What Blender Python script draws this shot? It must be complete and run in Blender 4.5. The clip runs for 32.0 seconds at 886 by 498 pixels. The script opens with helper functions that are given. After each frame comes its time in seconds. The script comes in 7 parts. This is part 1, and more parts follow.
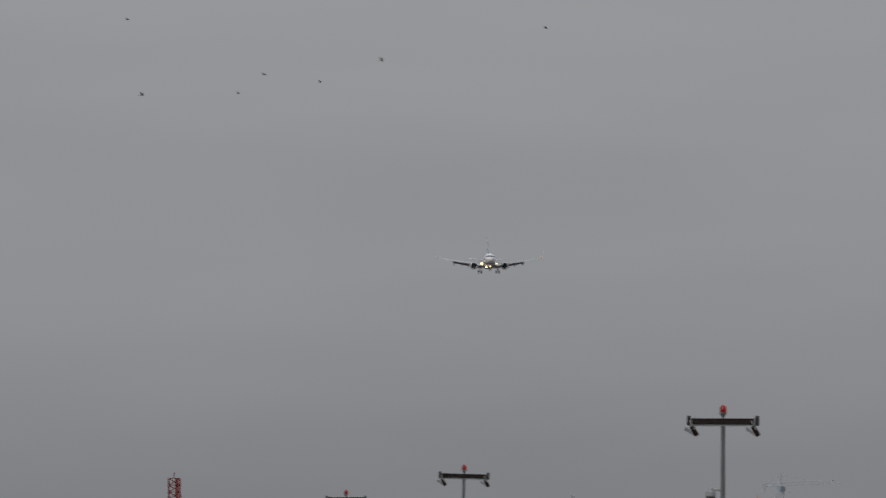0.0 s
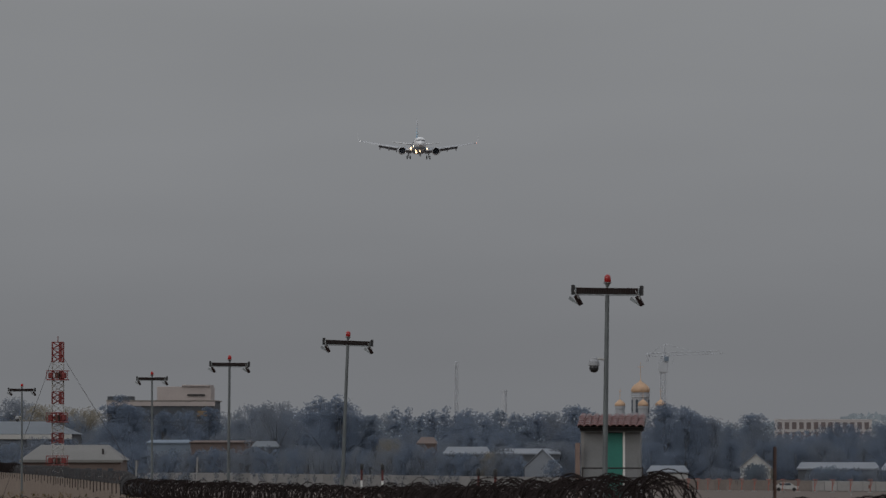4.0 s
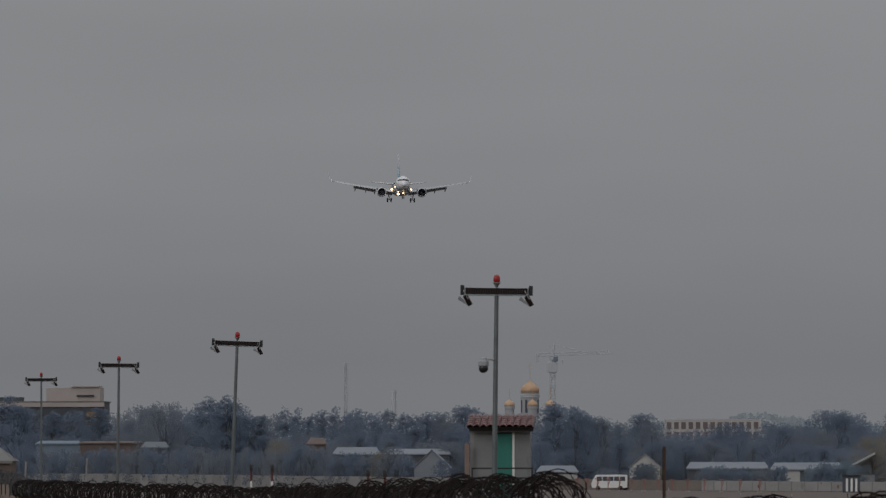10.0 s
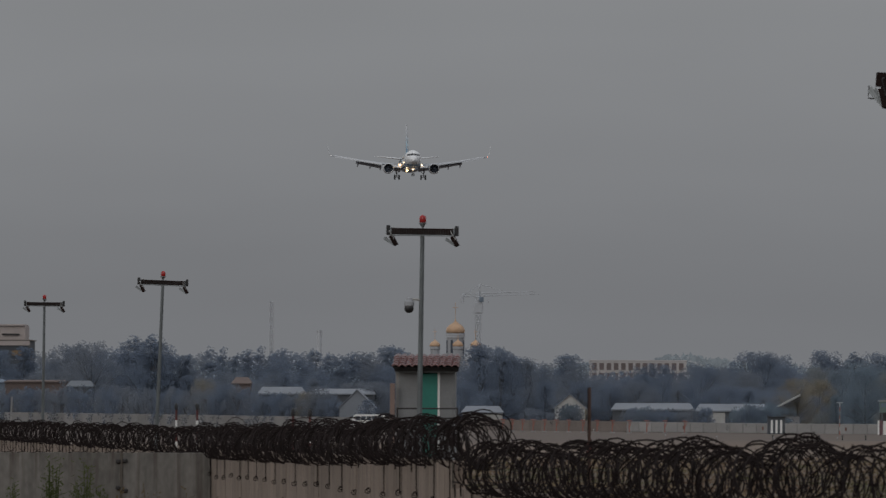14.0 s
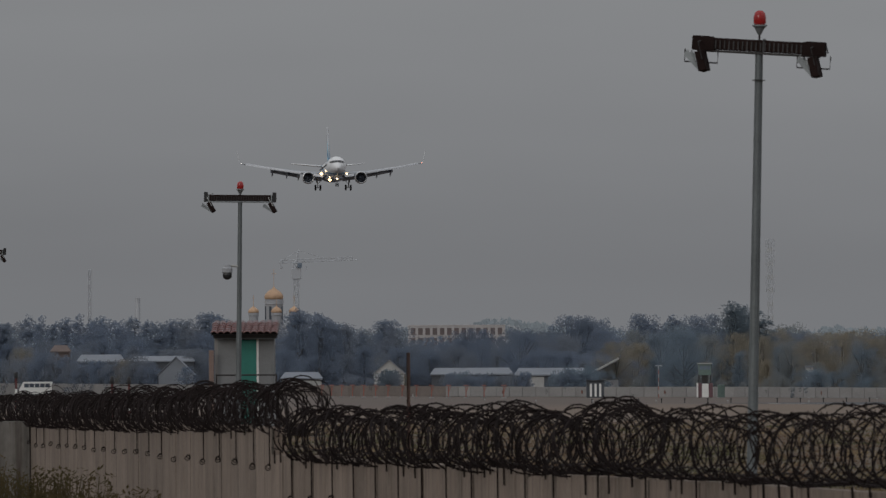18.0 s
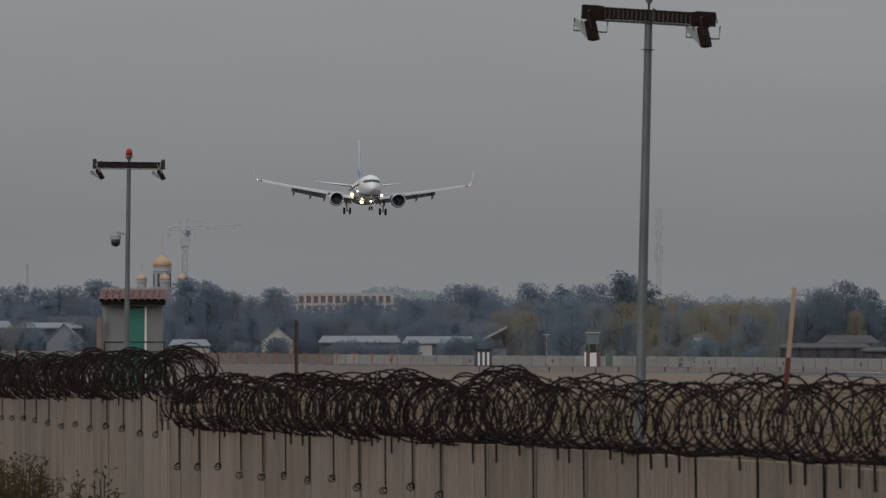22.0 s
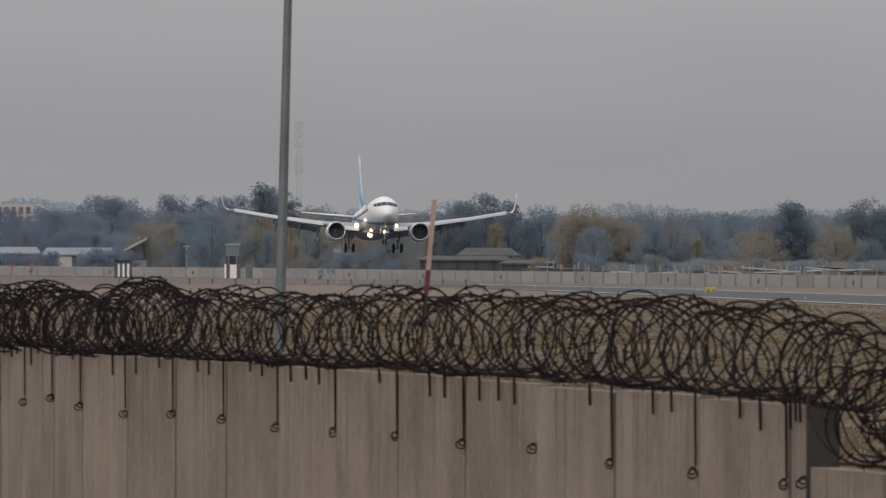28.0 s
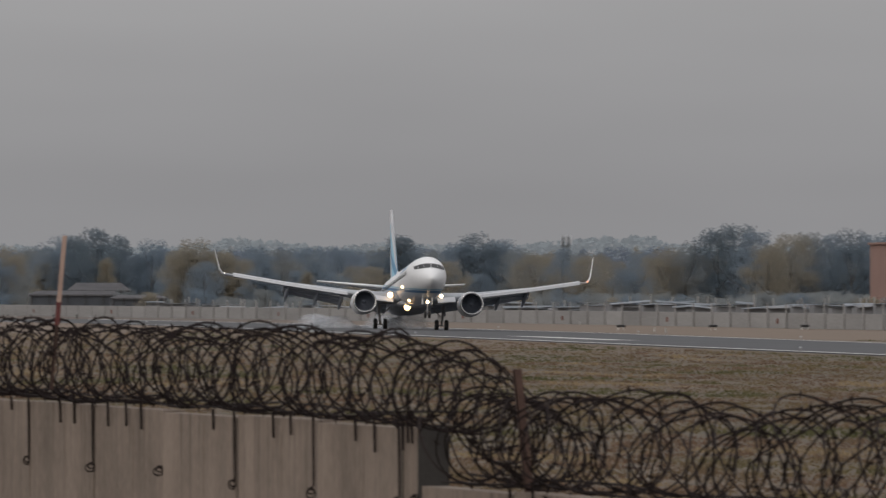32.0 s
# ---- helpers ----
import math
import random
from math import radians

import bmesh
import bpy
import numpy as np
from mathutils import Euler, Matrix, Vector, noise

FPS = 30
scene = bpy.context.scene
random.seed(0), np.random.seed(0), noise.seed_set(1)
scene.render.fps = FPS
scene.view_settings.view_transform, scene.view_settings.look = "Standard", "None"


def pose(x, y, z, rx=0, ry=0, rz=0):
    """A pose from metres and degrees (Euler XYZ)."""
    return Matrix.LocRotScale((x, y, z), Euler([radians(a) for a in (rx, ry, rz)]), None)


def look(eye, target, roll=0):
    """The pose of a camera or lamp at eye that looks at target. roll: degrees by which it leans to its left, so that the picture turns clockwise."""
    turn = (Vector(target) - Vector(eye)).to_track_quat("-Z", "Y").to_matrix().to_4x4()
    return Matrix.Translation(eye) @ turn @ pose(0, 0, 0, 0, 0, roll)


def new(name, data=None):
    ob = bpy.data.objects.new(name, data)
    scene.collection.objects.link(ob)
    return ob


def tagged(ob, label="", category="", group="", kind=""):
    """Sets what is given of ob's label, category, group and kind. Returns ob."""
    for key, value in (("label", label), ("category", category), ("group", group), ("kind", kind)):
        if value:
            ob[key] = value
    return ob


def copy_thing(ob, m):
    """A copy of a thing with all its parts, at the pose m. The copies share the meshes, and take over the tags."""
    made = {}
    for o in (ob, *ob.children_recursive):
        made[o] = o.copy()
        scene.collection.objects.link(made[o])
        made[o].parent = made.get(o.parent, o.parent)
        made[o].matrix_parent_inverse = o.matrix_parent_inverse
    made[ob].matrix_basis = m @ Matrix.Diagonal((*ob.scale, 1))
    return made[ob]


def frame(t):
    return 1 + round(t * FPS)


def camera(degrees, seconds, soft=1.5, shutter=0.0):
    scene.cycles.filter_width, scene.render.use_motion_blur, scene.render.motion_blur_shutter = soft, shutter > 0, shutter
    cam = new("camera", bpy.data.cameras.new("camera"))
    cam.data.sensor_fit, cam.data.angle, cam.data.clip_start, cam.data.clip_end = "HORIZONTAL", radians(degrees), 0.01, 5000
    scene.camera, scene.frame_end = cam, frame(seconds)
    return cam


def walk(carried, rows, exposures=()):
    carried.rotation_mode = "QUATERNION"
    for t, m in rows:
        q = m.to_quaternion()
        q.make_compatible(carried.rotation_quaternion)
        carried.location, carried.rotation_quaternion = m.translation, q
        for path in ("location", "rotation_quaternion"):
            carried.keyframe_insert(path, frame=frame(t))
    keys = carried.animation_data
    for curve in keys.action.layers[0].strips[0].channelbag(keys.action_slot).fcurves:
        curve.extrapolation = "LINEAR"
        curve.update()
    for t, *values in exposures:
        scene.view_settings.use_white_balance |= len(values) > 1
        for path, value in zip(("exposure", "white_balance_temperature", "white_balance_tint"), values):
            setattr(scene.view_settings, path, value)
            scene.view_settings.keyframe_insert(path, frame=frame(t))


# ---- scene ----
EYE = 4.6            # the lens above the airfield
SLANT = -0.1105      # the runway runs this far east for each metre north


cam = camera(6.0, 32.0, soft=1.35, shutter=0.35)
cam.data.dof.use_dof = True
cam.data.dof.focus_distance, cam.data.dof.aperture_fstop = 600.0, 22.0


def aim(bearing, rise, roll, back):
    b, e = bearing / 1000, math.atan(rise / 1000)
    way = Vector((math.sin(b) * math.cos(e), math.cos(b) * math.cos(e), math.sin(e)))
    eye = Vector((0, 0, EYE)) - way * back
    return look(eye, eye + way * 100, roll)


PATH = [  # seconds, bearing and rise in thousandths of a radian, roll in degrees, metres stepped back
    (0, -57.236, 41.178, 0.54, 0), (0.5, -47.509, 38.154, 0.31, 0), (1, -43.532, 34.679, 0.28, 0), (1.5, -44.777, 32.551, 0.52, 0),
    (2, -49.357, 29.959, 0.42, 0), (2.5, -49.309, 24.808, 0.15, 0), (3, -48.5, 21.536, 0.06, 0), (3.5, -46.327, 22.67, 0.04, 0),
    (4, -43.755, 25.389, -0.04, 0), (4.5, -41.4, 27.569, -0.07, 0), (6.5, -36.366, 30.343, -0.08, 0), (7, -34.669, 31.009, -0.06, 0),
    (7.5, -33.911, 30.615, -0.03, 0), (8, -33.024, 29.758, -0, 0), (8.5, -32.064, 28.929, 0.02, 0), (9, -30.657, 28.606, 0.05, 0),
    (9.5, -30.359, 27.417, 0.05, 0), (10, -30.648, 25.428, 0.06, 0), (10.5, -31.131, 24.277, 0.09, 0), (11, -31.402, 23.605, 0.02, 0),
    (11.5, -30.946, 22.201, -0.05, 0), (12, -30.27, 20.384, -0.14, 0), (12.5, -29.934, 19.246, -0.17, 0), (13, -28.518, 18.437, -0.16, 0),
    (13.5, -25.951, 18.548, -0.16, 0), (14, -21.883, 18.355, -0.17, 0), (14.5, -17.861, 18.57, -0.27, 0), (15, -13.616, 19.734, -0.32, 0),
    (15.5, -9.677, 20.333, -0.27, 0), (17.5, -1.512, 15.089, 0.26, 0), (18, -0.348, 14.261, 0.32, 0), (18.5, 0.009, 14.466, 0.26, 0),
    (19, 0.037, 15.07, 0.15, 0), (19.5, 0.725, 15.428, 0, 0), (20, 2.453, 15.216, -0.02, 0), (20.5, 4.834, 15.451, -0.08, 0),
    (21, 8.153, 14.362, 0.02, 0), (21.5, 10.762, 12.536, -0.01, 0), (22, 12.827, 10.454, 0.06, 0), (22.5, 14.597, 9.887, 0.02, 0),
    (23, 16.179, 9.414, -0.09, 0), (23.5, 16.82, 8.835, -0.11, 0), (24, 18.892, 8.212, -0.2, 0), (24.5, 25.517, 6.793, -0.19, 0),
    (25, 31.478, 8.301, -0.26, 0), (25.5, 35.973, 9.873, -0.23, 0), (27.5, 51.294, 1.856, -0.12, 0), (28, 55.385, 0.045, -0.11, 0),
    (28.5, 63.131, 2.034, 0.08, 0), (29, 69.263, 3.299, -0.05, 0), (29.5, 72.649, 4.992, -0.08, 0), (30, 74.281, 6.084, -0.14, 0),
    (30.5, 75.473, 10.98, -0.12, 0), (31, 87.983, 8.285, 0.04, 0.3), (31.5, 92.031, 5.499, 0.33, 0.9), (32, 101.543, 4.202, 0.0, 3.1),
]

walk(cam, [(t, aim(b, r, -o, k)) for t, b, r, o, k in PATH],
     exposures=[(0, 0.14, 6500, 10), (1, -0.12, 6500, 10), (1.6, -0.12, 6500, 10), (4, -0.12, 6500, 10), (9, -0.1, 6500, 10), (15, -0.13, 6520, 10), (19, -0.13, 6550, 10), (21, -0.1, 6570, 10), (22, 0.12, 6600, 10),
                (23, 0.29, 6650, 11), (25, 0.34, 6700, 12), (28, 0.64, 6720, 12), (29, 0.84, 6720, 12), (30, 0.88, 6720, 11), (31, 0.79, 6740, 12), (32, 0.45, 6800, 12)])

# ---- light: a closed grey sky with a weak low sun behind thick haze
world = bpy.data.worlds.new("overcast")
scene.world = world
world.use_nodes = True
wn, wl = world.node_tree.nodes, world.node_tree.links
wn.clear()
sky = wn.new("ShaderNodeTexSky")
sky.sky_type = "NISHITA"
sky.sun_disc = False
sky.sun_elevation, sky.sun_rotation = radians(24), radians(215)
sky.air_density, sky.dust_density, sky.ozone_density = 1.0, 4.0, 1.0
sky_bg = wn.new("ShaderNodeBackground")
sky_bg.inputs["Strength"].default_value = 0.05
wl.new(sky.outputs[0], sky_bg.inputs["Color"])
co = wn.new("ShaderNodeTexCoord")
sep = wn.new("ShaderNodeSeparateXYZ")
wl.new(co.outputs["Generated"], sep.inputs[0])
ramp = wn.new("ShaderNodeValToRGB")
ramp.color_ramp.elements[0].position = 0.0
ramp.color_ramp.elements[0].color = (0.205, 0.213, 0.227, 1)
ramp.color_ramp.elements[1].position = 1.0
ramp.color_ramp.elements[1].color = (0.8, 0.82, 0.86, 1)
for pos, col in ((0.012, (0.21, 0.217, 0.23, 1)), (0.045, (0.262, 0.27, 0.283, 1)), (0.08, (0.285, 0.292, 0.303, 1)), (0.4, (0.46, 0.47, 0.49, 1))):
    ramp.color_ramp.elements.new(pos).color = col
wl.new(sep.outputs["Z"], ramp.inputs["Fac"])
cloud = wn.new("ShaderNodeTexNoise")
cloud.inputs["Scale"].default_value = 9.0
cloud.inputs["Detail"].default_value = 3.0
stretch = wn.new("ShaderNodeMapping")
stretch.inputs["Scale"].default_value = (1, 1, 5)
wl.new(co.outputs["Generated"], stretch.inputs["Vector"])
wl.new(stretch.outputs[0], cloud.inputs["Vector"])
cr = wn.new("ShaderNodeMapRange")
cr.inputs["From Min"].default_value, cr.inputs["From Max"].default_value = 0.3, 0.7
cr.inputs["To Min"].default_value, cr.inputs["To Max"].default_value = 0.94, 1.06
wl.new(cloud.outputs["Fac"], cr.inputs["Value"])
mul = wn.new("ShaderNodeVectorMath")
mul.operation = "SCALE"
wl.new(ramp.outputs["Color"], mul.inputs[0])
wl.new(cr.outputs[0], mul.inputs["Scale"])
grey_bg = wn.new("ShaderNodeBackground")
grey_bg.inputs["Strength"].default_value = 1.0
wl.new(mul.outputs[0], grey_bg.inputs["Color"])
add = wn.new("ShaderNodeMixShader")
add.inputs[0].default_value = 0.93
wl.new(sky_bg.outputs[0], add.inputs[1])
wl.new(grey_bg.outputs[0], add.inputs[2])
wout = wn.new("ShaderNodeOutputWorld")
wl.new(add.outputs[0], wout.inputs["Surface"])

sun_data = bpy.data.lights.new("sun", "SUN")
sun_data.energy, sun_data.angle, sun_data.color = 0.5, radians(25), (1.0, 0.975, 0.94)
sun = new("sun", sun_data)
sun.matrix_world = look((0, 0, 0), (math.sin(radians(35)) * 0.9, math.cos(radians(35)) * 0.9, -0.42))


# ---- materials
def material(name, col, rough=0.7, metal=0.0, spread=0.12, scale=3.0, bump=0.0, fine=None, glow=None, glow_power=0.0, streak=0.0, stain=None, stretchz=1.0, drip=0.0):
    """A surface with two scales of variation: stains and grain."""
    m = bpy.data.materials.new(name)
    m.use_nodes = True
    n, l = m.node_tree.nodes, m.node_tree.links
    b = n["Principled BSDF"]
    b.inputs["Roughness"].default_value = rough
    b.inputs["Metallic"].default_value = metal
    tc = n.new("ShaderNodeTexCoord")
    mp = n.new("ShaderNodeMapping")
    mp.inputs["Scale"].default_value = (1, 1, stretchz)
    info = n.new("ShaderNodeObjectInfo")
    shift = n.new("ShaderNodeMath")
    shift.operation = "MULTIPLY"
    l.new(info.outputs["Random"], shift.inputs[0])
    shift.inputs[1].default_value = 40.0
    away = n.new("ShaderNodeVectorMath")
    l.new(tc.outputs["Object"], away.inputs[0])
    l.new(shift.outputs[0], away.inputs[1])
    l.new(away.outputs[0], mp.inputs["Vector"])
    big = n.new("ShaderNodeTexNoise")
    big.inputs["Scale"].default_value = scale
    big.inputs["Detail"].default_value = 4
    l.new(mp.outputs[0], big.inputs["Vector"])
    small = n.new("ShaderNodeTexNoise")
    small.inputs["Scale"].default_value = fine if fine else scale * 14
    small.inputs["Detail"].default_value = 3
    l.new(mp.outputs[0], small.inputs["Vector"])
    mix = n.new("ShaderNodeMath")
    mix.operation = "MULTIPLY_ADD"
    l.new(small.outputs["Fac"], mix.inputs[0])
    mix.inputs[1].default_value = 0.6
    l.new(big.outputs["Fac"], mix.inputs[2])
    rnd = n.new("ShaderNodeMath")
    rnd.operation = "MULTIPLY_ADD"
    l.new(info.outputs["Random"], rnd.inputs[0])
    rnd.inputs[1].default_value = 0.25
    l.new(mix.outputs[0], rnd.inputs[2])
    rm = n.new("ShaderNodeMapRange")
    rm.inputs["From Min"].default_value, rm.inputs["From Max"].default_value = 0.55, 1.25
    l.new(rnd.outputs[0], rm.inputs["Value"])
    cm = n.new("ShaderNodeMix")
    cm.data_type = "RGBA"
    lo = stain if stain else tuple(c * (1 - spread) for c in col)
    hi = tuple(min(1, c * (1 + spread)) for c in col)
    cm.inputs[6].default_value, cm.inputs[7].default_value = (*lo, 1), (*hi, 1)
    l.new(rm.outputs[0], cm.inputs[0])
    colour = cm.outputs[2]
    if streak:
        sm = n.new("ShaderNodeMapping")
        sm.inputs["Scale"].default_value = (4.5, 4.5, 0.3)
        l.new(away.outputs[0], sm.inputs["Vector"])
        run = n.new("ShaderNodeTexNoise")
        run.inputs["Scale"].default_value = 1.0
        run.inputs["Detail"].default_value = 6
        run.inputs["Roughness"].default_value = 0.65
        l.new(sm.outputs[0], run.inputs["Vector"])
        sr = n.new("ShaderNodeMapRange")
        sr.inputs["From Min"].default_value, sr.inputs["From Max"].default_value = 0.32, 0.62
        sr.inputs["To Min"].default_value, sr.inputs["To Max"].default_value = 1 - streak, 1.08
        l.new(run.outputs["Fac"], sr.inputs["Value"])
        sv = n.new("ShaderNodeVectorMath")
        sv.operation = "SCALE"
        l.new(colour, sv.inputs[0])
        l.new(sr.outputs[0], sv.inputs["Scale"])
        colour = sv.outputs[0]
    if drip:
        # dirty runs that start at the top edge and fade on their way down
        low = n.new("ShaderNodeSeparateXYZ")
        l.new(tc.outputs["Object"], low.inputs[0])
        fall = n.new("ShaderNodeMapRange")
        fall.inputs["From Min"].default_value, fall.inputs["From Max"].default_value = -0.9, 0.0
        l.new(low.outputs["Z"], fall.inputs["Value"])
        dm = n.new("ShaderNodeMapping")
        dm.inputs["Scale"].default_value = (11, 11, 0.5)
        l.new(away.outputs[0], dm.inputs["Vector"])
        dn = n.new("ShaderNodeTexNoise")
        dn.inputs["Scale"].default_value = 1.0
        dn.inputs["Detail"].default_value = 3
        l.new(dm.outputs[0], dn.inputs["Vector"])
        dr = n.new("ShaderNodeMapRange")
        dr.inputs["From Min"].default_value, dr.inputs["From Max"].default_value = 0.52, 0.72
        dr.inputs["To Max"].default_value = drip
        l.new(dn.outputs["Fac"], dr.inputs["Value"])
        df = n.new("ShaderNodeMath")
        df.operation = "MULTIPLY"
        l.new(dr.outputs[0], df.inputs[0])
        l.new(fall.outputs[0], df.inputs[1])
        dx = n.new("ShaderNodeMix")
        dx.data_type = "RGBA"
        dx.inputs[7].default_value = (0.07, 0.052, 0.042, 1)
        l.new(df.outputs[0], dx.inputs[0])
        l.new(colour, dx.inputs[6])
        colour = dx.outputs[2]
    l.new(colour, b.inputs["Base Color"])
    if bump:
        bp = n.new("ShaderNodeBump")
        bp.inputs["Strength"].default_value = bump
        bp.inputs["Distance"].default_value = 0.02
        l.new(mix.outputs[0], bp.inputs["Height"])
        l.new(bp.outputs[0], b.inputs["Normal"])
    if glow:
        b.inputs["Emission Color"].default_value = (*glow, 1)
        b.inputs["Emission Strength"].default_value = glow_power
    return m


M = {}
M["conc"] = material("weathered_concrete", (0.25, 0.198, 0.162), 0.92, spread=0.2, scale=1.3, bump=0.4, stain=(0.14, 0.11, 0.087), stretchz=0.7, streak=0.09, drip=0.85)
M["conc_dark"] = material("grey_concrete", (0.185, 0.174, 0.16), 0.9, spread=0.3, scale=0.9, bump=0.4, stain=(0.09, 0.083, 0.076), stretchz=0.5, streak=0.3, drip=0.8)
M["conc_far"] = material("pale_concrete", (0.27, 0.265, 0.26), 0.9, spread=0.2, scale=0.4)
M["conc_far_mid"] = material("greyed_concrete", (0.215, 0.21, 0.207), 0.9, spread=0.2, scale=0.4)
M["conc_far_brown"] = material("old_brown_concrete", (0.165, 0.14, 0.126), 0.9, spread=0.25, scale=0.4)
M["joint"] = material("dark_joint_mortar", (0.1, 0.085, 0.07), 0.85, scale=6)
M["wire"] = material("dark_rusty_wire", (0.018, 0.013, 0.0125), 0.95, 0.0, spread=0.5, scale=2.5)
M["wire"].node_tree.nodes["Principled BSDF"].inputs["Specular IOR Level"].default_value = 0.15
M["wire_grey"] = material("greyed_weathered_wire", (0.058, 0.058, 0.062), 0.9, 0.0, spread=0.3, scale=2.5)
M["rust"] = material("rusty_steel", (0.085, 0.05, 0.04), 0.9, 0.2, spread=0.4, scale=6, bump=0.3)
M["paleboard"] = material("weathered_pale_board", (0.36, 0.25, 0.205), 0.85, spread=0.2, scale=4)
M["redpaint"] = material("faded_red_paint", (0.1, 0.024, 0.022), 0.75, spread=0.35, scale=7)
M["galv"] = material("galvanised_steel", (0.25, 0.27, 0.28), 0.5, 0.55, spread=0.25, scale=3)
M["polegrey"] = material("grey_painted_steel", (0.13, 0.145, 0.15), 0.5, 0.3, spread=0.3, scale=2)
M["darksteel"] = material("dark_steel", (0.045, 0.042, 0.042), 0.55, 0.5, spread=0.3, scale=4)
M["lamphead"] = material("dark_lamp_casing", (0.02, 0.012, 0.011), 0.8, 0.0, spread=0.3, scale=5)
M["lamphead"].node_tree.nodes["Principled BSDF"].inputs["Specular IOR Level"].default_value = 0.1
M["glass"] = material("lamp_glass", (0.5, 0.53, 0.55), 0.08, spread=0.05)
M["redlens"] = material("red_lamp_lens", (0.3, 0.015, 0.015), 0.2, spread=0.1, glow=(0.9, 0.03, 0.02), glow_power=0.02)
M["white"] = material("white_paint", (0.75, 0.75, 0.73), 0.5, spread=0.06, scale=2)
M["whitedull"] = material("dull_white_paint", (0.4, 0.4, 0.39), 0.7, spread=0.15, scale=1.5)
M["black"] = material("black_plastic", (0.02, 0.02, 0.022), 0.4, scale=4)
M["rtile"] = material("red_clay_tile", (0.07, 0.012, 0.014), 0.3, spread=0.35, scale=5, bump=0.2)
M["rtile"].node_tree.nodes["Principled BSDF"].inputs["Specular IOR Level"].default_value = 0.25
M["rtile_edge"] = material("worn_tile_edge", (0.26, 0.15, 0.145), 0.8, spread=0.2, scale=8)
M["plaster"] = material("grey_plaster", (0.22, 0.225, 0.23), 0.9, spread=0.15, scale=2, bump=0.2)
M["teal"] = material("teal_painted_door", (0.03, 0.2, 0.16), 0.6, spread=0.15, scale=2)
M["pinkboard"] = material("pinkish_board", (0.24, 0.17, 0.145), 0.85, spread=0.15, scale=2)
M["roofgrey"] = material("grey_sheet_roof", (0.2, 0.22, 0.25), 0.7, 0.1, spread=0.15, scale=0.3)
M["roofbrown"] = material("grey_brown_slate_roof", (0.175, 0.172, 0.166), 0.85, spread=0.15, scale=0.3)
M["wallcream"] = material("cream_render", (0.19, 0.17, 0.15), 0.9, spread=0.12, scale=0.4)
M["wallbrown"] = material("brown_brick_wall", (0.13, 0.1, 0.09), 0.9, spread=0.2, scale=0.5)
M["walldark"] = material("dark_facade", (0.062, 0.07, 0.082), 0.7, spread=0.2, scale=0.2)
M["winglass"] = material("window_glass", (0.06, 0.072, 0.09), 0.1, spread=0.3, scale=0.3)
M["bluewall"] = material("pale_blue_wall", (0.16, 0.2, 0.25), 0.85, spread=0.12, scale=0.4)
M["orangewall"] = material("terracotta_render", (0.27, 0.165, 0.138), 0.9, spread=0.12, scale=0.4)
# pale, hardly metallic gold: the domes' colour includes the haze before them
M["gold"] = material("gilded_dome", (0.5, 0.33, 0.21), 0.6, 0.1, spread=0.15, scale=0.4)
M["churchwhite"] = material("church_white_wall", (0.33, 0.34, 0.36), 0.8, spread=0.08, scale=0.3)
M["framewhite"] = material("pale_pink_render", (0.46, 0.44, 0.44), 0.85, spread=0.08, scale=0.3)
M["redglass"] = material("reddish_window_glass", (0.13, 0.105, 0.105), 0.4, spread=0.2, scale=0.3)
M["penthouse"] = material("beige_render", (0.4, 0.352, 0.335), 0.9, spread=0.1, scale=0.3)
M["signdull"] = material("faded_sign_red", (0.17, 0.075, 0.06), 0.8, spread=0.3, scale=2)
M["orange"] = material("orange_paint", (0.3, 0.115, 0.09), 0.7, spread=0.2, scale=2)
M["towerred"] = material("mast_red_paint", (0.17, 0.03, 0.028), 0.6, spread=0.25, scale=1.5)
# crane and far masts: the haze is put into this pale grey
M["cranegrey"] = material("crane_paint", (0.44, 0.46, 0.49), 0.85, spread=0.08, scale=1)
M["asphalt"] = material("runway_asphalt", (0.043, 0.045, 0.05), 0.8, spread=0.25, scale=0.08, fine=3)
M["mark"] = material("runway_white_paint", (0.62, 0.62, 0.6), 0.8, spread=0.15, scale=0.3)
M["trunk"] = material("bark", (0.12, 0.115, 0.11), 0.95, spread=0.3, scale=2)
M["hangar_roof"] = material("dull_sheet_roof", (0.144, 0.163, 0.185), 0.75, 0.1, spread=0.15, scale=0.3)
M["amber_dull"] = material("faded_amber_board", (0.2, 0.13, 0.06), 0.8, spread=0.2)
M["boothgreen"] = material("grey_green_cabin_paint", (0.14, 0.2, 0.18), 0.7, spread=0.15)
M["maroon"] = material("maroon_painted_board", (0.13, 0.07, 0.08), 0.75, spread=0.2)
M["conc_end"] = material("dirty_concrete_end", (0.035, 0.032, 0.03), 0.9, spread=0.3, scale=3)
# yard boards, lightened so that their colour holds the haze
M["yardwall"] = material("weathered_grey_boards", (0.2, 0.205, 0.215), 0.9, spread=0.25, scale=0.8)
M["oldroof"] = material("old_tarred_roof", (0.105, 0.104, 0.11), 0.95, spread=0.25, scale=0.6)
M["oldroof"].node_tree.nodes["Principled BSDF"].inputs["Specular IOR Level"].default_value = 0.1
M["bird"] = material("grey_brown_feathers", (0.1, 0.098, 0.095), 0.9, spread=0.2)
M["amber"] = material("amber_sign", (0.42, 0.35, 0.1), 0.6, spread=0.1)


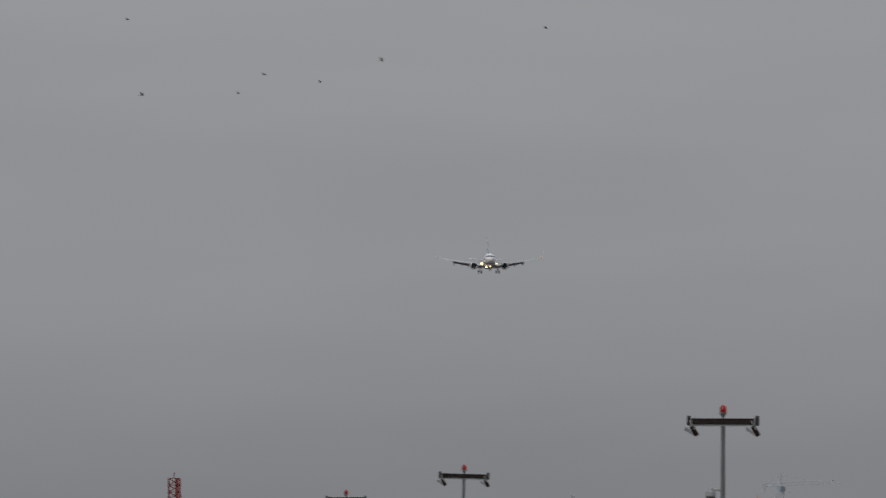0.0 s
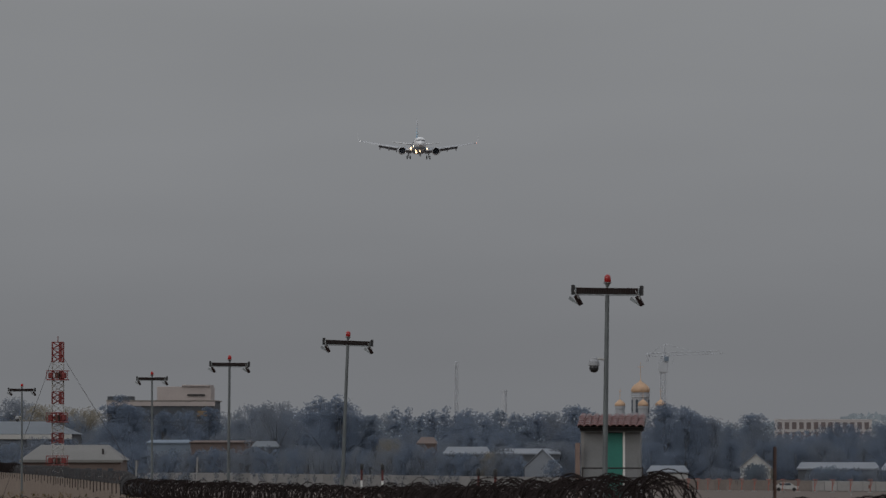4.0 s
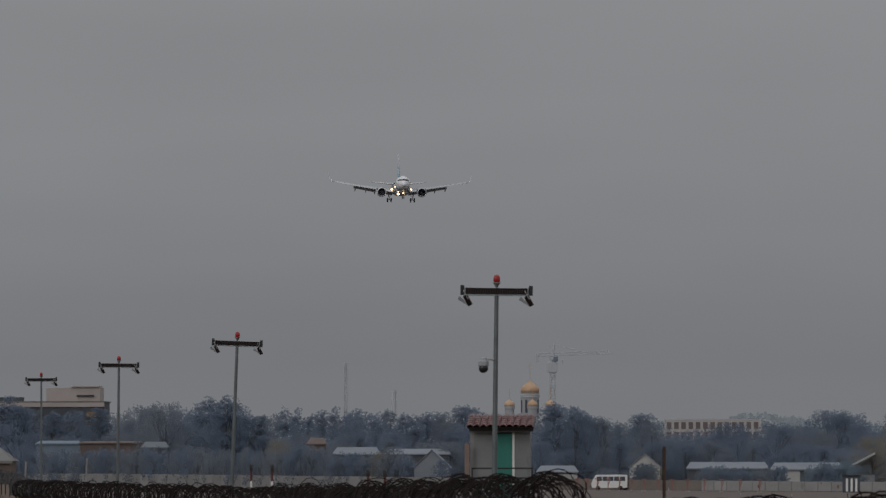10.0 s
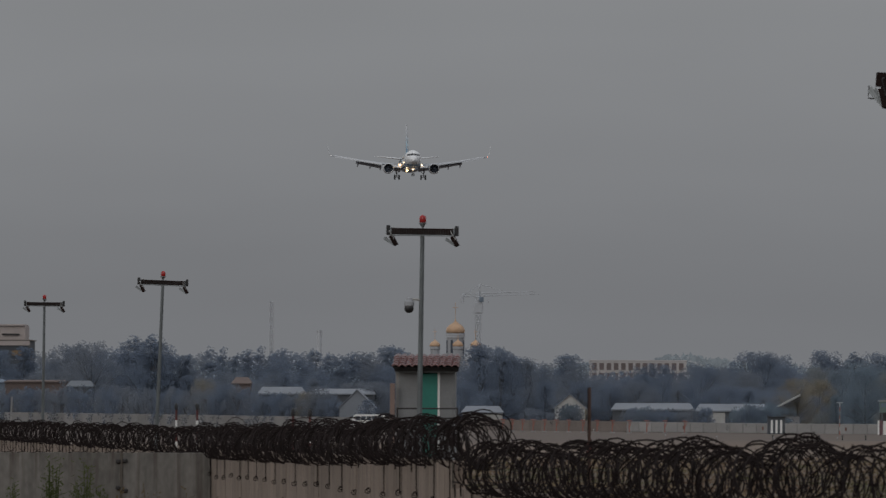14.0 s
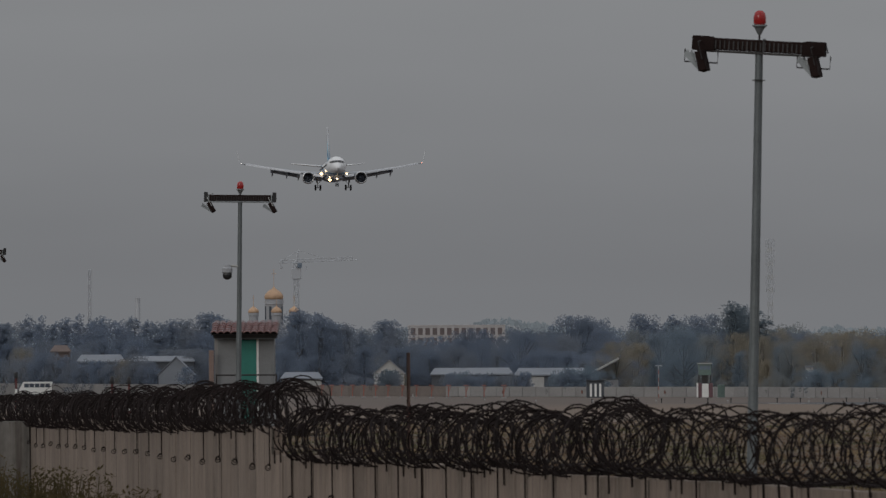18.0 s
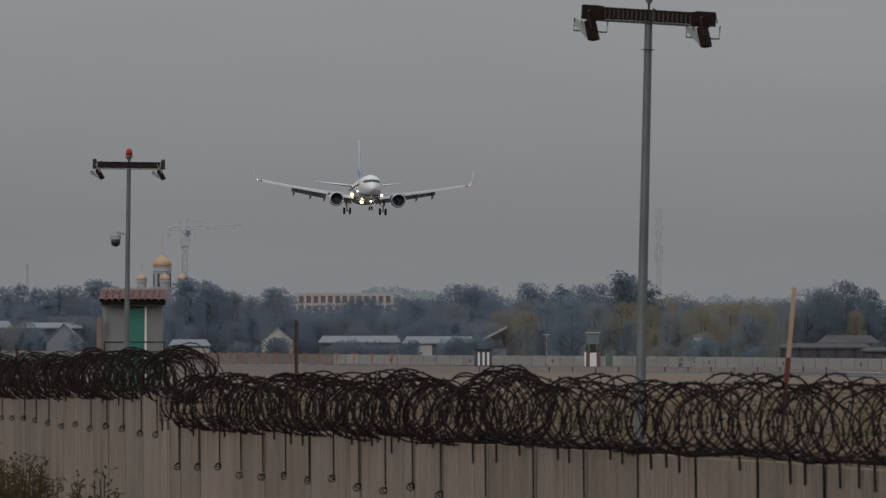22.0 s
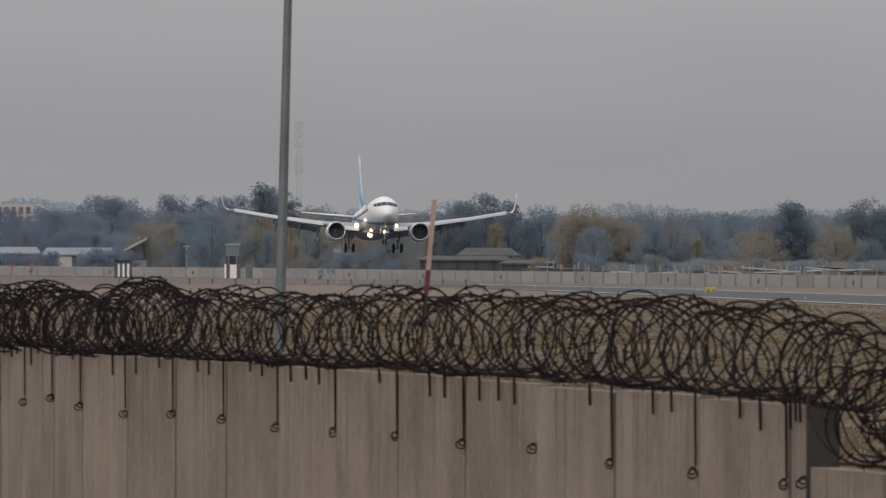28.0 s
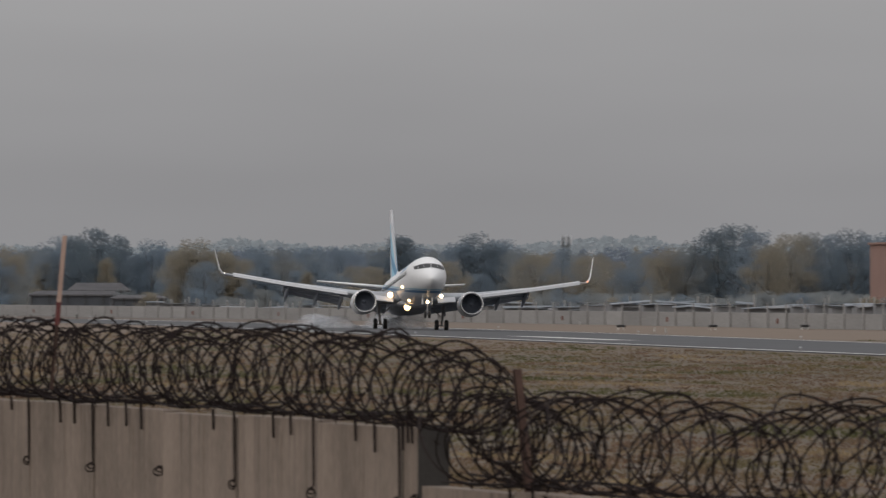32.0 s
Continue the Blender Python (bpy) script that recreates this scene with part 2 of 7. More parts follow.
def foliage(name, col, alt, seen=0.5, gaps=0.5):
    """Leaves: diffuse with some light let through, varied leaf by leaf and tree by tree."""
    m = bpy.data.materials.new(name)
    m.use_nodes = True
    n, l = m.node_tree.nodes, m.node_tree.links
    b = n["Principled BSDF"]
    out = n["Material Output"]
    b.inputs["Roughness"].default_value = 0.9
    b.inputs["Specular IOR Level"].default_value = 0.05
    geo = n.new("ShaderNodeNewGeometry")
    # a leaf cluster is shaded as a rounded tuft, not as one flat plate
    tuft = n.new("ShaderNodeVectorMath")
    tuft.operation = "MULTIPLY_ADD"
    l.new(geo.outputs["Normal"], tuft.inputs[0])
    tuft.inputs[1].default_value = (0.32, 0.32, 0.32)
    tuft.inputs[2].default_value = (0, -0.12, 0.32)
    unit_n = n.new("ShaderNodeVectorMath")
    unit_n.operation = "NORMALIZE"
    l.new(tuft.outputs[0], unit_n.inputs[0])
    l.new(unit_n.outputs[0], b.inputs["Normal"])
    info = n.new("ShaderNodeObjectInfo")
    a = n.new("ShaderNodeMath")
    a.operation = "MULTIPLY_ADD"
    l.new(info.outputs["Random"], a.inputs[0])
    a.inputs[1].default_value = 0.55
    sc = n.new("ShaderNodeMath")
    sc.operation = "MULTIPLY"
    l.new(geo.outputs["Random Per Island"], sc.inputs[0])
    sc.inputs[1].default_value = 0.3
    l.new(sc.outputs[0], a.inputs[2])
    cm = n.new("ShaderNodeMix")
    cm.data_type = "RGBA"
    cm.inputs[6].default_value, cm.inputs[7].default_value = (*col, 1), (*alt, 1)
    l.new(a.outputs[0], cm.inputs[0])
    l.new(cm.outputs[2], b.inputs["Base Color"])
    tr = n.new("ShaderNodeBsdfTranslucent")
    l.new(cm.outputs[2], tr.inputs["Color"])
    mx = n.new("ShaderNodeMixShader")
    mx.inputs[0].default_value = seen
    l.new(b.outputs[0], mx.inputs[1])
    l.new(tr.outputs[0], mx.inputs[2])
    # a cluster is no solid plate: part of the light passes between its leaves
    airy, clear = n.new("ShaderNodeMixShader"), n.new("ShaderNodeBsdfTransparent")
    airy.inputs[0].default_value = gaps
    l.new(mx.outputs[0], airy.inputs[1])
    l.new(clear.outputs[0], airy.inputs[2])
    l.new(airy.outputs[0] if gaps else mx.outputs[0], out.inputs["Surface"])
    return m


# tree leaf colours carry the distance haze: paler and bluer than real foliage
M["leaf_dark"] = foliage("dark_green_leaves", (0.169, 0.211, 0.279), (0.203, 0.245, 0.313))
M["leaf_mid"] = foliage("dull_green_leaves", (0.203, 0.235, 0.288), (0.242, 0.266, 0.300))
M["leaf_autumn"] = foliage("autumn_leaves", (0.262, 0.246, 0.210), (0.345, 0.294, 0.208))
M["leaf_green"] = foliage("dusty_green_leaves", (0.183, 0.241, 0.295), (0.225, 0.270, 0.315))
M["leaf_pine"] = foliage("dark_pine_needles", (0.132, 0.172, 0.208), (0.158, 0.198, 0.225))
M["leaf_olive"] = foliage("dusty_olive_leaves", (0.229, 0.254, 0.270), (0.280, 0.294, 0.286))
M["leaf_haze_blue"] = foliage("bluish_conifer_needles", (0.164, 0.203, 0.268), (0.195, 0.234, 0.289))
M["tuft"] = foliage("dry_grass_blades", (0.105, 0.084, 0.036), (0.26, 0.19, 0.092), gaps=0.0)
M["weed_green"] = foliage("green_weeds", (0.055, 0.075, 0.03), (0.12, 0.135, 0.055), gaps=0.0)
M["weed"] = foliage("dry_weeds", (0.07, 0.062, 0.03), (0.17, 0.12, 0.065), gaps=0.0)


# ---- mesh helpers
def part(name, bm, mat, parent=None, label="", at=None):
    me = bpy.data.meshes.new(name)
    if isinstance(bm, tuple):
        me.from_pydata(bm[0], [], bm[1])
        me.update()
    else:
        bm.to_mesh(me)
        bm.free()
    me.materials.append(M[mat] if isinstance(mat, str) else mat)
    ob = new(name, me)
    if parent is not None:
        ob.parent = parent
    if label:
        ob["label"] = label
    if at is not None:
        ob.matrix_basis = at
    return ob


def again(ob, m, parent=None):
    """Another piece on the same mesh."""
    o = new(ob.name.split(".")[0], ob.data)
    o.parent = ob.parent if parent is None else parent
    o.matrix_basis = m
    if "label" in ob:
        o["label"] = ob["label"]
    return o


def thing(name, m, label, category, group="", kind=""):
    e = new(name)
    e.empty_display_size = 0.2
    e.matrix_basis = m
    return tagged(e, label, category, group, kind)


def smooth(ob):
    for p in ob.data.polygons:
        p.use_smooth = True
    return ob


def box(bm, x0, x1, y0, y1, z0, z1, m=None):
    vs = [bm.verts.new((x, y, z)) for z in (z0, z1) for y in (y0, y1) for x in (x0, x1)]
    for f in ((0, 2, 3, 1), (4, 5, 7, 6), (0, 1, 5, 4), (2, 6, 7, 3), (0, 4, 6, 2), (1, 3, 7, 5)):
        bm.faces.new([vs[i] for i in f])
    if m is not None:
        bmesh.ops.transform(bm, matrix=m, verts=vs)
    return vs


def cube(x0, x1, y0, y1, z0, z1, bev=0.0):
    bm = bmesh.new()
    box(bm, x0, x1, y0, y1, z0, z1)
    if bev:
        bmesh.ops.bevel(bm, geom=bm.edges[:], offset=bev, segments=1, affect="EDGES")
    return bm


def rod(bm, a, b, r0, r1=None, seg=8, caps=True):
    """A tapered round bar from a to b."""
    a, b = Vector(a), Vector(b)
    r1 = r0 if r1 is None else r1
    q = (b - a).to_track_quat("Z", "Y")
    rings = []
    for p, r in ((a, r0), (b, r1)):
        rings.append([bm.verts.new(p + q @ Vector((r * math.cos(2 * math.pi * k / seg), r * math.sin(2 * math.pi * k / seg), 0))) for k in range(seg)])
    for k in range(seg):
        bm.faces.new((rings[0][k], rings[0][(k + 1) % seg], rings[1][(k + 1) % seg], rings[1][k]))
    if caps:
        bm.faces.new(rings[0][::-1])
        bm.faces.new(rings[1])
    return bm


def bar(a, b, r0, r1=None, seg=8):
    return rod(bmesh.new(), a, b, r0, r1, seg)


def loft(rings, caps=True, closed=True):
    """Skin over rings of equally many points."""
    bm = bmesh.new()
    vs = [[bm.verts.new(p) for p in r] for r in rings]
    n = len(rings[0])
    for a, b in zip(vs, vs[1:]):
        for k in range(n if closed else n - 1):
            bm.faces.new((a[k], a[(k + 1) % n], b[(k + 1) % n], b[k]))
    if caps:
        bm.faces.new(vs[0][::-1])
        bm.faces.new(vs[-1])
    bmesh.ops.recalc_face_normals(bm, faces=bm.faces[:])
    return bm


def turned(profile, seg=24, axis="Z"):
    """A body of revolution from (radius, height) pairs."""
    rings = []
    for r, h in profile:
        ring = []
        for k in range(seg):
            c, s = r * math.cos(2 * math.pi * k / seg), r * math.sin(2 * math.pi * k / seg)
            ring.append((c, s, h) if axis == "Z" else (c, h, s))
        rings.append(ring)
    return loft(rings)


def tube_mesh(paths, r, seg=4):
    """Thin bars along polylines, as vertices and faces. r may be a number."""
    verts, faces = [], []
    for pts, closed in paths:
        p = np.array(pts, float)
        n = len(p)
        if closed:
            tang = np.roll(p, -1, 0) - np.roll(p, 1, 0)
        else:
            tang = np.gradient(p, axis=0)
        tang /= np.linalg.norm(tang, axis=1)[:, None] + 1e-9
        up = np.where(np.abs(tang[:, 2:3]) > 0.9, np.array([[1.0, 0, 0]]), np.array([[0, 0, 1.0]]))
        s1 = np.cross(tang, up)
        s1 /= np.linalg.norm(s1, axis=1)[:, None] + 1e-9
        s2 = np.cross(tang, s1)
        base = len(verts)
        for k in range(seg):
            a = 2 * math.pi * k / seg
            verts.append(p + r * (math.cos(a) * s1 + math.sin(a) * s2))
        # vertices are stacked strand by strand
        off = sum(len(v) for v in verts[:base])
        m = n if closed else n - 1
        for k in range(seg):
            k2 = (k + 1) % seg
            for i in range(m):
                j = (i + 1) % n
                faces.append((off + k * n + i, off + k * n + j, off + k2 * n + j, off + k2 * n + i))
    allv = np.concatenate(verts)
    return (allv.tolist(), faces)


def sight(u, d, v=None):
    """The place d metres north at the bearing u; v is the rise. Both in 1/14960 of the distance."""
    x = u * d / 14960
    return Vector((x, d, 0 if v is None else EYE + v * d / 14960))


# ---- the ground: one sheet, higher outside the airfield wall than inside
WALL = [(13.7, -10), (4.775, 47.48), (-1.75, 88), (-7.6, 152), (-19, 235), (-31.6, 390), (-53, 590), (-93, 930), (-121, 1150), (-520, 4950)]


def wall_x(y):
    for (x0, y0), (x1, y1) in zip(WALL, WALL[1:]):
        if y <= y1:
            return x0 + (x1 - x0) * (y - y0) / (y1 - y0)
    return WALL[-1][0]


def ground_material():
    m = bpy.data.materials.new("dry_autumn_grass")
    m.use_nodes = True
    n, l = m.node_tree.nodes, m.node_tree.links
    b = n["Principled BSDF"]
    b.inputs["Roughness"].default_value = 0.95
    tc = n.new("ShaderNodeTexCoord")
    tint = None
    for scale, sx, sy, cols in ((0.05, 0.35, 0.3, ((0.066, 0.056, 0.034), (0.12, 0.084, 0.058))), (0.33, 1.0, 0.3, ((0.076, 0.052, 0.038), (0.14, 0.1, 0.066))), (1.1, 1, 0.3, ((0.068, 0.058, 0.036), (0.12, 0.085, 0.058)))):
        mp = n.new("ShaderNodeMapping")
        mp.inputs["Scale"].default_value = (sx, sy, 1)
        l.new(tc.outputs["Object"], mp.inputs["Vector"])
        no = n.new("ShaderNodeTexNoise")
        no.inputs["Scale"].default_value = scale
        no.inputs["Detail"].default_value = 5
        l.new(mp.outputs[0], no.inputs["Vector"])
        rm = n.new("ShaderNodeMapRange")
        rm.inputs["From Min"].default_value, rm.inputs["From Max"].default_value = 0.4, 0.6
        l.new(no.outputs["Fac"], rm.inputs["Value"])
        cm = n.new("ShaderNodeMix")
        cm.data_type = "RGBA"
        cm.inputs[6].default_value, cm.inputs[7].default_value = (*cols[0], 1), (*cols[1], 1)
        l.new(rm.outputs[0], cm.inputs[0])
        if tint is None:
            tint = cm
        else:
            mx = n.new("ShaderNodeMix")
            mx.data_type = "RGBA"
            mx.inputs[0].default_value = 0.45
            l.new(tint.outputs[2], mx.inputs[6])
            l.new(cm.outputs[2], mx.inputs[7])
            tint = mx
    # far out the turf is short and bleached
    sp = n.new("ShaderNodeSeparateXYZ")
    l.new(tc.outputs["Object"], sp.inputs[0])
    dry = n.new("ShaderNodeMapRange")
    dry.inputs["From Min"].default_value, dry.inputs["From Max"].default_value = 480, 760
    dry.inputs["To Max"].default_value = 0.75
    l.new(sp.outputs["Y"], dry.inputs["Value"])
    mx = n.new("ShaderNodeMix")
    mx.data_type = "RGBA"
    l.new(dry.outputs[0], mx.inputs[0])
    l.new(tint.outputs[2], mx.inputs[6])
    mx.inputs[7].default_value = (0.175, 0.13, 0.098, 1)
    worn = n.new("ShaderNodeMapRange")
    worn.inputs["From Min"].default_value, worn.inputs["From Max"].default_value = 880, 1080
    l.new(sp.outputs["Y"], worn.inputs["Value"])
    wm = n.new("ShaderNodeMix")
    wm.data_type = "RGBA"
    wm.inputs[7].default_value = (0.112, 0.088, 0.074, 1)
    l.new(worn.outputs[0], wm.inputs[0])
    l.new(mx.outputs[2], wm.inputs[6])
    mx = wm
    l.new(mx.outputs[2], b.inputs["Base Color"])
    bp = n.new("ShaderNodeBump")
    bp.inputs["Strength"].default_value = 0.6
    bp.inputs["Distance"].default_value = 0.2
    l.new(no.outputs["Fac"], bp.inputs["Height"])
    l.new(bp.outputs[0], b.inputs["Normal"])
    return m


M["grass"] = ground_material()


def rise(off, y):
    """Height of the airfield near the runway, which climbs gently and tilts to its far side."""
    mid = np.interp(y, [200, 420, 480, 800, 950, 1150], [0, -0.45, -0.454, 0.38, 0.38, 0])
    tilt = np.interp(y, [200, 420, 800, 1100], [0, -0.0197, -0.0197, 0])
    fade = np.interp(off, [-70, -25, 25, 140], [0, 1, 1, 0])
    return (mid + tilt * np.clip(off, -24.4, 24.4)) * fade


ys = [-150, -60, -10, 20, 46, 60, 88, 120, 152, 190, 235, 300, 390, 420, 450, 480, 520, 560, 590, 620, 660, 700, 740, 780, 820, 860, 900, 930, 980, 1050, 1100, 1150, 1300, 1700, 2300, 3200, 4200, 4950]
gv, gf = [], []
nc = 0
for y in ys:
    wx = wall_x(y)
    mid = 162.5 + SLANT * min(y, 1300)
    row = [(wx + c, 0.0 if y > 940 else 1.45) for c in (-2500, -700, -200, -60, -20, -6, -0.3)] + [(wx + c, 0.0) for c in (0.3, 3, 8)]
    for off in (-110, -70, -45, -25, -23.5, 0, 23.5, 25, 50, 80, 110, 140, 300, 900, 2500):
        deep = 0.06 if abs(off) < 24 else 0.0
        row.append((max(mid + off, row[-1][0] + 0.5), float(rise(off, y)) - deep))
    nc = len(row)
    gv += [(x, y, z) for x, z in row]
for j in range(len(ys) - 1):
    for i in range(nc - 1):
        gf.append((j * nc + i, j * nc + i + 1, (j + 1) * nc + i + 1, (j + 1) * nc + i))
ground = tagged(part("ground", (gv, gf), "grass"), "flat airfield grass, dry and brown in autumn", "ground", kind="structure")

# ---- the runway with its painted lines
rwy = thing("runway", pose(162.5 + SLANT * 0, 0, 0, 0, 0, math.degrees(math.atan(-SLANT))), "grey asphalt runway with white edge lines and markings", "runway", kind="structure")


def strip(name, x0, x1, y0, y1, z, mat, parent):
    n = max(1, round((y1 - y0) / 20))
    rings = []
    for k in range(n + 1):
        y = y0 + (y1 - y0) * k / n
        rings.append([(x0, y, -0.9), (x0, y, float(rise(x0, y)) + z), (x1, y, float(rise(x1, y)) + z), (x1, y, -0.9)])
    return part(name, loft(rings), mat, parent)


strip("runway_surface", -24.2, 24, 60, 1090, 0.02, "asphalt", rwy)
strip("edge_line", -22.6, -21.6, 60, 1090, 0.024, "mark", rwy)
strip("edge_line", 21.6, 22.5, 60, 1090, 0.024, "mark", rwy)
strip("aiming_bar", -10.2, -7.4, 662, 697, 0.024, "mark", rwy)

# ---- the near wall: concrete panels with lifting loops, razor wire on top
seg_top = {0: (3.38, 3.38), 1: (3.73, 3.73), 2: (4.01, 3.76), 3: (3.7, 3.67), 4: (3.66, 3.63), 5: (3.63, 3.62), 6: (3.7, 3.86), 7: (3.86, 3.95)}
wall = thing("wall_airfield", Matrix(), "stained concrete panel wall with lifting loops, topped with razor wire", "wall", kind="structure")


def wall_panel(w):
    bm = bmesh.new()
    box(bm, -w / 2 + 0.012, w / 2 - 0.012, -0.08, 0.08, -3.95, 0)
    box(bm, -0.14, 0.14, -0.083, -0.0801, -3.95, -0.05)
    return bm


def ring_path(r, n=9, flat=0.7):
    return [(r * math.cos(2 * math.pi * k / n), 0.0, r * flat * math.sin(2 * math.pi * k / n)) for k in range(n)]


rngw = random.Random(5)
panel0 = part("panel", wall_panel(2.15), "conc", wall)
joint0 = part("joint", cube(-0.012, 0.012, -0.078, -0.05, -3.9, -0.01), "joint", wall)
strap0 = part("strap", bar((0, 0, 0.05), (0.02, 0, -0.42), 0.009, 0.007, 5), "wire", wall)
short0 = part("strap", bar((0, 0, 0.05), (0.015, 0, -0.1), 0.01, 0.009, 5), "wire", wall)
loop0 = part("lifting_loop", tube_mesh([(ring_path(0.034, 12, 0.8), True), ([(x + 0.012, 0.012, z + 0.016) for x, y, z in ring_path(0.024, 12, 0.9)], True)], 0.0055), "wire", wall)
first = {panel0: 0, joint0: 0, strap0: 0, short0: 0, loop0: 0}


def put(src, m):
    """Place the first of a kind, then its repeats."""
    if first[src] == 0:
        first[src] = 1
        src.matrix_basis = m
        return src
    return again(src, m)


far_panels, far_joints = bmesh.new(), bmesh.new()
far_count = 0
for si, ((x0, y0), (x1, y1)) in enumerate(zip(WALL[:9], WALL[1:9])):
    a, b = Vector((x0, y0, 0)), Vector((x1, y1, 0))
    # the joints: broad panels near the wall's end, narrower ones further on
    if si == 1:
        marks = [y0] + [47.9 + 2.1 * k for k in range(12)] + [71.0 + 1.4 * k for k in range(1, 12)] + [y1]
    elif si == 2:
        marks = [y0] + [90.4 + 2.85 * k for k in range(21)] + [y1]
    else:
        n = max(1, round((b - a).length / 2.15))
        marks = [y0 + (y1 - y0) * k / n for k in range(n + 1)]
    ang = math.atan2(y1 - y0, x1 - x0)
    for m0, m1 in zip(marks, marks[1:]):
        f = (m0 - y0) / (y1 - y0)
        top = seg_top[si][0] + (seg_top[si][1] - seg_top[si][0]) * f + rngw.uniform(-0.012, 0.012)
        p = a.lerp(b, ((m0 + m1) / 2 - y0) / (y1 - y0))
        if p.y < 0:
            continue
        wide = (m1 - m0) / (y1 - y0) * (b - a).length / 2.15
        base = Matrix.Translation((p.x, p.y, top)) @ Matrix.Rotation(ang, 4, "Z") @ Matrix.Rotation(math.pi, 4, "Z")
        m = base @ Matrix.Diagonal((wide, 1, 1, 1))
        if si <= 2:
            put(panel0, m @ Matrix.Translation((0, rngw.uniform(-0.01, 0.01), 0)))
            edge = base @ Matrix.Translation((1.075 * wide, 0, 0))
            put(joint0, edge)
            face = -0.1
            put(loop0, edge @ Matrix.Translation((0.0, face - 0.015, (-0.42 if si == 2 else -0.44) + rngw.uniform(-0.03, 0.03))) @ Matrix.Rotation(math.pi / 2 + rngw.uniform(-0.6, 0.6), 4, "Z") @ Matrix.Rotation(rngw.uniform(-0.5, 0.5), 4, "Y"))
            if si == 2:
                put(loop0, edge @ Matrix.Translation((0.0, face - 0.015, -1.24 + rngw.uniform(-0.03, 0.03))) @ Matrix.Rotation(math.pi / 2 + rngw.uniform(-0.6, 0.6), 4, "Z"))
            if rngw.random() < 0.75:
                put(strap0, edge @ Matrix.Translation((0, face, 0)) @ Matrix.Diagonal((1, 1, 0.95 if si == 2 else 1, 1)))
            for q in (0.28, 0.5, 0.77):
                if rngw.random() < 0.5:
                    put(short0, edge @ Matrix.Translation((-q * 2.15 * wide, face, 0)) @ Matrix.Rotation(rngw.uniform(-0.06, 0.06), 4, "Y") @ Matrix.Diagonal((1, 1, rngw.uniform(0.4, 1.6), 1)))
        else:
            box(far_panels, -1.06 * wide, 1.06 * wide, -0.08, 0.08, -3.9, 0, base)
            if si == 3:
                box(far_joints, -1.08 * wide, -1.06 * wide, -0.097, -0.08, -0.42, 0.05, base)
                if rngw.random() < 0.6:
                    box(far_joints, -0.05, -0.03, -0.097, -0.08, -0.42 * rngw.uniform(0.4, 1), 0.05, base)
            elif far_count % 4 == 0:
                box(far_joints, -0.03, 0.03, -0.125, -0.08, -0.62 * rngw.uniform(0.55, 1), 0.05, base)
            far_count += 1
tagged(part("far_panels", far_panels, "conc", wall), kind="stuff")
tagged(part("far_straps", far_joints, "wire", wall), kind="stuff")

# near-black sheet over the wall's end: its shade and dirt as one colour
part("end_face", cube(-0.095, 0.095, -0.02, 0.0, -0.6, 0.004, 0.004), "conc_end", wall, "dark end of the higher wall, shade and dirt in its colour", at=pose(4.775, 47.43, 3.73))
# a second wall that meets the first at its corner, square to the view
cross = thing("wall_cross", Matrix(), "grey concrete wall of broad panels with bolted joint plates", "wall", kind="structure")
part("panel", cube(-8.81, -7.27, 147.42, 147.58, 0, 3.74, 0.01), "conc_dark", cross)
slab0 = part("panel", cube(-2.803, -0.015, -0.08, 0.08, -3.7, 0, 0.01), "conc_dark", cross)
crossj0 = part("joint", cube(-0.022, 0.022, -0.1, -0.05, -3.6, -0.01), "joint", cross)
plate0 = part("joint_plate", cube(-0.04, 0.04, -0.13, -0.08, -0.035, 0.035, 0.015), "darksteel", cross)
for k in range(8):
    xr = -8.83 - k * 2.818
    for ob, dx, z in ((slab0, 0, 3.74), (crossj0, 0, 3.74), (plate0, -0.055, 3.583), (plate0, 0.06, 3.598), (plate0, -0.055, 3.125), (plate0, 0.075, 3.075)):
        m = pose(xr + dx, 147.5, z + (rngw.uniform(-0.012, 0.012) if k else 0))
        if ob not in first:
            first[ob] = 0
        put(ob, m)


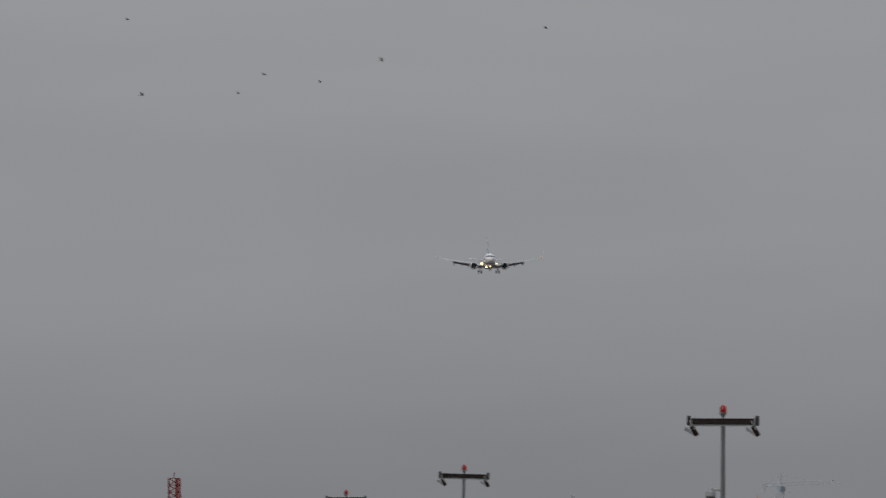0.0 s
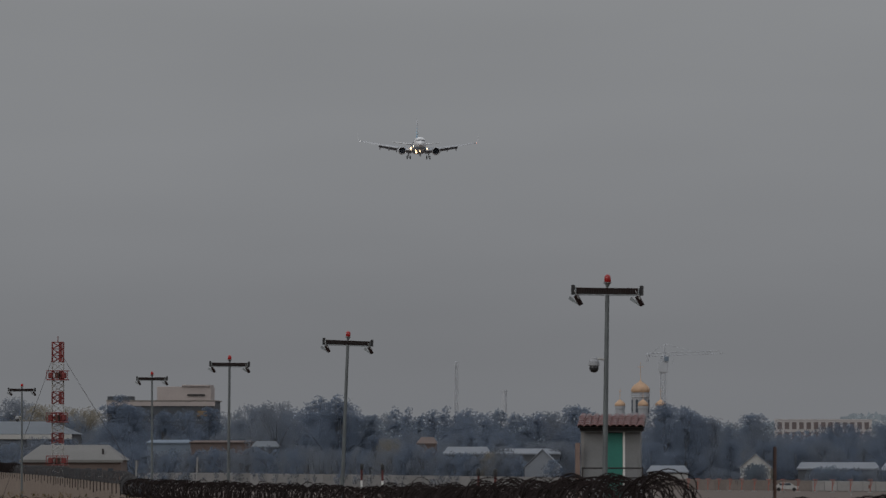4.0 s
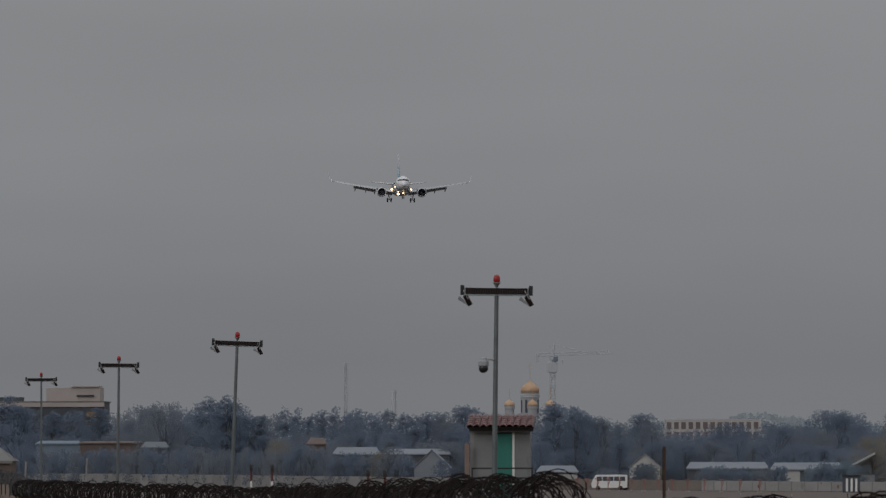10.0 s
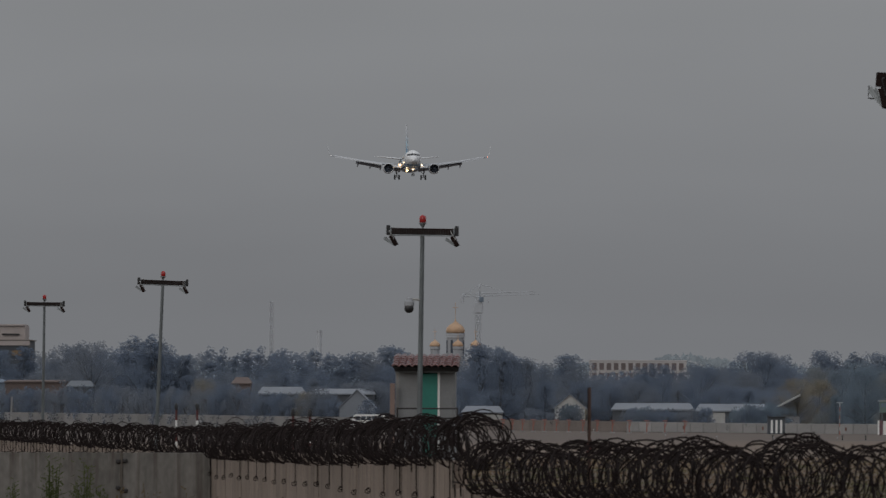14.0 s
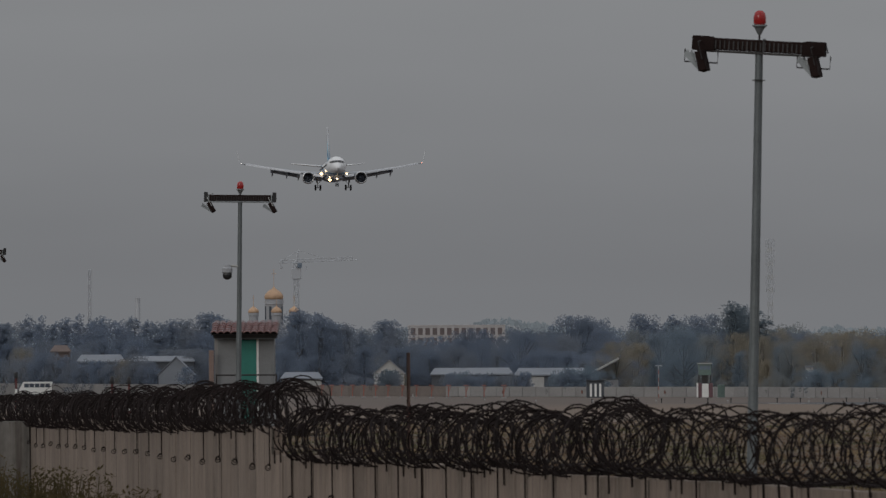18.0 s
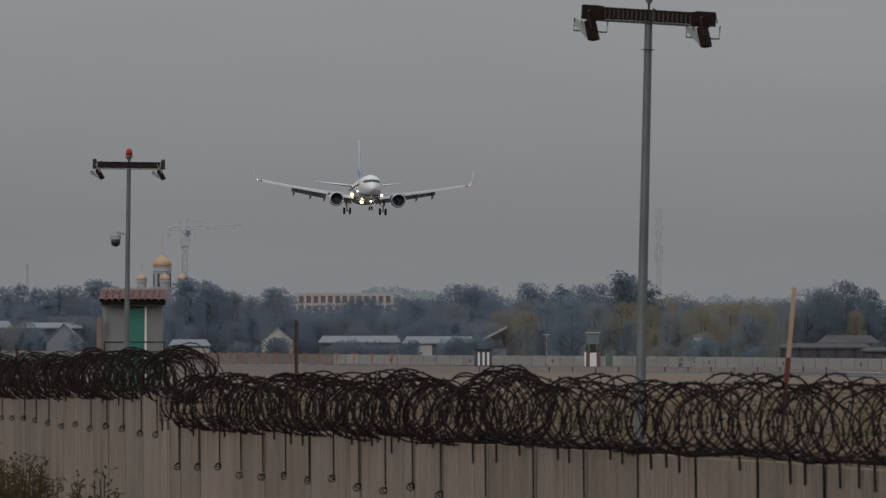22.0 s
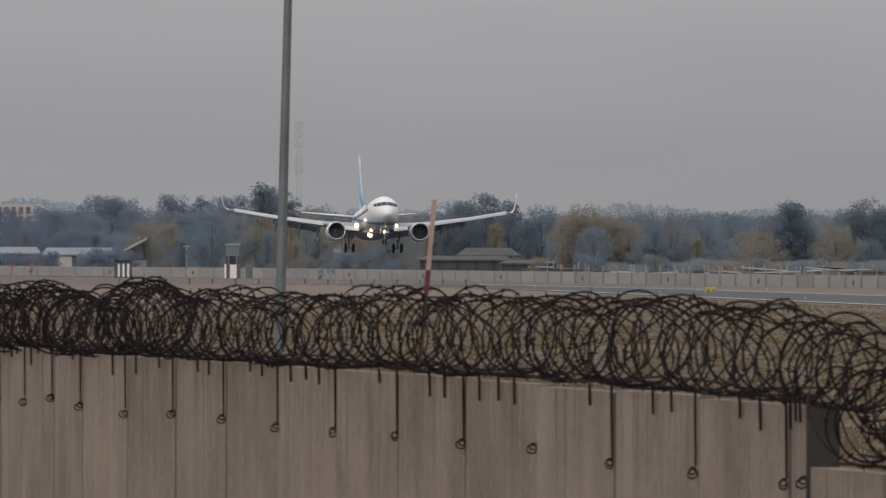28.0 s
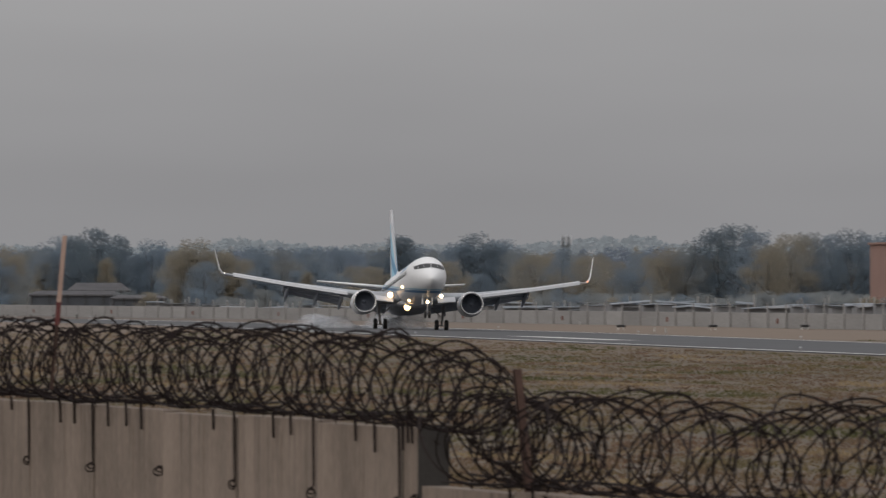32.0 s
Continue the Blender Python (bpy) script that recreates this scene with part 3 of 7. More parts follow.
def coil(points, radius, per_metre, thick, seed, seg=22, lump=0.05, barbs=0.0, taper=0.0, mess=1.0, slant=(1.7, -1.7, 0.7), rings=False):
    """Razor wire: loops wound along a line, bent and uneven, strands that cross, with barbs."""
    rg = random.Random(seed)
    pts = [Vector(p) for p in points]
    lens = [(b - a).length for a, b in zip(pts, pts[1:])]
    total = sum(lens)

    def place(s):
        for a, b, q in zip(pts, pts[1:], lens):
            if s <= q:
                return a.lerp(b, s / q), (b - a).normalized()
            s -= q
        return pts[-1] + (pts[-1] - pts[-2]).normalized() * s, (pts[-1] - pts[-2]).normalized()

    strands = []
    loops = int(total * per_metre / 3)
    for strand in range(len(slant)):
        line = []
        wob = [(1 - mess * rg.uniform(-0.05, 0.22), mess * rg.uniform(-1, 1), mess * rg.uniform(-1, 1), mess * rg.uniform(-0.8, 0.8), mess * rg.uniform(0, 0.12), rg.uniform(0, 6.28), mess * rg.uniform(-0.5, 0.5)) for _ in range(loops + 2)]
        for i in range(loops * seg):
            turn = i / seg
            k = int(turn)
            f = turn - k
            f = f * f * (3 - 2 * f)
            rr, jx, jz, tilt, lobe, ph, slip = (wob[k][q] * (1 - f) + wob[k + 1][q] * f for q in range(7))
            a = 2 * math.pi * turn * (1 if strand != 1 else -1) + strand * 2.1
            s = min(total, max(0.0, total * turn / loops + slip * 0.25))
            c, d = place(s)
            sill = c.z - (0.93 + 0.05 * math.sin(9.7 * s)) * radius
            side = Vector((d.y, -d.x, 0)).normalized()
            hump = lump * (noise.noise(Vector((s * 0.45, seed, 0))) + 0.5 * noise.noise(Vector((s * 1.5, seed, 3))))
            r = radius * rr * (1 + 0.8 * hump) * (1 + lobe * math.sin(3 * a + ph))
            if taper:
                r *= min(1.0, 0.72 + 0.28 * s / taper)
            drop = radius - r          # loose loops lie on the wall's top
            c = c + Vector((0, 0, hump * 0.8 - drop * 0.35 + jz * 0.04)) + side * (jx * 0.07)
            lean = (math.cos(a) if rings else math.sin(a)) * (tilt + slant[strand]) * r
            if not rings and lean * (tilt + slant[strand]) < 0:
                lean *= 0.4        # the wall's edge holds the lower half of each loop
            line.append(c + side * (r * math.cos(a)) + Vector((0, 0, r * math.sin(a))) + d * lean)
            line[-1].z = max(line[-1].z, sill)
        if len(line) < 3:
            continue
        v, fc = tube_mesh([(line, False)], thick)
        if barbs:
            v, fc = list(v), list(fc)
            step = 0.0
            for p, q in zip(line, line[1:]):
                step += (q - p).length
                if step > barbs:
                    step = 0.0
                    w = (q - p).normalized()
                    o = w.cross(Vector((rg.gauss(0, 1), rg.gauss(0, 1), rg.gauss(0, 1)))).normalized()
                    for sg in (-1, 1):
                        n0 = len(v)
                        v += [tuple(p - w * 0.011), tuple(p + w * 0.011), tuple(p + o * (sg * 0.03) + w * 0.012)]
                        fc.append((n0, n0 + 1, n0 + 2))
        strands.append((v, fc))
    return strands


def wire_on_wall(label, points, radius, per_metre, thick, seed, mat="wire", **kw):
    t = thing("razor_wire_coil", Matrix(), label, "razor wire", "razor wire on the wall")
    for mesh in coil(points, radius, per_metre, thick, seed, **kw):
        part("strand", mesh, mat, t)
    return t


def along(y, z, dx=0.0):
    return (wall_x(y) + dx, y, z)


wire_on_wall("tangled dark razor wire coil on the lowest wall section", [along(46.8, 3.68), along(18, 3.66)], 0.285, 5.0, 0.006, 11, seg=28, lump=0.1, barbs=0.1, mess=0.95)
wire_on_wall("long rusty razor wire coil along the concrete wall", [along(44.6, 3.62), along(45.6, 3.72), along(46.6, 3.94), along(48, 4.0), along(52, 4.03), along(62, 4.01), along(68, 3.99)], 0.28, 5.8, 0.0064, 12, seg=28, lump=0.12, barbs=0.1, taper=4.0, mess=0.95)
wire_on_wall("dense rusty razor wire coil further along the wall", [along(67.6, 3.99), along(76, 3.96), along(86.3, 3.93)], 0.28, 8.2, 0.0074, 18, seg=26, lump=0.12, barbs=0.12, mess=1.0)
wire_on_wall("dense razor wire coil on the higher wall section", [along(85.9, 4.19), along(98, 4.15), along(115, 4.02), along(152, 3.88)], 0.265, 7.4, 0.0066, 13, lump=0.16, mess=1.1, seg=22)
wire_on_wall("dense razor wire coil running on along the wall", [along(152, 3.9), along(235, 3.91)], 0.25, 4.4, 0.0092, 14, seg=16)
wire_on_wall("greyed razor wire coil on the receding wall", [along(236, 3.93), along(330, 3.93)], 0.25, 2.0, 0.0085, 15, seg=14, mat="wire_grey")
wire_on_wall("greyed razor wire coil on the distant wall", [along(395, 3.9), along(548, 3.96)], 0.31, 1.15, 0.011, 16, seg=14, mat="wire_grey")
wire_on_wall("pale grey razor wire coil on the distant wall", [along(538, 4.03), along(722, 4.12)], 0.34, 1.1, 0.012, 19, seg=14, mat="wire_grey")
wire_on_wall("dark razor wire coil on the far end of the wall", [along(700, 4.2), along(840, 4.26)], 0.4, 1.9, 0.016, 20, seg=14)
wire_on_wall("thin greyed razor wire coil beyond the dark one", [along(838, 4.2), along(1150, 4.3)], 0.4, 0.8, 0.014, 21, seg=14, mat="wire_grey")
wire_on_wall("single loose razor wire coil on the broad-panelled wall", [(-28.2, 147.45, 3.87), (-7.8, 147.45, 3.87)], 0.14, 14.0, 0.0055, 17, seg=28, lump=0.03, mess=0.3, slant=(0.95,), rings=True)


# straight line wires that tie the coils down along the wall's top
for y0, y1, z, r in ((18, 46.9, 3.43, 0.007), (47.1, 87.9, 3.78, 0.007), (88.1, 151.5, 4.05, 0.009)):
    t = thing("line_wire", Matrix(), "straight dark wire stretched along the wall's top", "wire", "razor wire on the wall")
    for k, (lift, side) in enumerate(((0.0, -0.09), (0.03, 0.06))):
        pts = []
        n = int((y1 - y0) / 1.1)
        for q in range(n + 1):
            y = y0 + (y1 - y0) * q / n
            top = z + (0.0 if y < 88 else -0.2 * (y - 88) / 64)
            pts.append((wall_x(y) + side, y, top + lift + 0.02 * math.sin(q * 1.9 + k)))
        part("strand", tube_mesh([(pts, False)], r), "wire", t)


# ---- rusty stakes that hold the wire
def stake(u, d, v0, v1, lean, mat, label, w=0.03, cap=None, pale=None):
    p, q = sight(u, d, v0), sight(u, d, v1)
    t = thing("wire_stake", Matrix.Translation((p.x, p.y, q.z)), label, "stake", "stakes along the wall")
    h = p.z - q.z
    bm = bmesh.new()
    box(bm, -w, w, -0.004, 0.004, 0, h)
    box(bm, -w, -w + 0.008, -0.004, 2 * w, 0, h)
    m = Matrix.Shear("XY", 4, (lean, 0))
    bmesh.ops.transform(bm, matrix=m, verts=bm.verts[:])
    part("angle_iron", bm, mat, t)
    if pale:
        bm = bmesh.new()
        box(bm, -w * 1.15, w * 1.15, -0.009, 0.012, h * pale, h * 1.003)
        bmesh.ops.transform(bm, matrix=m, verts=bm.verts[:])
        part("board", bm, "paleboard", t, "weathered pale board")
    if cap:
        bm = bmesh.new()
        box(bm, -w * 1.3, w * 1.3, -0.012, 0.02, h * cap[0], h * cap[1])
        bmesh.ops.transform(bm, matrix=m, verts=bm.verts[:])
        part("painted_sleeve", bm, "redpaint", t, "faded red painted sleeve")
    return t


stake(-67.6, 79.5, 30, -170, 0.0, "rust", "rusty angle-iron stake standing in the razor wire", 0.016, (0.42, 0.5))
stake(789, 56.5, 87, -200, 0.088, "rust", "weathered pale stake with a red sleeve in the razor wire", 0.013, (0.42, 0.57), 0.57)
stake(1690, 45.0, -165, -400, -0.1, "rust", "short thick rusty post in the razor wire", 0.025)
for u, d, v0, v1 in ((-1201, 330, 5, -45), (-1093, 330, 11, -45)):
    stake(u, d, v0, v1, 0.04, "conc_far", "pale concrete stake beside the wall", 0.035)
stake(-1453, 800, 18, -45, 0.0, "rust", "thin dark post beside the receding wall", 0.05)


# ---- lamp posts along the wall
def lamp_post(u, d, yaw, pole_lean, label, with_camera=False, top_v=None, tilt=0.0, nod=30, lift=0.09, long_box=False):
    base = sight(u, d)
    base.x -= (EYE + top_v * d / 14960) * math.tan(radians(pole_lean))
    t = thing("lamp_post", Matrix.Translation((base.x, base.y, 0)) @ pose(0, 0, 0, 0, pole_lean, 0), label, "lamp post", "lamp posts along the wall")
    z = EYE + top_v * d / 14960   # the height of the red lamp
    part("pole", bar((0, 0, 0), (0, 0, z - 0.3 + lift), 0.075, 0.045, 12), "polegrey", t, "grey steel pole")
    part("flange", turned([(0.16, 0), (0.16, 0.03), (0.08, 0.05)], 12), "polegrey", t)
    part("stem", bar((0, 0, z - 0.32 + lift), (0, 0, z - 0.12), 0.013), "darksteel", t)
    part("lamp_socket", turned([(0.02, z - 0.2), (0.06, z - 0.12), (0.088, z - 0.1), (0.088, z - 0.085)], 16), "galv", t)
    smooth(part("beacon", turned([(0.06, z - 0.085), (0.073, z - 0.06), (0.075, z + 0.01), (0.06, z + 0.06), (0.03, z + 0.085), (0.005, z + 0.09)], 16), "redlens", t, "red obstruction lamp"))
    beacon_z, z = z, z + lift   # the crossarm sits a little higher on the pole
    arm = part("crossarm", cube(-0.72, 0.72, -0.05, 0.05, z - 0.44, z - 0.3, 0.008), "lamphead", t, "dark brown ribbed crossarm", at=pose(0, 0, z - 0.37, 0, tilt, yaw) @ pose(0, 0, 0.37 - z))
    for k in range(26):
        x = -0.68 + k * 1.36 / 25
        o = part("rib", cube(x - 0.008, x + 0.008, -0.062, -0.05, z - 0.43, z - 0.33), "darksteel", arm) if k == 0 else again(rib, pose(k * 1.36 / 25, 0, 0), arm)
        if k == 0:
            rib = o
    part("lower_rail", cube(-0.74, 0.74, -0.055, 0.055, z - 0.47, z - 0.445, 0.004), "darksteel" if long_box else "galv", arm)
    for sx in (-1, 1):
        h = part("floodlight", cube(-0.06, 0.035, -0.13, 0.13, -0.24, 0.0, 0.008), "lamphead", t, "tilted floodlight with a dark casing",
                 at=pose(0, 0, 0, 0, 0, yaw) @ pose(sx * 0.68 - 0.0, -0.1, z - 0.47 - sx * 0.68 * math.tan(radians(tilt)), 0, -nod, 0))
        part("floodlight_glass", cube(-0.068, -0.061, -0.11, 0.11, -0.22, -0.02), "glass", h)
        for y in (-0.12, 0.12):
            part("visor", loft([[(-0.19, q, 0.0), (-0.13, q, 0.05), (-0.06, q, -0.16), (-0.06, q, -0.23)] for q in (y - 0.004, y + 0.004)]), "galv", h, "pale side visor")
        part("bracket", tube_mesh([([(0.02, 0, 0.12), (0.02, -0.16, 0.1), (0.02, -0.16, -0.1), (0.02, 0, -0.1)], False), ([(0.1, 0.1, 0.02), (0.16, 0.1, 0.02), (0.16, 0.1, 0.14), (0.0, 0.1, 0.14)], False)], 0.009), "darksteel" if long_box else "whitedull", h)
        # added plate that stands for the gap between crossarm and end box
        part("clamp_plate", cube(sx * 0.7 - 0.012, sx * 0.7 + 0.012, -0.066, 0.066, z - 0.45, z - 0.29), "darksteel" if long_box else "galv", t, at=pose(0, 0, z - 0.37, 0, tilt, yaw) @ pose(0, 0, 0.37 - z))
        turn = pose(0, 0, z - 0.37, 0, tilt, yaw) @ pose(0, 0, 0.37 - z)
        if long_box:
            part("end_box", loft([[(sx * x, y, zz) for y, zz in ((-0.075, z - 0.455), (0.07, z - 0.455), (0.07, top), (-0.075, top))] for x, top in ((0.53, z - 0.3), (0.6, z - 0.285), (0.79, z - 0.285), (0.8, z - 0.3))]), "lamphead", t, "dark ballast box at the crossarm's end", at=turn)
            part("hanger_frame", tube_mesh([([(sx * 0.68 - 0.2, -0.06, z - 0.45), (sx * 0.68 - 0.2, -0.06, z - 0.6), (sx * 0.68 + 0.2, -0.06, z - 0.6), (sx * 0.68 + 0.2, -0.06, z - 0.45)], False)], 0.009), "darksteel", t, "thin bent hanger rod", at=turn)
        else:
            part("end_box", cube(sx * 0.76 - 0.04, sx * 0.76 + 0.04, -0.06, 0.06, z - 0.46, z - 0.24, 0.01), "black", t, at=turn)
    if long_box:
        part("cover_seam", cube(0.05, 0.07, -0.06, 0.06, z - 0.44, z - 0.285), "black", t, at=pose(0, 0, z - 0.37, 0, tilt, yaw) @ pose(0, 0, 0.37 - z))
        part("pole_ring", turned([(0.045, z - 0.78), (0.075, z - 0.78), (0.075, z - 0.77), (0.045, z - 0.77)], 14), "darksteel", t)
    z = beacon_z
    if with_camera:
        zc = z - 2.02
        part("camera_arm", tube_mesh([([(0, 0, zc + 0.22), (-0.16, -0.02, zc + 0.24), (-0.27, -0.02, zc + 0.19)], False)], 0.03, 6), "whitedull", t)
        c = part("dome_camera", turned([(0.03, 0.11), (0.06, 0.1), (0.075, 0.05), (0.1, 0.03), (0.105, -0.05), (0.09, -0.065)], 18), "churchwhite", t, "white dome security camera", at=pose(-0.27, -0.02, zc + 0.15) @ Matrix.Scale(1.12, 4))
        part("lens_ball", turned([(0.085, -0.065), (0.094, -0.1), (0.088, -0.14), (0.065, -0.175), (0.03, -0.192), (0.005, -0.195)], 18), "black", c)
    return t


lamp_post(558, 100, -14, 1.35, "grey steel lamp post with two floodlights and a red beacon", top_v=620, tilt=2.6, nod=14, lift=0.035, long_box=True)
lamp_post(-363.4, 187, -3, 0.8, "grey lamp post with floodlights, red beacon and a dome camera", True, 328)
lamp_post(-823, 266, 0, 2.2, "distant grey lamp post with floodlights and a red beacon", top_v=230)
lamp_post(-1033.5, 332, 0, 0.6, "distant grey lamp post with floodlights and a red beacon", top_v=188)
lamp_post(-1171.5, 425, 0, 0, "far grey lamp post with floodlights and a red beacon", top_v=160)
lamp_post(-1403, 480, 0, 0, "far grey lamp post with floodlights and a dome camera", True, 139)


# ---- the raised guard booth
def guard_booth():
    d = 193.0
    c = sight(-357, d)
    t = thing("guard_booth", Matrix.Translation((c.x, c.y, 0)), "small raised guard booth with a red tiled roof and teal door", "guard booth")
    fl, ht = 3.35, 5.4
    for x in (-0.62, 0.62):
        for y in (-0.6, 1.0):
            part("leg", bar((x, y, 0), (x, y, fl - 0.1), 0.06, 0.06, 6), "darksteel", t)
    part("platform", cube(-0.85, 0.85, -1.25, 1.2, fl - 0.1, fl, 0.01), "darksteel", t)
    part("back_wall", cube(-0.66, 0.66, 1.0, 1.08, fl, ht), "plaster", t)
    part("side_wall", cube(-0.68, -0.6, -0.5, 1.0, fl, ht + 0.08), "conc_far", t)
    part("side_wall", cube(0.6, 0.68, -0.5, 1.0, fl, ht), "plaster", t)
    part("front_wall", cube(-0.6, -0.13, -0.5, -0.42, fl, ht), "plaster", t)
    part("front_wall", cube(0.33, 0.6, -0.5, -0.42, fl, ht), "plaster", t)
    part("lintel", cube(-0.13, 0.33, -0.5, -0.42, 5.32, ht), "plaster", t)
    dr = part("door", cube(-0.1, 0.28, -0.49, -0.45, fl, 5.3, 0.01), "teal", t, "teal painted door")
    part("door_handle", cube(0.2, 0.25, -0.52, -0.49, 4.3, 4.34), "galv", dr)
    part("door_frame", cube(0.28, 0.33, -0.52, -0.43, fl, 5.34), "white", t)
    part("door_frame", cube(-0.15, -0.1, -0.52, -0.43, fl, 5.34), "whitedull", t)
    part("side_board", cube(-0.8, -0.69, -0.75, -0.7, fl, 5.07, 0.005), "pinkboard", t, "pinkish board leaning at the corner")
    part("handrail", tube_mesh([([(-0.62, -1.15, 4.5), (0.74, -1.15, 4.5)], False), ([(-0.62, -1.15, 4.28), (0.74, -1.15, 4.28)], False), ([(-0.62, -1.15, fl), (-0.62, -1.15, 4.52)], False), ([(0.74, -1.15, fl), (0.74, -1.15, 4.52)], False)], 0.02, 6), "darksteel", t)
    # dark board, tall enough to stand for the shade under the eave
    part("eave_board", cube(-0.7, 0.76, -0.72, -0.66, ht - 0.06, ht + 0.07), "darksteel", t)
    part("gutter", cube(-0.66, 0.72, -0.66, -0.62, ht - 0.08, ht - 0.045), "galv", t)
    roof = part("roof", cube(-0.74, 0.78, -0.85, 1.2, -0.03, 0.0), "darksteel", t, "red clay tile roof", at=pose(0.0, 0, ht + 0.14, 7, 0, 0))
    # bent tiles in three courses
    prof = [(-0.085, 0.0), (-0.05, 0.03), (0.0, 0.045), (0.045, 0.03), (0.075, -0.005)]
    rings = [[(x, y, z + dz) for x, z in prof] + [(x, y, z + dz - 0.014) for x, z in prof[::-1]] for y, dz in ((-0.36, 0.03), (0.0, 0.012), (0.34, 0.0))]
    tile = None
    for r in range(5):
        for k in range(10):
            m = pose(-0.665 + k * 0.151 + rngw.uniform(-0.004, 0.004), -0.62 + r * 0.4, 0.012 + rngw.uniform(0, 0.008), 0, 0, rngw.uniform(-2, 2))
            if tile is None:
                tile = part("tile", loft(rings), "rtile", roof, at=m)
                lip = part("tile_edge", loft([[(x, -0.362, z + 0.031) for x, z in prof] + [(x, -0.362, z + 0.008) for x, z in prof[::-1]], [(x, -0.345, z + 0.031) for x, z in prof] + [(x, -0.345, z + 0.008) for x, z in prof[::-1]]]), "rtile_edge", tile)
            else:
                o = again(tile, m)
                again(lip, Matrix(), o)
    return t


guard_booth()


# ---- the airliner
def airliner():
    t = thing("airliner", Matrix(), "white twin-engine airliner with blue tail, lights on and gear down", "airliner")
    zc = 1.8

    # hull: stations along the body with half width, half height and centre height
    st = [(-11.9, 0.02, 0.02, -0.45), (-11.75, 0.28, 0.27, -0.44), (-11.4, 0.58, 0.58, -0.4), (-10.8, 0.92, 0.92, -0.31), (-10.1, 1.2, 1.22, -0.2), (-9.5, 1.4, 1.47, -0.08),
          (-8.9, 1.55, 1.68, 0.0), (-8.0, 1.71, 1.85, 0.0), (-6.8, 1.82, 1.96, 0.0), (-5.0, 1.88, 2.0, 0), (0, 1.88, 2.0, 0), (8, 1.88, 2.0, 0), (14, 1.88, 2.0, 0), (17.5, 1.8, 1.9, 0.1), (21, 1.45, 1.5, 0.5), (24.5, 0.85, 0.95, 1.0), (27.2, 0.3, 0.4, 1.45), (27.6, 0.1, 0.15, 1.5)]
    hull = smooth(part("fuselage", loft([[(w * math.cos(2 * math.pi * k / 32), y, zc + dz + h * math.sin(2 * math.pi * k / 32)) for k in range(32)] for y, w, h, dz in st]), livery(), t, "white fuselage with a blue sweep under the nose"))
    belly = smooth(part("belly_fairing", loft([[(w * math.cos(2 * math.pi * k / 20), y, z + h * math.sin(2 * math.pi * k / 20)) for k in range(20)] for y, w, h, z in ((1.0, 0.4, 0.1, -0.15), (2.5, 1.5, 0.45, 0.1), (5, 2.0, 0.75, 0.25), (9, 2.05, 0.8, 0.25), (12, 1.6, 0.6, 0.2), (14, 0.5, 0.2, 0.0))]), "pgrey", t))
    # cockpit glazing: six panes that wrap round the nose
    def hull_point(y, a, out=0.012):
        for (y0, w0, h0, d0), (y1, w1, h1, d1) in zip(st, st[1:]):
            if y0 <= y <= y1:
                f = (y - y0) / (y1 - y0)
                w, h, dz = w0 + (w1 - w0) * f + out, h0 + (h1 - h0) * f + out, d0 + (d1 - d0) * f
                return (w * math.cos(a), y, zc + dz + h * math.sin(a))
    def hull_y(x, z):
        """Where the nose's skin lies for a place seen from ahead."""
        lo, hi = -11.8, -5.0
        for _ in range(30):
            y = (lo + hi) / 2
            for (y0, w0, h0, d0), (y1, w1, h1, d1) in zip(st, st[1:]):
                if y0 <= y <= y1:
                    f = (y - y0) / (y1 - y0)
                    w, h, dz = w0 + (w1 - w0) * f, h0 + (h1 - h0) * f, d0 + (d1 - d0) * f
                    break
            if (x / w) ** 2 + ((z - dz) / h) ** 2 > 1:
                lo = y
            else:
                hi = y
        return hi

    for sx in (-1, 1):
        for xa, xb, za0, za1, zb0, zb1 in ((0.025, 0.63, 0.66, 1.1, 0.6, 1.06), (0.66, 1.1, 0.6, 1.05, 0.55, 0.97), (1.13, 1.42, 0.55, 0.96, 0.58, 0.88)):
            cols_ = []
            for i in range(5):
                f = i / 4
                x = xa + (xb - xa) * f
                z0, z1 = za0 + (zb0 - za0) * f, za1 + (zb1 - za1) * f
                col = [(sx * x, hull_y(x, z0 + (z1 - z0) * j / 3) - 0.03, zc + z0 + (z1 - z0) * j / 3) for j in range(4)]
                cols_.append(col + [(x_, y_ + 0.08, z_) for x_, y_, z_ in col[::-1]])
            part("cockpit_window", loft(cols_), "pglass", t, "dark cockpit window")
    # cabin windows on both sides
    win = None
    for sx in (-1, 1):
        for k in range(34):
            y = -6.2 + k * 0.78
            x = sx * 1.885
            m = pose(x, y, zc + 0.42, 0, 0, 0)
            if win is None:
                win = part("cabin_window", cube(-0.01, 0.01, -0.13, 0.13, -0.18, 0.18, 0.008), "pglass", t, at=m)
            else:
                again(win, m)
    # the maker's and carrier's marks, as plain bars
    for sx in (-1, 1):
        for k, (y0, y1, z0, z1) in enumerate(((-3.6, -2.9, 0.85, 1.45), (-2.6, -1.7, 0.85, 1.35), (-1.4, -0.7, 0.85, 1.45), (-0.4, 0.5, 0.85, 1.35))):
            a = math.asin(((z0 + z1) / 2) / 2.0)
            part("title_bar", cube(-0.012, 0.012, y0, y1, -0.3, 0.3), "pblue", t, at=pose(sx * 1.89 * math.cos(a), 0, zc + 2.0 * math.sin(a), 0, -sx * math.degrees(a), 0))

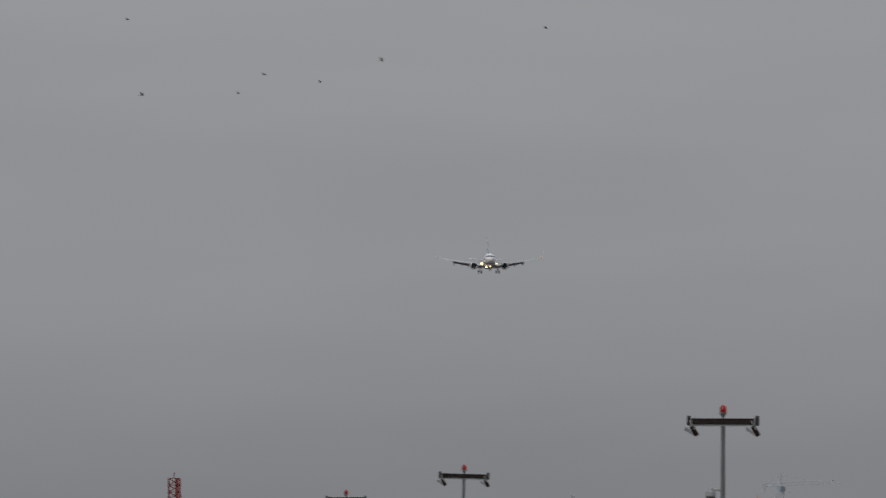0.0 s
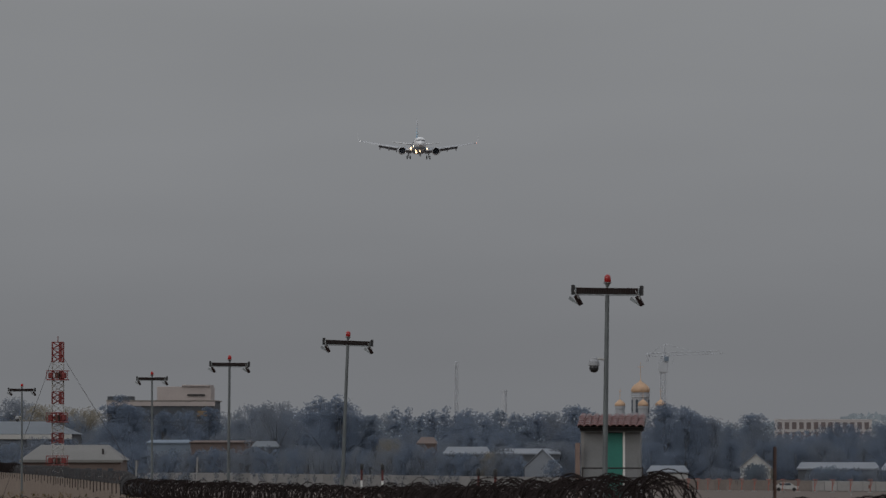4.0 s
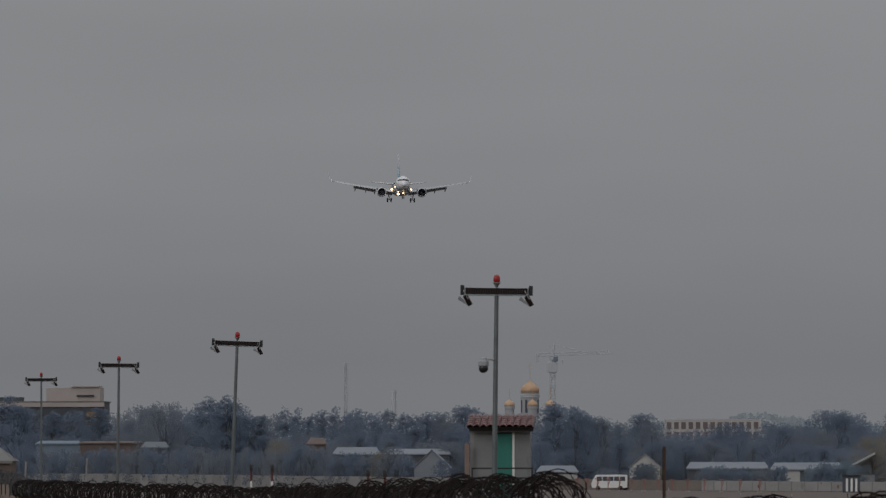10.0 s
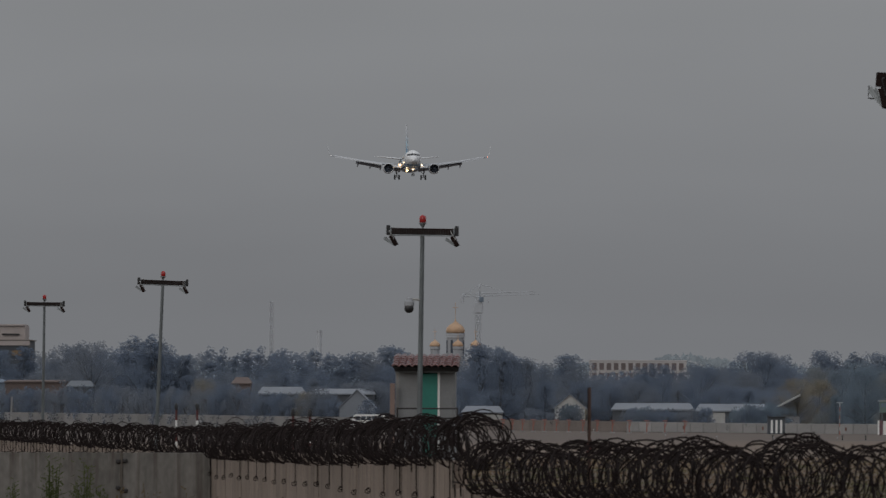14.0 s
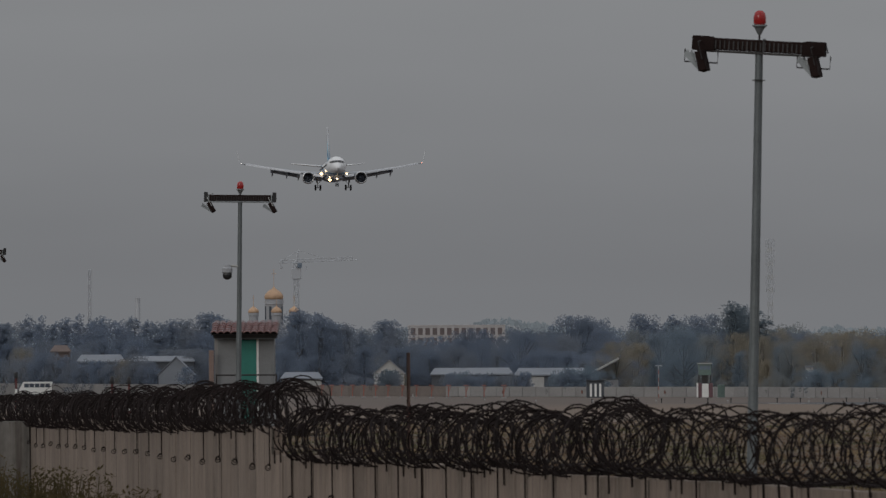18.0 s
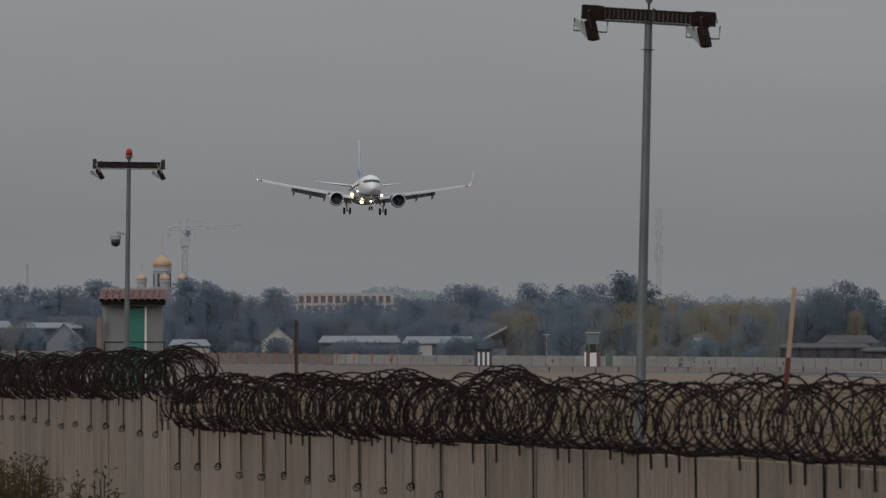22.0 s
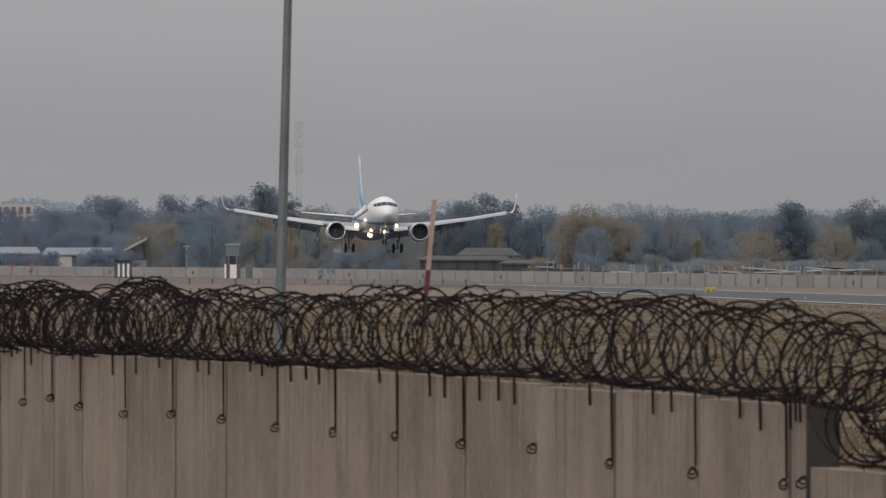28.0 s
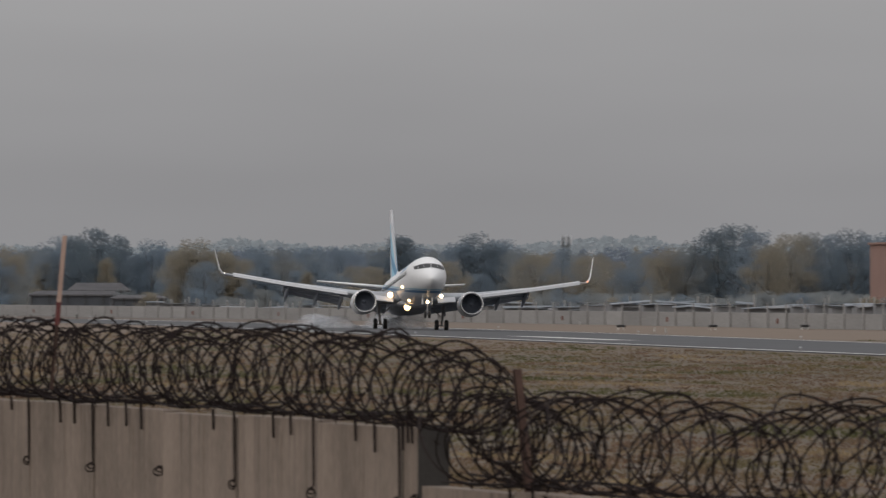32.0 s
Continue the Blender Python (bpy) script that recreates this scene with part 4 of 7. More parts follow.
    def wing_section(x, y, z, chord, th):
        s = [(0, 0), (0.05, 0.055), (0.2, 0.09), (0.5, 0.075), (1.0, 0.005), (1.0, -0.005), (0.5, -0.03), (0.2, -0.045), (0.05, -0.03)]
        return [(x, y + chord * c, z + chord * th / 0.12 * h) for c, h in s]

    for sx in (-1, 1):
        sec = [wing_section(sx * x, y, z, c, th) for x, y, z, c, th in ((1.5, 2.6, 0.5, 7.6, 0.13), (5.6, 5.2, 1.08, 4.7, 0.12), (11.5, 8.3, 2.1, 3.0, 0.11), (17.25, 11.3, 3.15, 1.5, 0.1))]
        wing = smooth(part("wing", loft(sec), "pwing", t, "swept grey wing"))
        # leading-edge slats, lowered
        slat = [[(sx * x, y - 0.42, z - 0.22), (sx * x, y - 0.3, z + 0.06), (sx * x, y + 0.25, z + 0.2), (sx * x, y + 0.1, z - 0.02)] for x, y, z in ((6.2, 5.5, 1.18), (11.5, 8.3, 2.1), (16.6, 11.0, 3.1))]
        part("slat", loft(slat), "pslat", wing, "pale lowered slat")
        kru = [[(sx * x, y - 0.45, z - 0.4), (sx * x, y - 0.4, z - 0.3), (sx * x, y + 0.1, z + 0.12), (sx * x, y + 0.1, z + 0.02)] for x, y, z in ((2.1, 3.0, 0.58), (3.9, 4.1, 0.83))]
        part("slat", loft(kru), "pslat", wing, "pale lowered slat")
        # flaps, inner and outer, drooped in two slotted pieces
        for x0, y0, z0, x1, y1, z1, c0, c1 in ((2.0, 9.6, 0.42, 5.4, 9.8, 0.9, 1.5, 1.3), (6.2, 9.85, 1.03, 11.8, 11.1, 2.05, 1.25, 0.95)):
            for g, (dy, dz, dip) in enumerate(((0.0, -0.02, 0.2), (0.9, -0.22, 0.36))):
                fl = []
                for x, y, z, c in ((x0, y0, z0, c0), (x1, y1, z1, c1)):
                    c = c * (1 if g == 0 else 0.75)
                    fl.append([(sx * x, y + dy * c / 1.3, z + dz + 0.09), (sx * x, y + dy * c / 1.3 + c, z + dz - dip * c), (sx * x, y + dy * c / 1.3 + c - 0.04, z + dz - dip * c - 0.05), (sx * x, y + dy * c / 1.3, z + dz - 0.1)])
                part("flap", loft(fl), "pgrey", wing, "lowered trailing-edge flap")
        for x, y, z in ((6.5, 7.0, 0.97), (8.7, 8.3, 1.36), (11.4, 9.7, 1.8)):
            fr = [[(sx * x + r * math.cos(2 * math.pi * k / 10), y + q, z + dz + 1.5 * r * math.sin(2 * math.pi * k / 10)) for k in range(10)] for q, r, dz in ((0, 0.04, -0.05), (0.8, 0.16, -0.14), (2.0, 0.2, -0.28), (3.4, 0.14, -0.7), (4.4, 0.03, -1.0))]
            smooth(part("flap_fairing", loft(fr), "pgrey", wing))
        # blended winglet
        wl_ = []
        for x, y, z, c in ((17.25, 11.3, 3.15, 1.5), (17.52, 11.6, 3.29, 1.35), (17.78, 12.0, 3.72, 1.1), (18.0, 12.7, 4.75, 0.8), (18.2, 13.4, 5.72, 0.5)):
            th = 0.05 * c
            wl_.append([(sx * x, y, z), (sx * (x + th), y + c * 0.4, z), (sx * x, y + c, z), (sx * (x - th), y + c * 0.4, z + th)])
        part("winglet", loft(wl_), "pwhite", wing, "white blended winglet")
        part("wingtip_light", turned([(0.02, -0.07), (0.05, 0), (0.02, 0.07)], 8), "nav_red" if sx > 0 else "nav_white", wing, at=pose(sx * 17.4, 11.35, 3.25))
        # engines
        e = thing_part("engine", t, pose(sx * 5.05, 0, 0))
        nac = [(0.93, 0.28), (0.98, 0.08), (1.04, 0.0), (1.1, 0.08), (1.17, 0.5), (1.2, 1.4), (1.16, 2.4), (1.02, 3.4), (0.86, 4.1), (0.8, 4.1), (0.85, 3.5)]
        n_ = smooth(part("nacelle", turned_y(nac, 32, flat=0.95, caps=False), "pnac", e, "white engine nacelle with a bare metal lip"))
        smooth(part("intake_lip", turned_y([(0.9, 0.3), (0.955, 0.08), (1.035, -0.015), (1.1, 0.06), (1.12, 0.16), (1.0, 0.2)], 32, flat=0.95, caps=False), "pmetal", e, "polished metal intake lip"))
        part("intake_duct", turned_y([(0.93, 0.25), (0.86, 0.6), (0.85, 1.2), (0.84, 1.2)], 32, flat=0.95, caps=False), "pdark", e)
        part("fan_disc", turned_y([(0.86, 1.1), (0.86, 1.14), (0.1, 1.14), (0.1, 1.1)], 32), "pdark", e)
        blade = None
        for k in range(24):
            m = Matrix.Rotation(2 * math.pi * k / 24, 4, "Y")
            if blade is None:
                bm = bmesh.new()
                box(bm, -0.09, 0.09, 1.02, 1.05, 0.2, 0.84)
                for v in bm.verts:
                    v.co.y += v.co.x * (0.3 + v.co.z)
                blade = part("fan_blade", bm, "pfan", e, at=m)
            else:
                again(blade, m, e)
        smooth(part("spinner", turned_y([(0.01, 0.62), (0.1, 0.72), (0.2, 0.95), (0.22, 1.05)], 16), "pfan", e))
        part("pylon", loft([[(-0.15, 1.0, 1.0), (0.15, 1.0, 1.0), (0.12, 1.0, 1.1), (-0.12, 1.0, 1.1)], [(-0.18, 4.2, 0.5), (0.18, 4.2, 0.5), (0.18, 5.8, 0.9), (-0.18, 5.8, 0.9)]]), "pgrey", e)
        # main gear
        g = thing_part("main_gear", t, pose(sx * 2.92, 6.6, 0))
        part("strut", bar((sx * 0.2, 0, 0.3), (0, 0, -1.65), 0.13, 0.1, 10), "pgear", g)
        part("side_brace", bar((-sx * 1.0, 0.1, 0.1), (0, 0, -0.9), 0.06, 0.05, 6), "pgear", g)
        part("gear_door", cube(-0.03 + sx * 0.3, 0.03 + sx * 0.3, -0.45, 0.55, -0.75, 0.3, 0.01), "pgrey", g)
        for q in (-0.47, 0.47):
            w = smooth(part("wheel", turned_x([(0.1, -0.13), (0.46, -0.17), (0.53, -0.14), (0.565, -0.06), (0.565, 0.06), (0.53, 0.14), (0.46, 0.17), (0.1, 0.13)], 24), "tyre", g, "black tyre", at=pose(q, 0, -1.65)))
            part("hub", turned_x([(0.25, -0.175), (0.25, 0.175)], 14), "pmetal", w)
        part("axle", bar((-0.45, 0, -1.65), (0.45, 0, -1.65), 0.06, 0.06, 8), "pgear", g)
        # landing lights in the wing root and on the belly
        part("landing_light", turned_y([(0.005, -0.06), (0.24, -0.03), (0.31, 0.04), (0.31, 0.1), (0.1, 0.14)], 14), "beam_hot" if sx < 0 else "beam", t, "lit landing light", at=pose(sx * 2.42, 2.6, 0.86) @ Matrix.Scale(0.85 if sx < 0 else 0.62, 4))
        # tailplane
        ts_ = [wing_section(sx * x, y, z, c, 0.09) for x, y, z, c in ((0.5, 21.4, zc + 1.2, 4.0), (7.17, 25.2, zc + 2.0, 1.4))]
        smooth(part("tailplane", loft(ts_), "pwhite", t, "white tailplane"))
    part("belly_light", turned_y([(0.005, -0.06), (0.3, -0.03), (0.38, 0.04), (0.38, 0.1), (0.1, 0.14)], 14), "beam_hot", t, "bright lit belly light", at=pose(-0.85, 1.9, -0.32) @ Matrix.Scale(0.78, 4))
    for x, y, z in ((-1.86, -2.9, 1.2), (-1.04, -1.5, 0.06)):
        part("side_light", turned_y([(0.005, -0.04), (0.09, -0.02), (0.13, 0.03), (0.13, 0.08), (0.05, 0.1)], 12), "beam", t, "small lit lamp on the hull's side", at=pose(x, y, z))
    # fin
    fin = [[(0, y, z), (th, y + c * 0.3, z), (0, y + c, z), (-th, y + c * 0.3, z)] for y, z, c, th in ((18.2, zc + 1.7, 7.6, 0.3), (20.0, zc + 2.6, 6.0, 0.3), (25.4, zc + 9.15, 2.1, 0.12))]
    part("fin", loft(fin), tail_paint(), t, "blue and white painted fin")
    part("dorsal_fin", loft([[(0.0, 13.5, zc + 1.95), (0.06, 14, zc + 1.9), (-0.06, 14, zc + 1.9)], [(0, 20.0, zc + 2.75), (0.2, 20.3, zc + 1.9), (-0.2, 20.3, zc + 1.9)]]), "pwhite", t)
    # nose gear
    g = thing_part("nose_gear", t, pose(0, -7.9, 0))
    part("strut", bar((0, 0.2, 0.2), (0, 0, -1.75), 0.08, 0.06, 8), "pgear", g)
    for q in (-0.2, 0.2):
        smooth(part("wheel", turned_x([(0.1, -0.08), (0.3, -0.1), (0.34, -0.05), (0.34, 0.05), (0.3, 0.1), (0.1, 0.08)], 18), "tyre", g, at=pose(q, 0, -1.72)))
        part("gear_door", cube(q * 2.2 - 0.015, q * 2.2 + 0.015, -0.3, 0.9, -0.75, -0.1), "pwhite", g)
    part("taxi_light", turned_y([(0.005, -0.03), (0.15, 0.0), (0.17, 0.08)], 12), "beam", g, "lit nose light", at=pose(0, -0.12, -0.55))
    return t


def thing_part(name, parent, m):
    """A part made of several pieces: its own small core carries them."""
    bm = bmesh.new()
    box(bm, -0.04, 0.04, 0.9, 0.98, -0.04, 0.04) if name == "engine" else box(bm, -0.05, 0.05, -0.05, 0.05, -0.2, 0.2)
    return part(name, bm, "pgear", parent, at=m)


def turned_y(profile, seg=24, flat=1.0, caps=True):
    return loft([[(r * math.cos(2 * math.pi * k / seg), h, r * math.sin(2 * math.pi * k / seg) * (flat if math.sin(2 * math.pi * k / seg) < 0 else 1.0)) for k in range(seg)] for r, h in profile], caps=caps)


def turned_x(profile, seg=24):
    return loft([[(h, r * math.cos(2 * math.pi * k / seg), r * math.sin(2 * math.pi * k / seg)) for k in range(seg)] for r, h in profile])


def painted(name, rules, rough=0.42):
    """Paint in fields: rules of (axis weights, offset, colour) laid over one another."""
    m = bpy.data.materials.new(name)
    m.use_nodes = True
    n, l = m.node_tree.nodes, m.node_tree.links
    b = n["Principled BSDF"]
    b.inputs["Roughness"].default_value = rough
    tc = n.new("ShaderNodeTexCoord")
    dirt = n.new("ShaderNodeTexNoise")
    dirt.inputs["Scale"].default_value = 1.2
    dirt.inputs["Detail"].default_value = 5
    l.new(tc.outputs["Object"], dirt.inputs["Vector"])
    base = n.new("ShaderNodeMix")
    base.data_type = "RGBA"
    c0 = rules[0]
    base.inputs[6].default_value, base.inputs[7].default_value = (*[c * 0.88 for c in c0], 1), (*c0, 1)
    l.new(dirt.outputs["Fac"], base.inputs[0])
    last = base.outputs[2]
    for weights, lo, hi, col in rules[1:]:
        dot = n.new("ShaderNodeVectorMath")
        dot.operation = "DOT_PRODUCT"
        l.new(tc.outputs["Object"], dot.inputs[0])
        dot.inputs[1].default_value = weights
        a = n.new("ShaderNodeMath")
        a.operation = "GREATER_THAN"
        l.new(dot.outputs["Value"], a.inputs[0])
        a.inputs[1].default_value = lo
        c = n.new("ShaderNodeMath")
        c.operation = "LESS_THAN"
        l.new(dot.outputs["Value"], c.inputs[0])
        c.inputs[1].default_value = hi
        f = n.new("ShaderNodeMath")
        f.operation = "MULTIPLY"
        l.new(a.outputs[0], f.inputs[0])
        l.new(c.outputs[0], f.inputs[1])
        mx = n.new("ShaderNodeMix")
        mx.data_type = "RGBA"
        mx.inputs[7].default_value = (*col, 1)
        l.new(f.outputs[0], mx.inputs[0])
        l.new(last, mx.inputs[6])
        last = mx.outputs[2]
    l.new(last, b.inputs["Base Color"])
    return m


def livery():
    return painted("airliner_white_and_blue", [(0.8, 0.81, 0.82), ((0, -0.09, 1), -3, 1.0, (0.56, 0.59, 0.63)), ((0, -0.09, 1), 1.0, 1.24, (0.05, 0.16, 0.3)), ((0, -0.09, 1), 1.29, 1.4, (0.2, 0.42, 0.55))])


def tail_paint():
    return painted("fin_blue_and_white", [(0.6, 0.63, 0.67), ((0, -1.0, 1.0), -18.2, -15.9, (0.27, 0.5, 0.63)), ((0, -0.6, 1.0), -8.2, -7.5, (0.1, 0.26, 0.42)), ((0, 0, 1), 9.6, 20, (0.64, 0.66, 0.69))])


M["pwhite"] = material("airliner_white", (0.74, 0.75, 0.76), 0.3, spread=0.06, scale=1)
M["pnac"] = material("nacelle_white", (0.7, 0.71, 0.73), 0.35, spread=0.08, scale=1)
M["pwing"] = material("wing_grey_paint", (0.33, 0.355, 0.385), 0.4, spread=0.1, scale=0.8)
M["pslat"] = material("slat_paint", (0.47, 0.485, 0.51), 0.4, spread=0.08, scale=1)
M["pgrey"] = material("airliner_grey", (0.3, 0.33, 0.38), 0.45, spread=0.12, scale=1)
M["pglass"] = material("cockpit_glass", (0.012, 0.013, 0.016), 0.45, spread=0.1)
M["pmetal"] = material("bare_metal", (0.6, 0.6, 0.6), 0.25, 0.9, spread=0.1)
M["pdark"] = material("engine_dark", (0.05, 0.06, 0.08), 0.5, spread=0.2)
M["pfan"] = material("fan_titanium", (0.11, 0.125, 0.155), 0.6, 0.2, spread=0.15)
M["pgear"] = material("gear_paint", (0.25, 0.25, 0.26), 0.5, spread=0.2)
M["tyre"] = material("tyre_rubber", (0.015, 0.015, 0.016), 0.8, spread=0.3)
M["pblue"] = material("blue_lettering", (0.33, 0.42, 0.52), 0.4, spread=0.1)
M["beam"] = material("landing_light_glow", (0.9, 0.85, 0.7), 0.3, glow=(1.0, 0.74, 0.44), glow_power=4.0)
M["beam_hot"] = material("landing_light_beam", (0.9, 0.8, 0.6), 0.3, glow=(1.0, 0.62, 0.28), glow_power=5.0)
M["nav_red"] = material("red_navigation_light", (0.6, 0.1, 0.05), 0.3, glow=(1.0, 0.25, 0.1), glow_power=3)
M["nav_white"] = material("white_navigation_light", (0.8, 0.8, 0.8), 0.3, glow=(1.0, 0.95, 0.9), glow_power=2)
plane = airliner()


# ---- far perimeter wall behind the runway
far_wall = thing("wall_far", Matrix(), "long pale concrete panel wall beyond the runway", "wall", kind="structure")


def wall_d(u):
    """How far north the far wall stands at a bearing."""
    return 1 / (0.000746 + (u - 500) * (2.46e-7 if u > 500 else 1.07e-7))


def far_line(s):
    """A place s metres along the far wall, which bends once, and its direction."""
    a, b, c = sight(2700, wall_d(2700)), sight(500, wall_d(500)), sight(-1450, wall_d(-1450))
    if s < (b - a).length:
        return a + (b - a).normalized() * s, (b - a).normalized()
    return b + (c - b).normalized() * (s - (b - a).length), (c - b).normalized()


fp0 = part("panel", cube(-0.485, 0.485, -0.05, 0.05, 0, 1.52, 0.015), "conc_far", far_wall)
fm0 = part("panel", cube(-0.485, 0.485, -0.05, 0.05, 0, 1.52, 0.015), "conc_far_mid", far_wall, "darker grey panel")
# added panels in ground brown, where bare ground takes the wall's place
fo0 = part("panel", cube(-0.5, 0.5, -0.05, 0.05, 0, 1.52, 0.015), "conc_far_brown", far_wall, "panel coloured brown like the bare ground")
fq0 = part("post", cube(-0.1, 0.1, -0.12, 0.1, 0, 1.56, 0.02), "conc_far_mid", far_wall)
ft0 = part("fence_post", cube(-0.07, 0.07, -0.26, -0.13, 0, 2.6, 0.01), "conc_far", far_wall, "slim pale fence post before the wall")
sg0 = part("wall_sign", cube(-0.24, 0.24, -0.075, -0.06, 0.5, 1.05, 0.08), "signdull", far_wall, "small faded red sign on the wall")
set_once = set()


def lay(src, m):
    if src in set_once:
        return again(src, m)
    set_once.add(src)
    src.matrix_basis = m
    return src


s_at, k = 0.0, 0
while s_at < 1400:
    long = 6.0 + 3.0 * s_at / 570 if s_at < 570 else 5.4
    p, way = far_line(s_at + long / 2)
    tall = min(1.06 + max(0.0, s_at - 640) / 500, 1.75)
    turn = Matrix.Rotation(math.atan2(way.y, way.x) + math.pi, 4, "Z")
    m = Matrix.Translation(p) @ turn
    bearing = p.x * 14960 / p.y
    lay(fp0 if bearing > 3 else fo0 if bearing > -340 else fm0, m @ Matrix.Diagonal((long, 1, tall, 1)))
    if not -340 < bearing < 3:
        lay(fq0, m @ Matrix.Translation((long / 2, 0, 0)) @ Matrix.Diagonal((1, 1, tall, 1)))
    if bearing > 1000:
        lay(ft0, m @ Matrix.Translation((long / 2, 0, 0)))
    if k % 6 == 3 and bearing > 3:
        lay(sg0, m)
    s_at, k = s_at + long, k + 1


# ---- trees
def leaf_cloud(centres, radii, count, size, seed, droop=0.0):
    """Many small leaf clusters round the limbs, as loose quads."""
    rg = np.random.RandomState(seed)
    c = np.array(centres)
    r = np.array(radii)
    pick = rg.choice(len(c), count, p=r ** 2 / (r ** 2).sum())
    dirs = rg.normal(size=(count, 3))
    dirs /= np.linalg.norm(dirs, axis=1)[:, None]
    rad = rg.uniform(0.35, 1.0, count) ** 0.6
    pos = c[pick] + dirs * (r[pick] * rad)[:, None] * np.array([1, 1, 0.8])
    a = rg.normal(size=(count, 3))
    a /= np.linalg.norm(a, axis=1)[:, None]
    b = np.cross(a, rg.normal(size=(count, 3)))
    b /= np.linalg.norm(b, axis=1)[:, None]
    s = size * rg.uniform(0.5, 1.3, count)[:, None]
    v = np.stack([pos - a * s, pos + b * s * 0.6, pos + a * s, pos - b * s * 0.55], 1).reshape(-1, 3)
    f = np.arange(count * 4).reshape(-1, 4)
    return v, f


def crown_mesh(kind, seed):
    rg = random.Random(seed)
    cs, rs = [], []
    if kind == "round":
        for k in range(60):
            a, h = rg.uniform(0, 2 * math.pi), rg.uniform(0.08, 0.93)
            w = 0.37 * math.sin(math.pi * min(1, (h + 0.08) / 1.06)) ** 0.55
            rr = w * rg.uniform(0.35, 1.0)
            cs.append((rr * math.cos(a), rr * math.sin(a), h))
            rs.append(rg.uniform(0.07, 0.12))
        for k in range(8):
            cs.append((rg.uniform(-0.12, 0.12), rg.uniform(-0.12, 0.12), 0.14 + 0.09 * k))
            rs.append(0.13)
        n, size = 9000, 0.0165
    elif kind == "poplar":
        for k in range(64):
            a, h = rg.uniform(0, 2 * math.pi), rg.uniform(0.04, 0.97)
            w = 0.18 * (1 - h) ** 0.45 * (0.6 + 0.4 * min(1, h * 4))
            rr = w * rg.uniform(0.2, 1.0)
            cs.append((rr * math.cos(a), rr * math.sin(a), h))
            rs.append(rg.uniform(0.045, 0.075) * (1.15 - 0.6 * h))
        for k in range(9):
            cs.append((0, 0, 0.12 + 0.09 * k))
            rs.append(0.085 - 0.006 * k)
        n, size = 5200, 0.0176
    elif kind == "conifer":
        for k in range(90):
            h = rg.uniform(0.03, 0.99) ** 1.2
            a = rg.uniform(0, 2 * math.pi)
            w = 0.27 * (1 - h) ** 0.7
            rr = w * rg.uniform(0.3, 1.05)
            cs.append((rr * math.cos(a), rr * math.sin(a), h))
            rs.append(0.03 + 0.06 * (1 - h))
        for k in range(11):
            cs.append((0, 0, 0.06 + 0.08 * k))
            rs.append(0.16 - 0.0125 * k)
        n, size = 6200, 0.0176
    else:
        for k in range(22):
            a, h = rg.uniform(0, 2 * math.pi), rg.uniform(0.12, 0.85)
            rr = rg.uniform(0.1, 0.62) * (1 - 0.5 * h)
            cs.append((rr * math.cos(a), rr * math.sin(a), h))
            rs.append(rg.uniform(0.12, 0.2))
        n, size = 2200, 0.036
    # half of the leaves sit in the clumps, half fill the crown between them
    env = {"round": lambda h: 0.36 * math.sin(math.pi * min(1, (h + 0.1) / 1.08)) ** 0.5, "poplar": lambda h: 0.17 * (1 - h) ** 0.4, "conifer": lambda h: 0.27 * (1 - h) ** 0.75}.get(kind, lambda h: 0.5 * (1 - 0.6 * h))
    for k in range(len(cs)):
        h, a = rg.uniform(0.04, 0.92), rg.uniform(0, 2 * math.pi)
        rr = env(h) * math.sqrt(rg.random())
        cs.append((rr * math.cos(a), rr * math.sin(a), h))
        rs.append(0.1 if kind != "poplar" else 0.06)
    v, f = leaf_cloud(cs, rs, n, size, seed)
    v[:, 2] *= 0.98 / np.percentile(v[:, 2], 98.5)
    me = bpy.data.meshes.new("crown")
    me.from_pydata(v.tolist(), [], f.tolist())
    # trunk with limbs reaching the clumps
    bm = bmesh.new()
    if kind != "shrub":
        rod(bm, (0, 0, 0), (0, 0, 0.45), 0.016, 0.01, 7)
        rod(bm, (0, 0, 0.45), (rg.uniform(-0.02, 0.02), 0, 0.8), 0.01, 0.003, 6)
        for k in range(0, len(cs), 6):
            x, y, z = cs[k]
            rod(bm, (0, 0, max(0.14, z * 0.55)), (x, y, z), 0.005, 0.002, 4, False)
    else:
        for k in range(0, len(cs), 3):
            x, y, z = cs[k]
            rod(bm, (x * 0.2, y * 0.2, 0), (x, y, z), 0.02, 0.006, 4, False)
    tm = bpy.data.meshes.new("trunk")
    bm.to_mesh(tm)
    bm.free()
    tm.materials.append(M["trunk"])
    return me, tm


KINDS = {}
for kind, n in (("round", 5), ("poplar", 3), ("conifer", 3), ("shrub", 3)):
    KINDS[kind] = [crown_mesh(kind, 100 + 7 * k + len(kind)) for k in range(n)]
LEAVES = {}


def crown_of(kind, k, leaf):
    """One crown mesh for each shape and leaf colour."""
    key = (kind, k, leaf)
    if key not in LEAVES:
        me = KINDS[kind][k][0].copy()
        me.materials.append(M[leaf])
        LEAVES[key] = me
    return LEAVES[key]


rgt = random.Random(77)
WORDS = {"leaf_pine": "dark pine green", "leaf_green": "haze-paled green", "leaf_olive": "olive green", "leaf_dark": "dark green", "leaf_mid": "dull green", "leaf_autumn": "yellowing autumn", "leaf_haze_blue": "haze-blued green"}
SHAPES = {"round": "broad deciduous tree", "poplar": "tall narrow poplar", "conifer": "pointed conifer", "shrub": "low bushy shrub"}


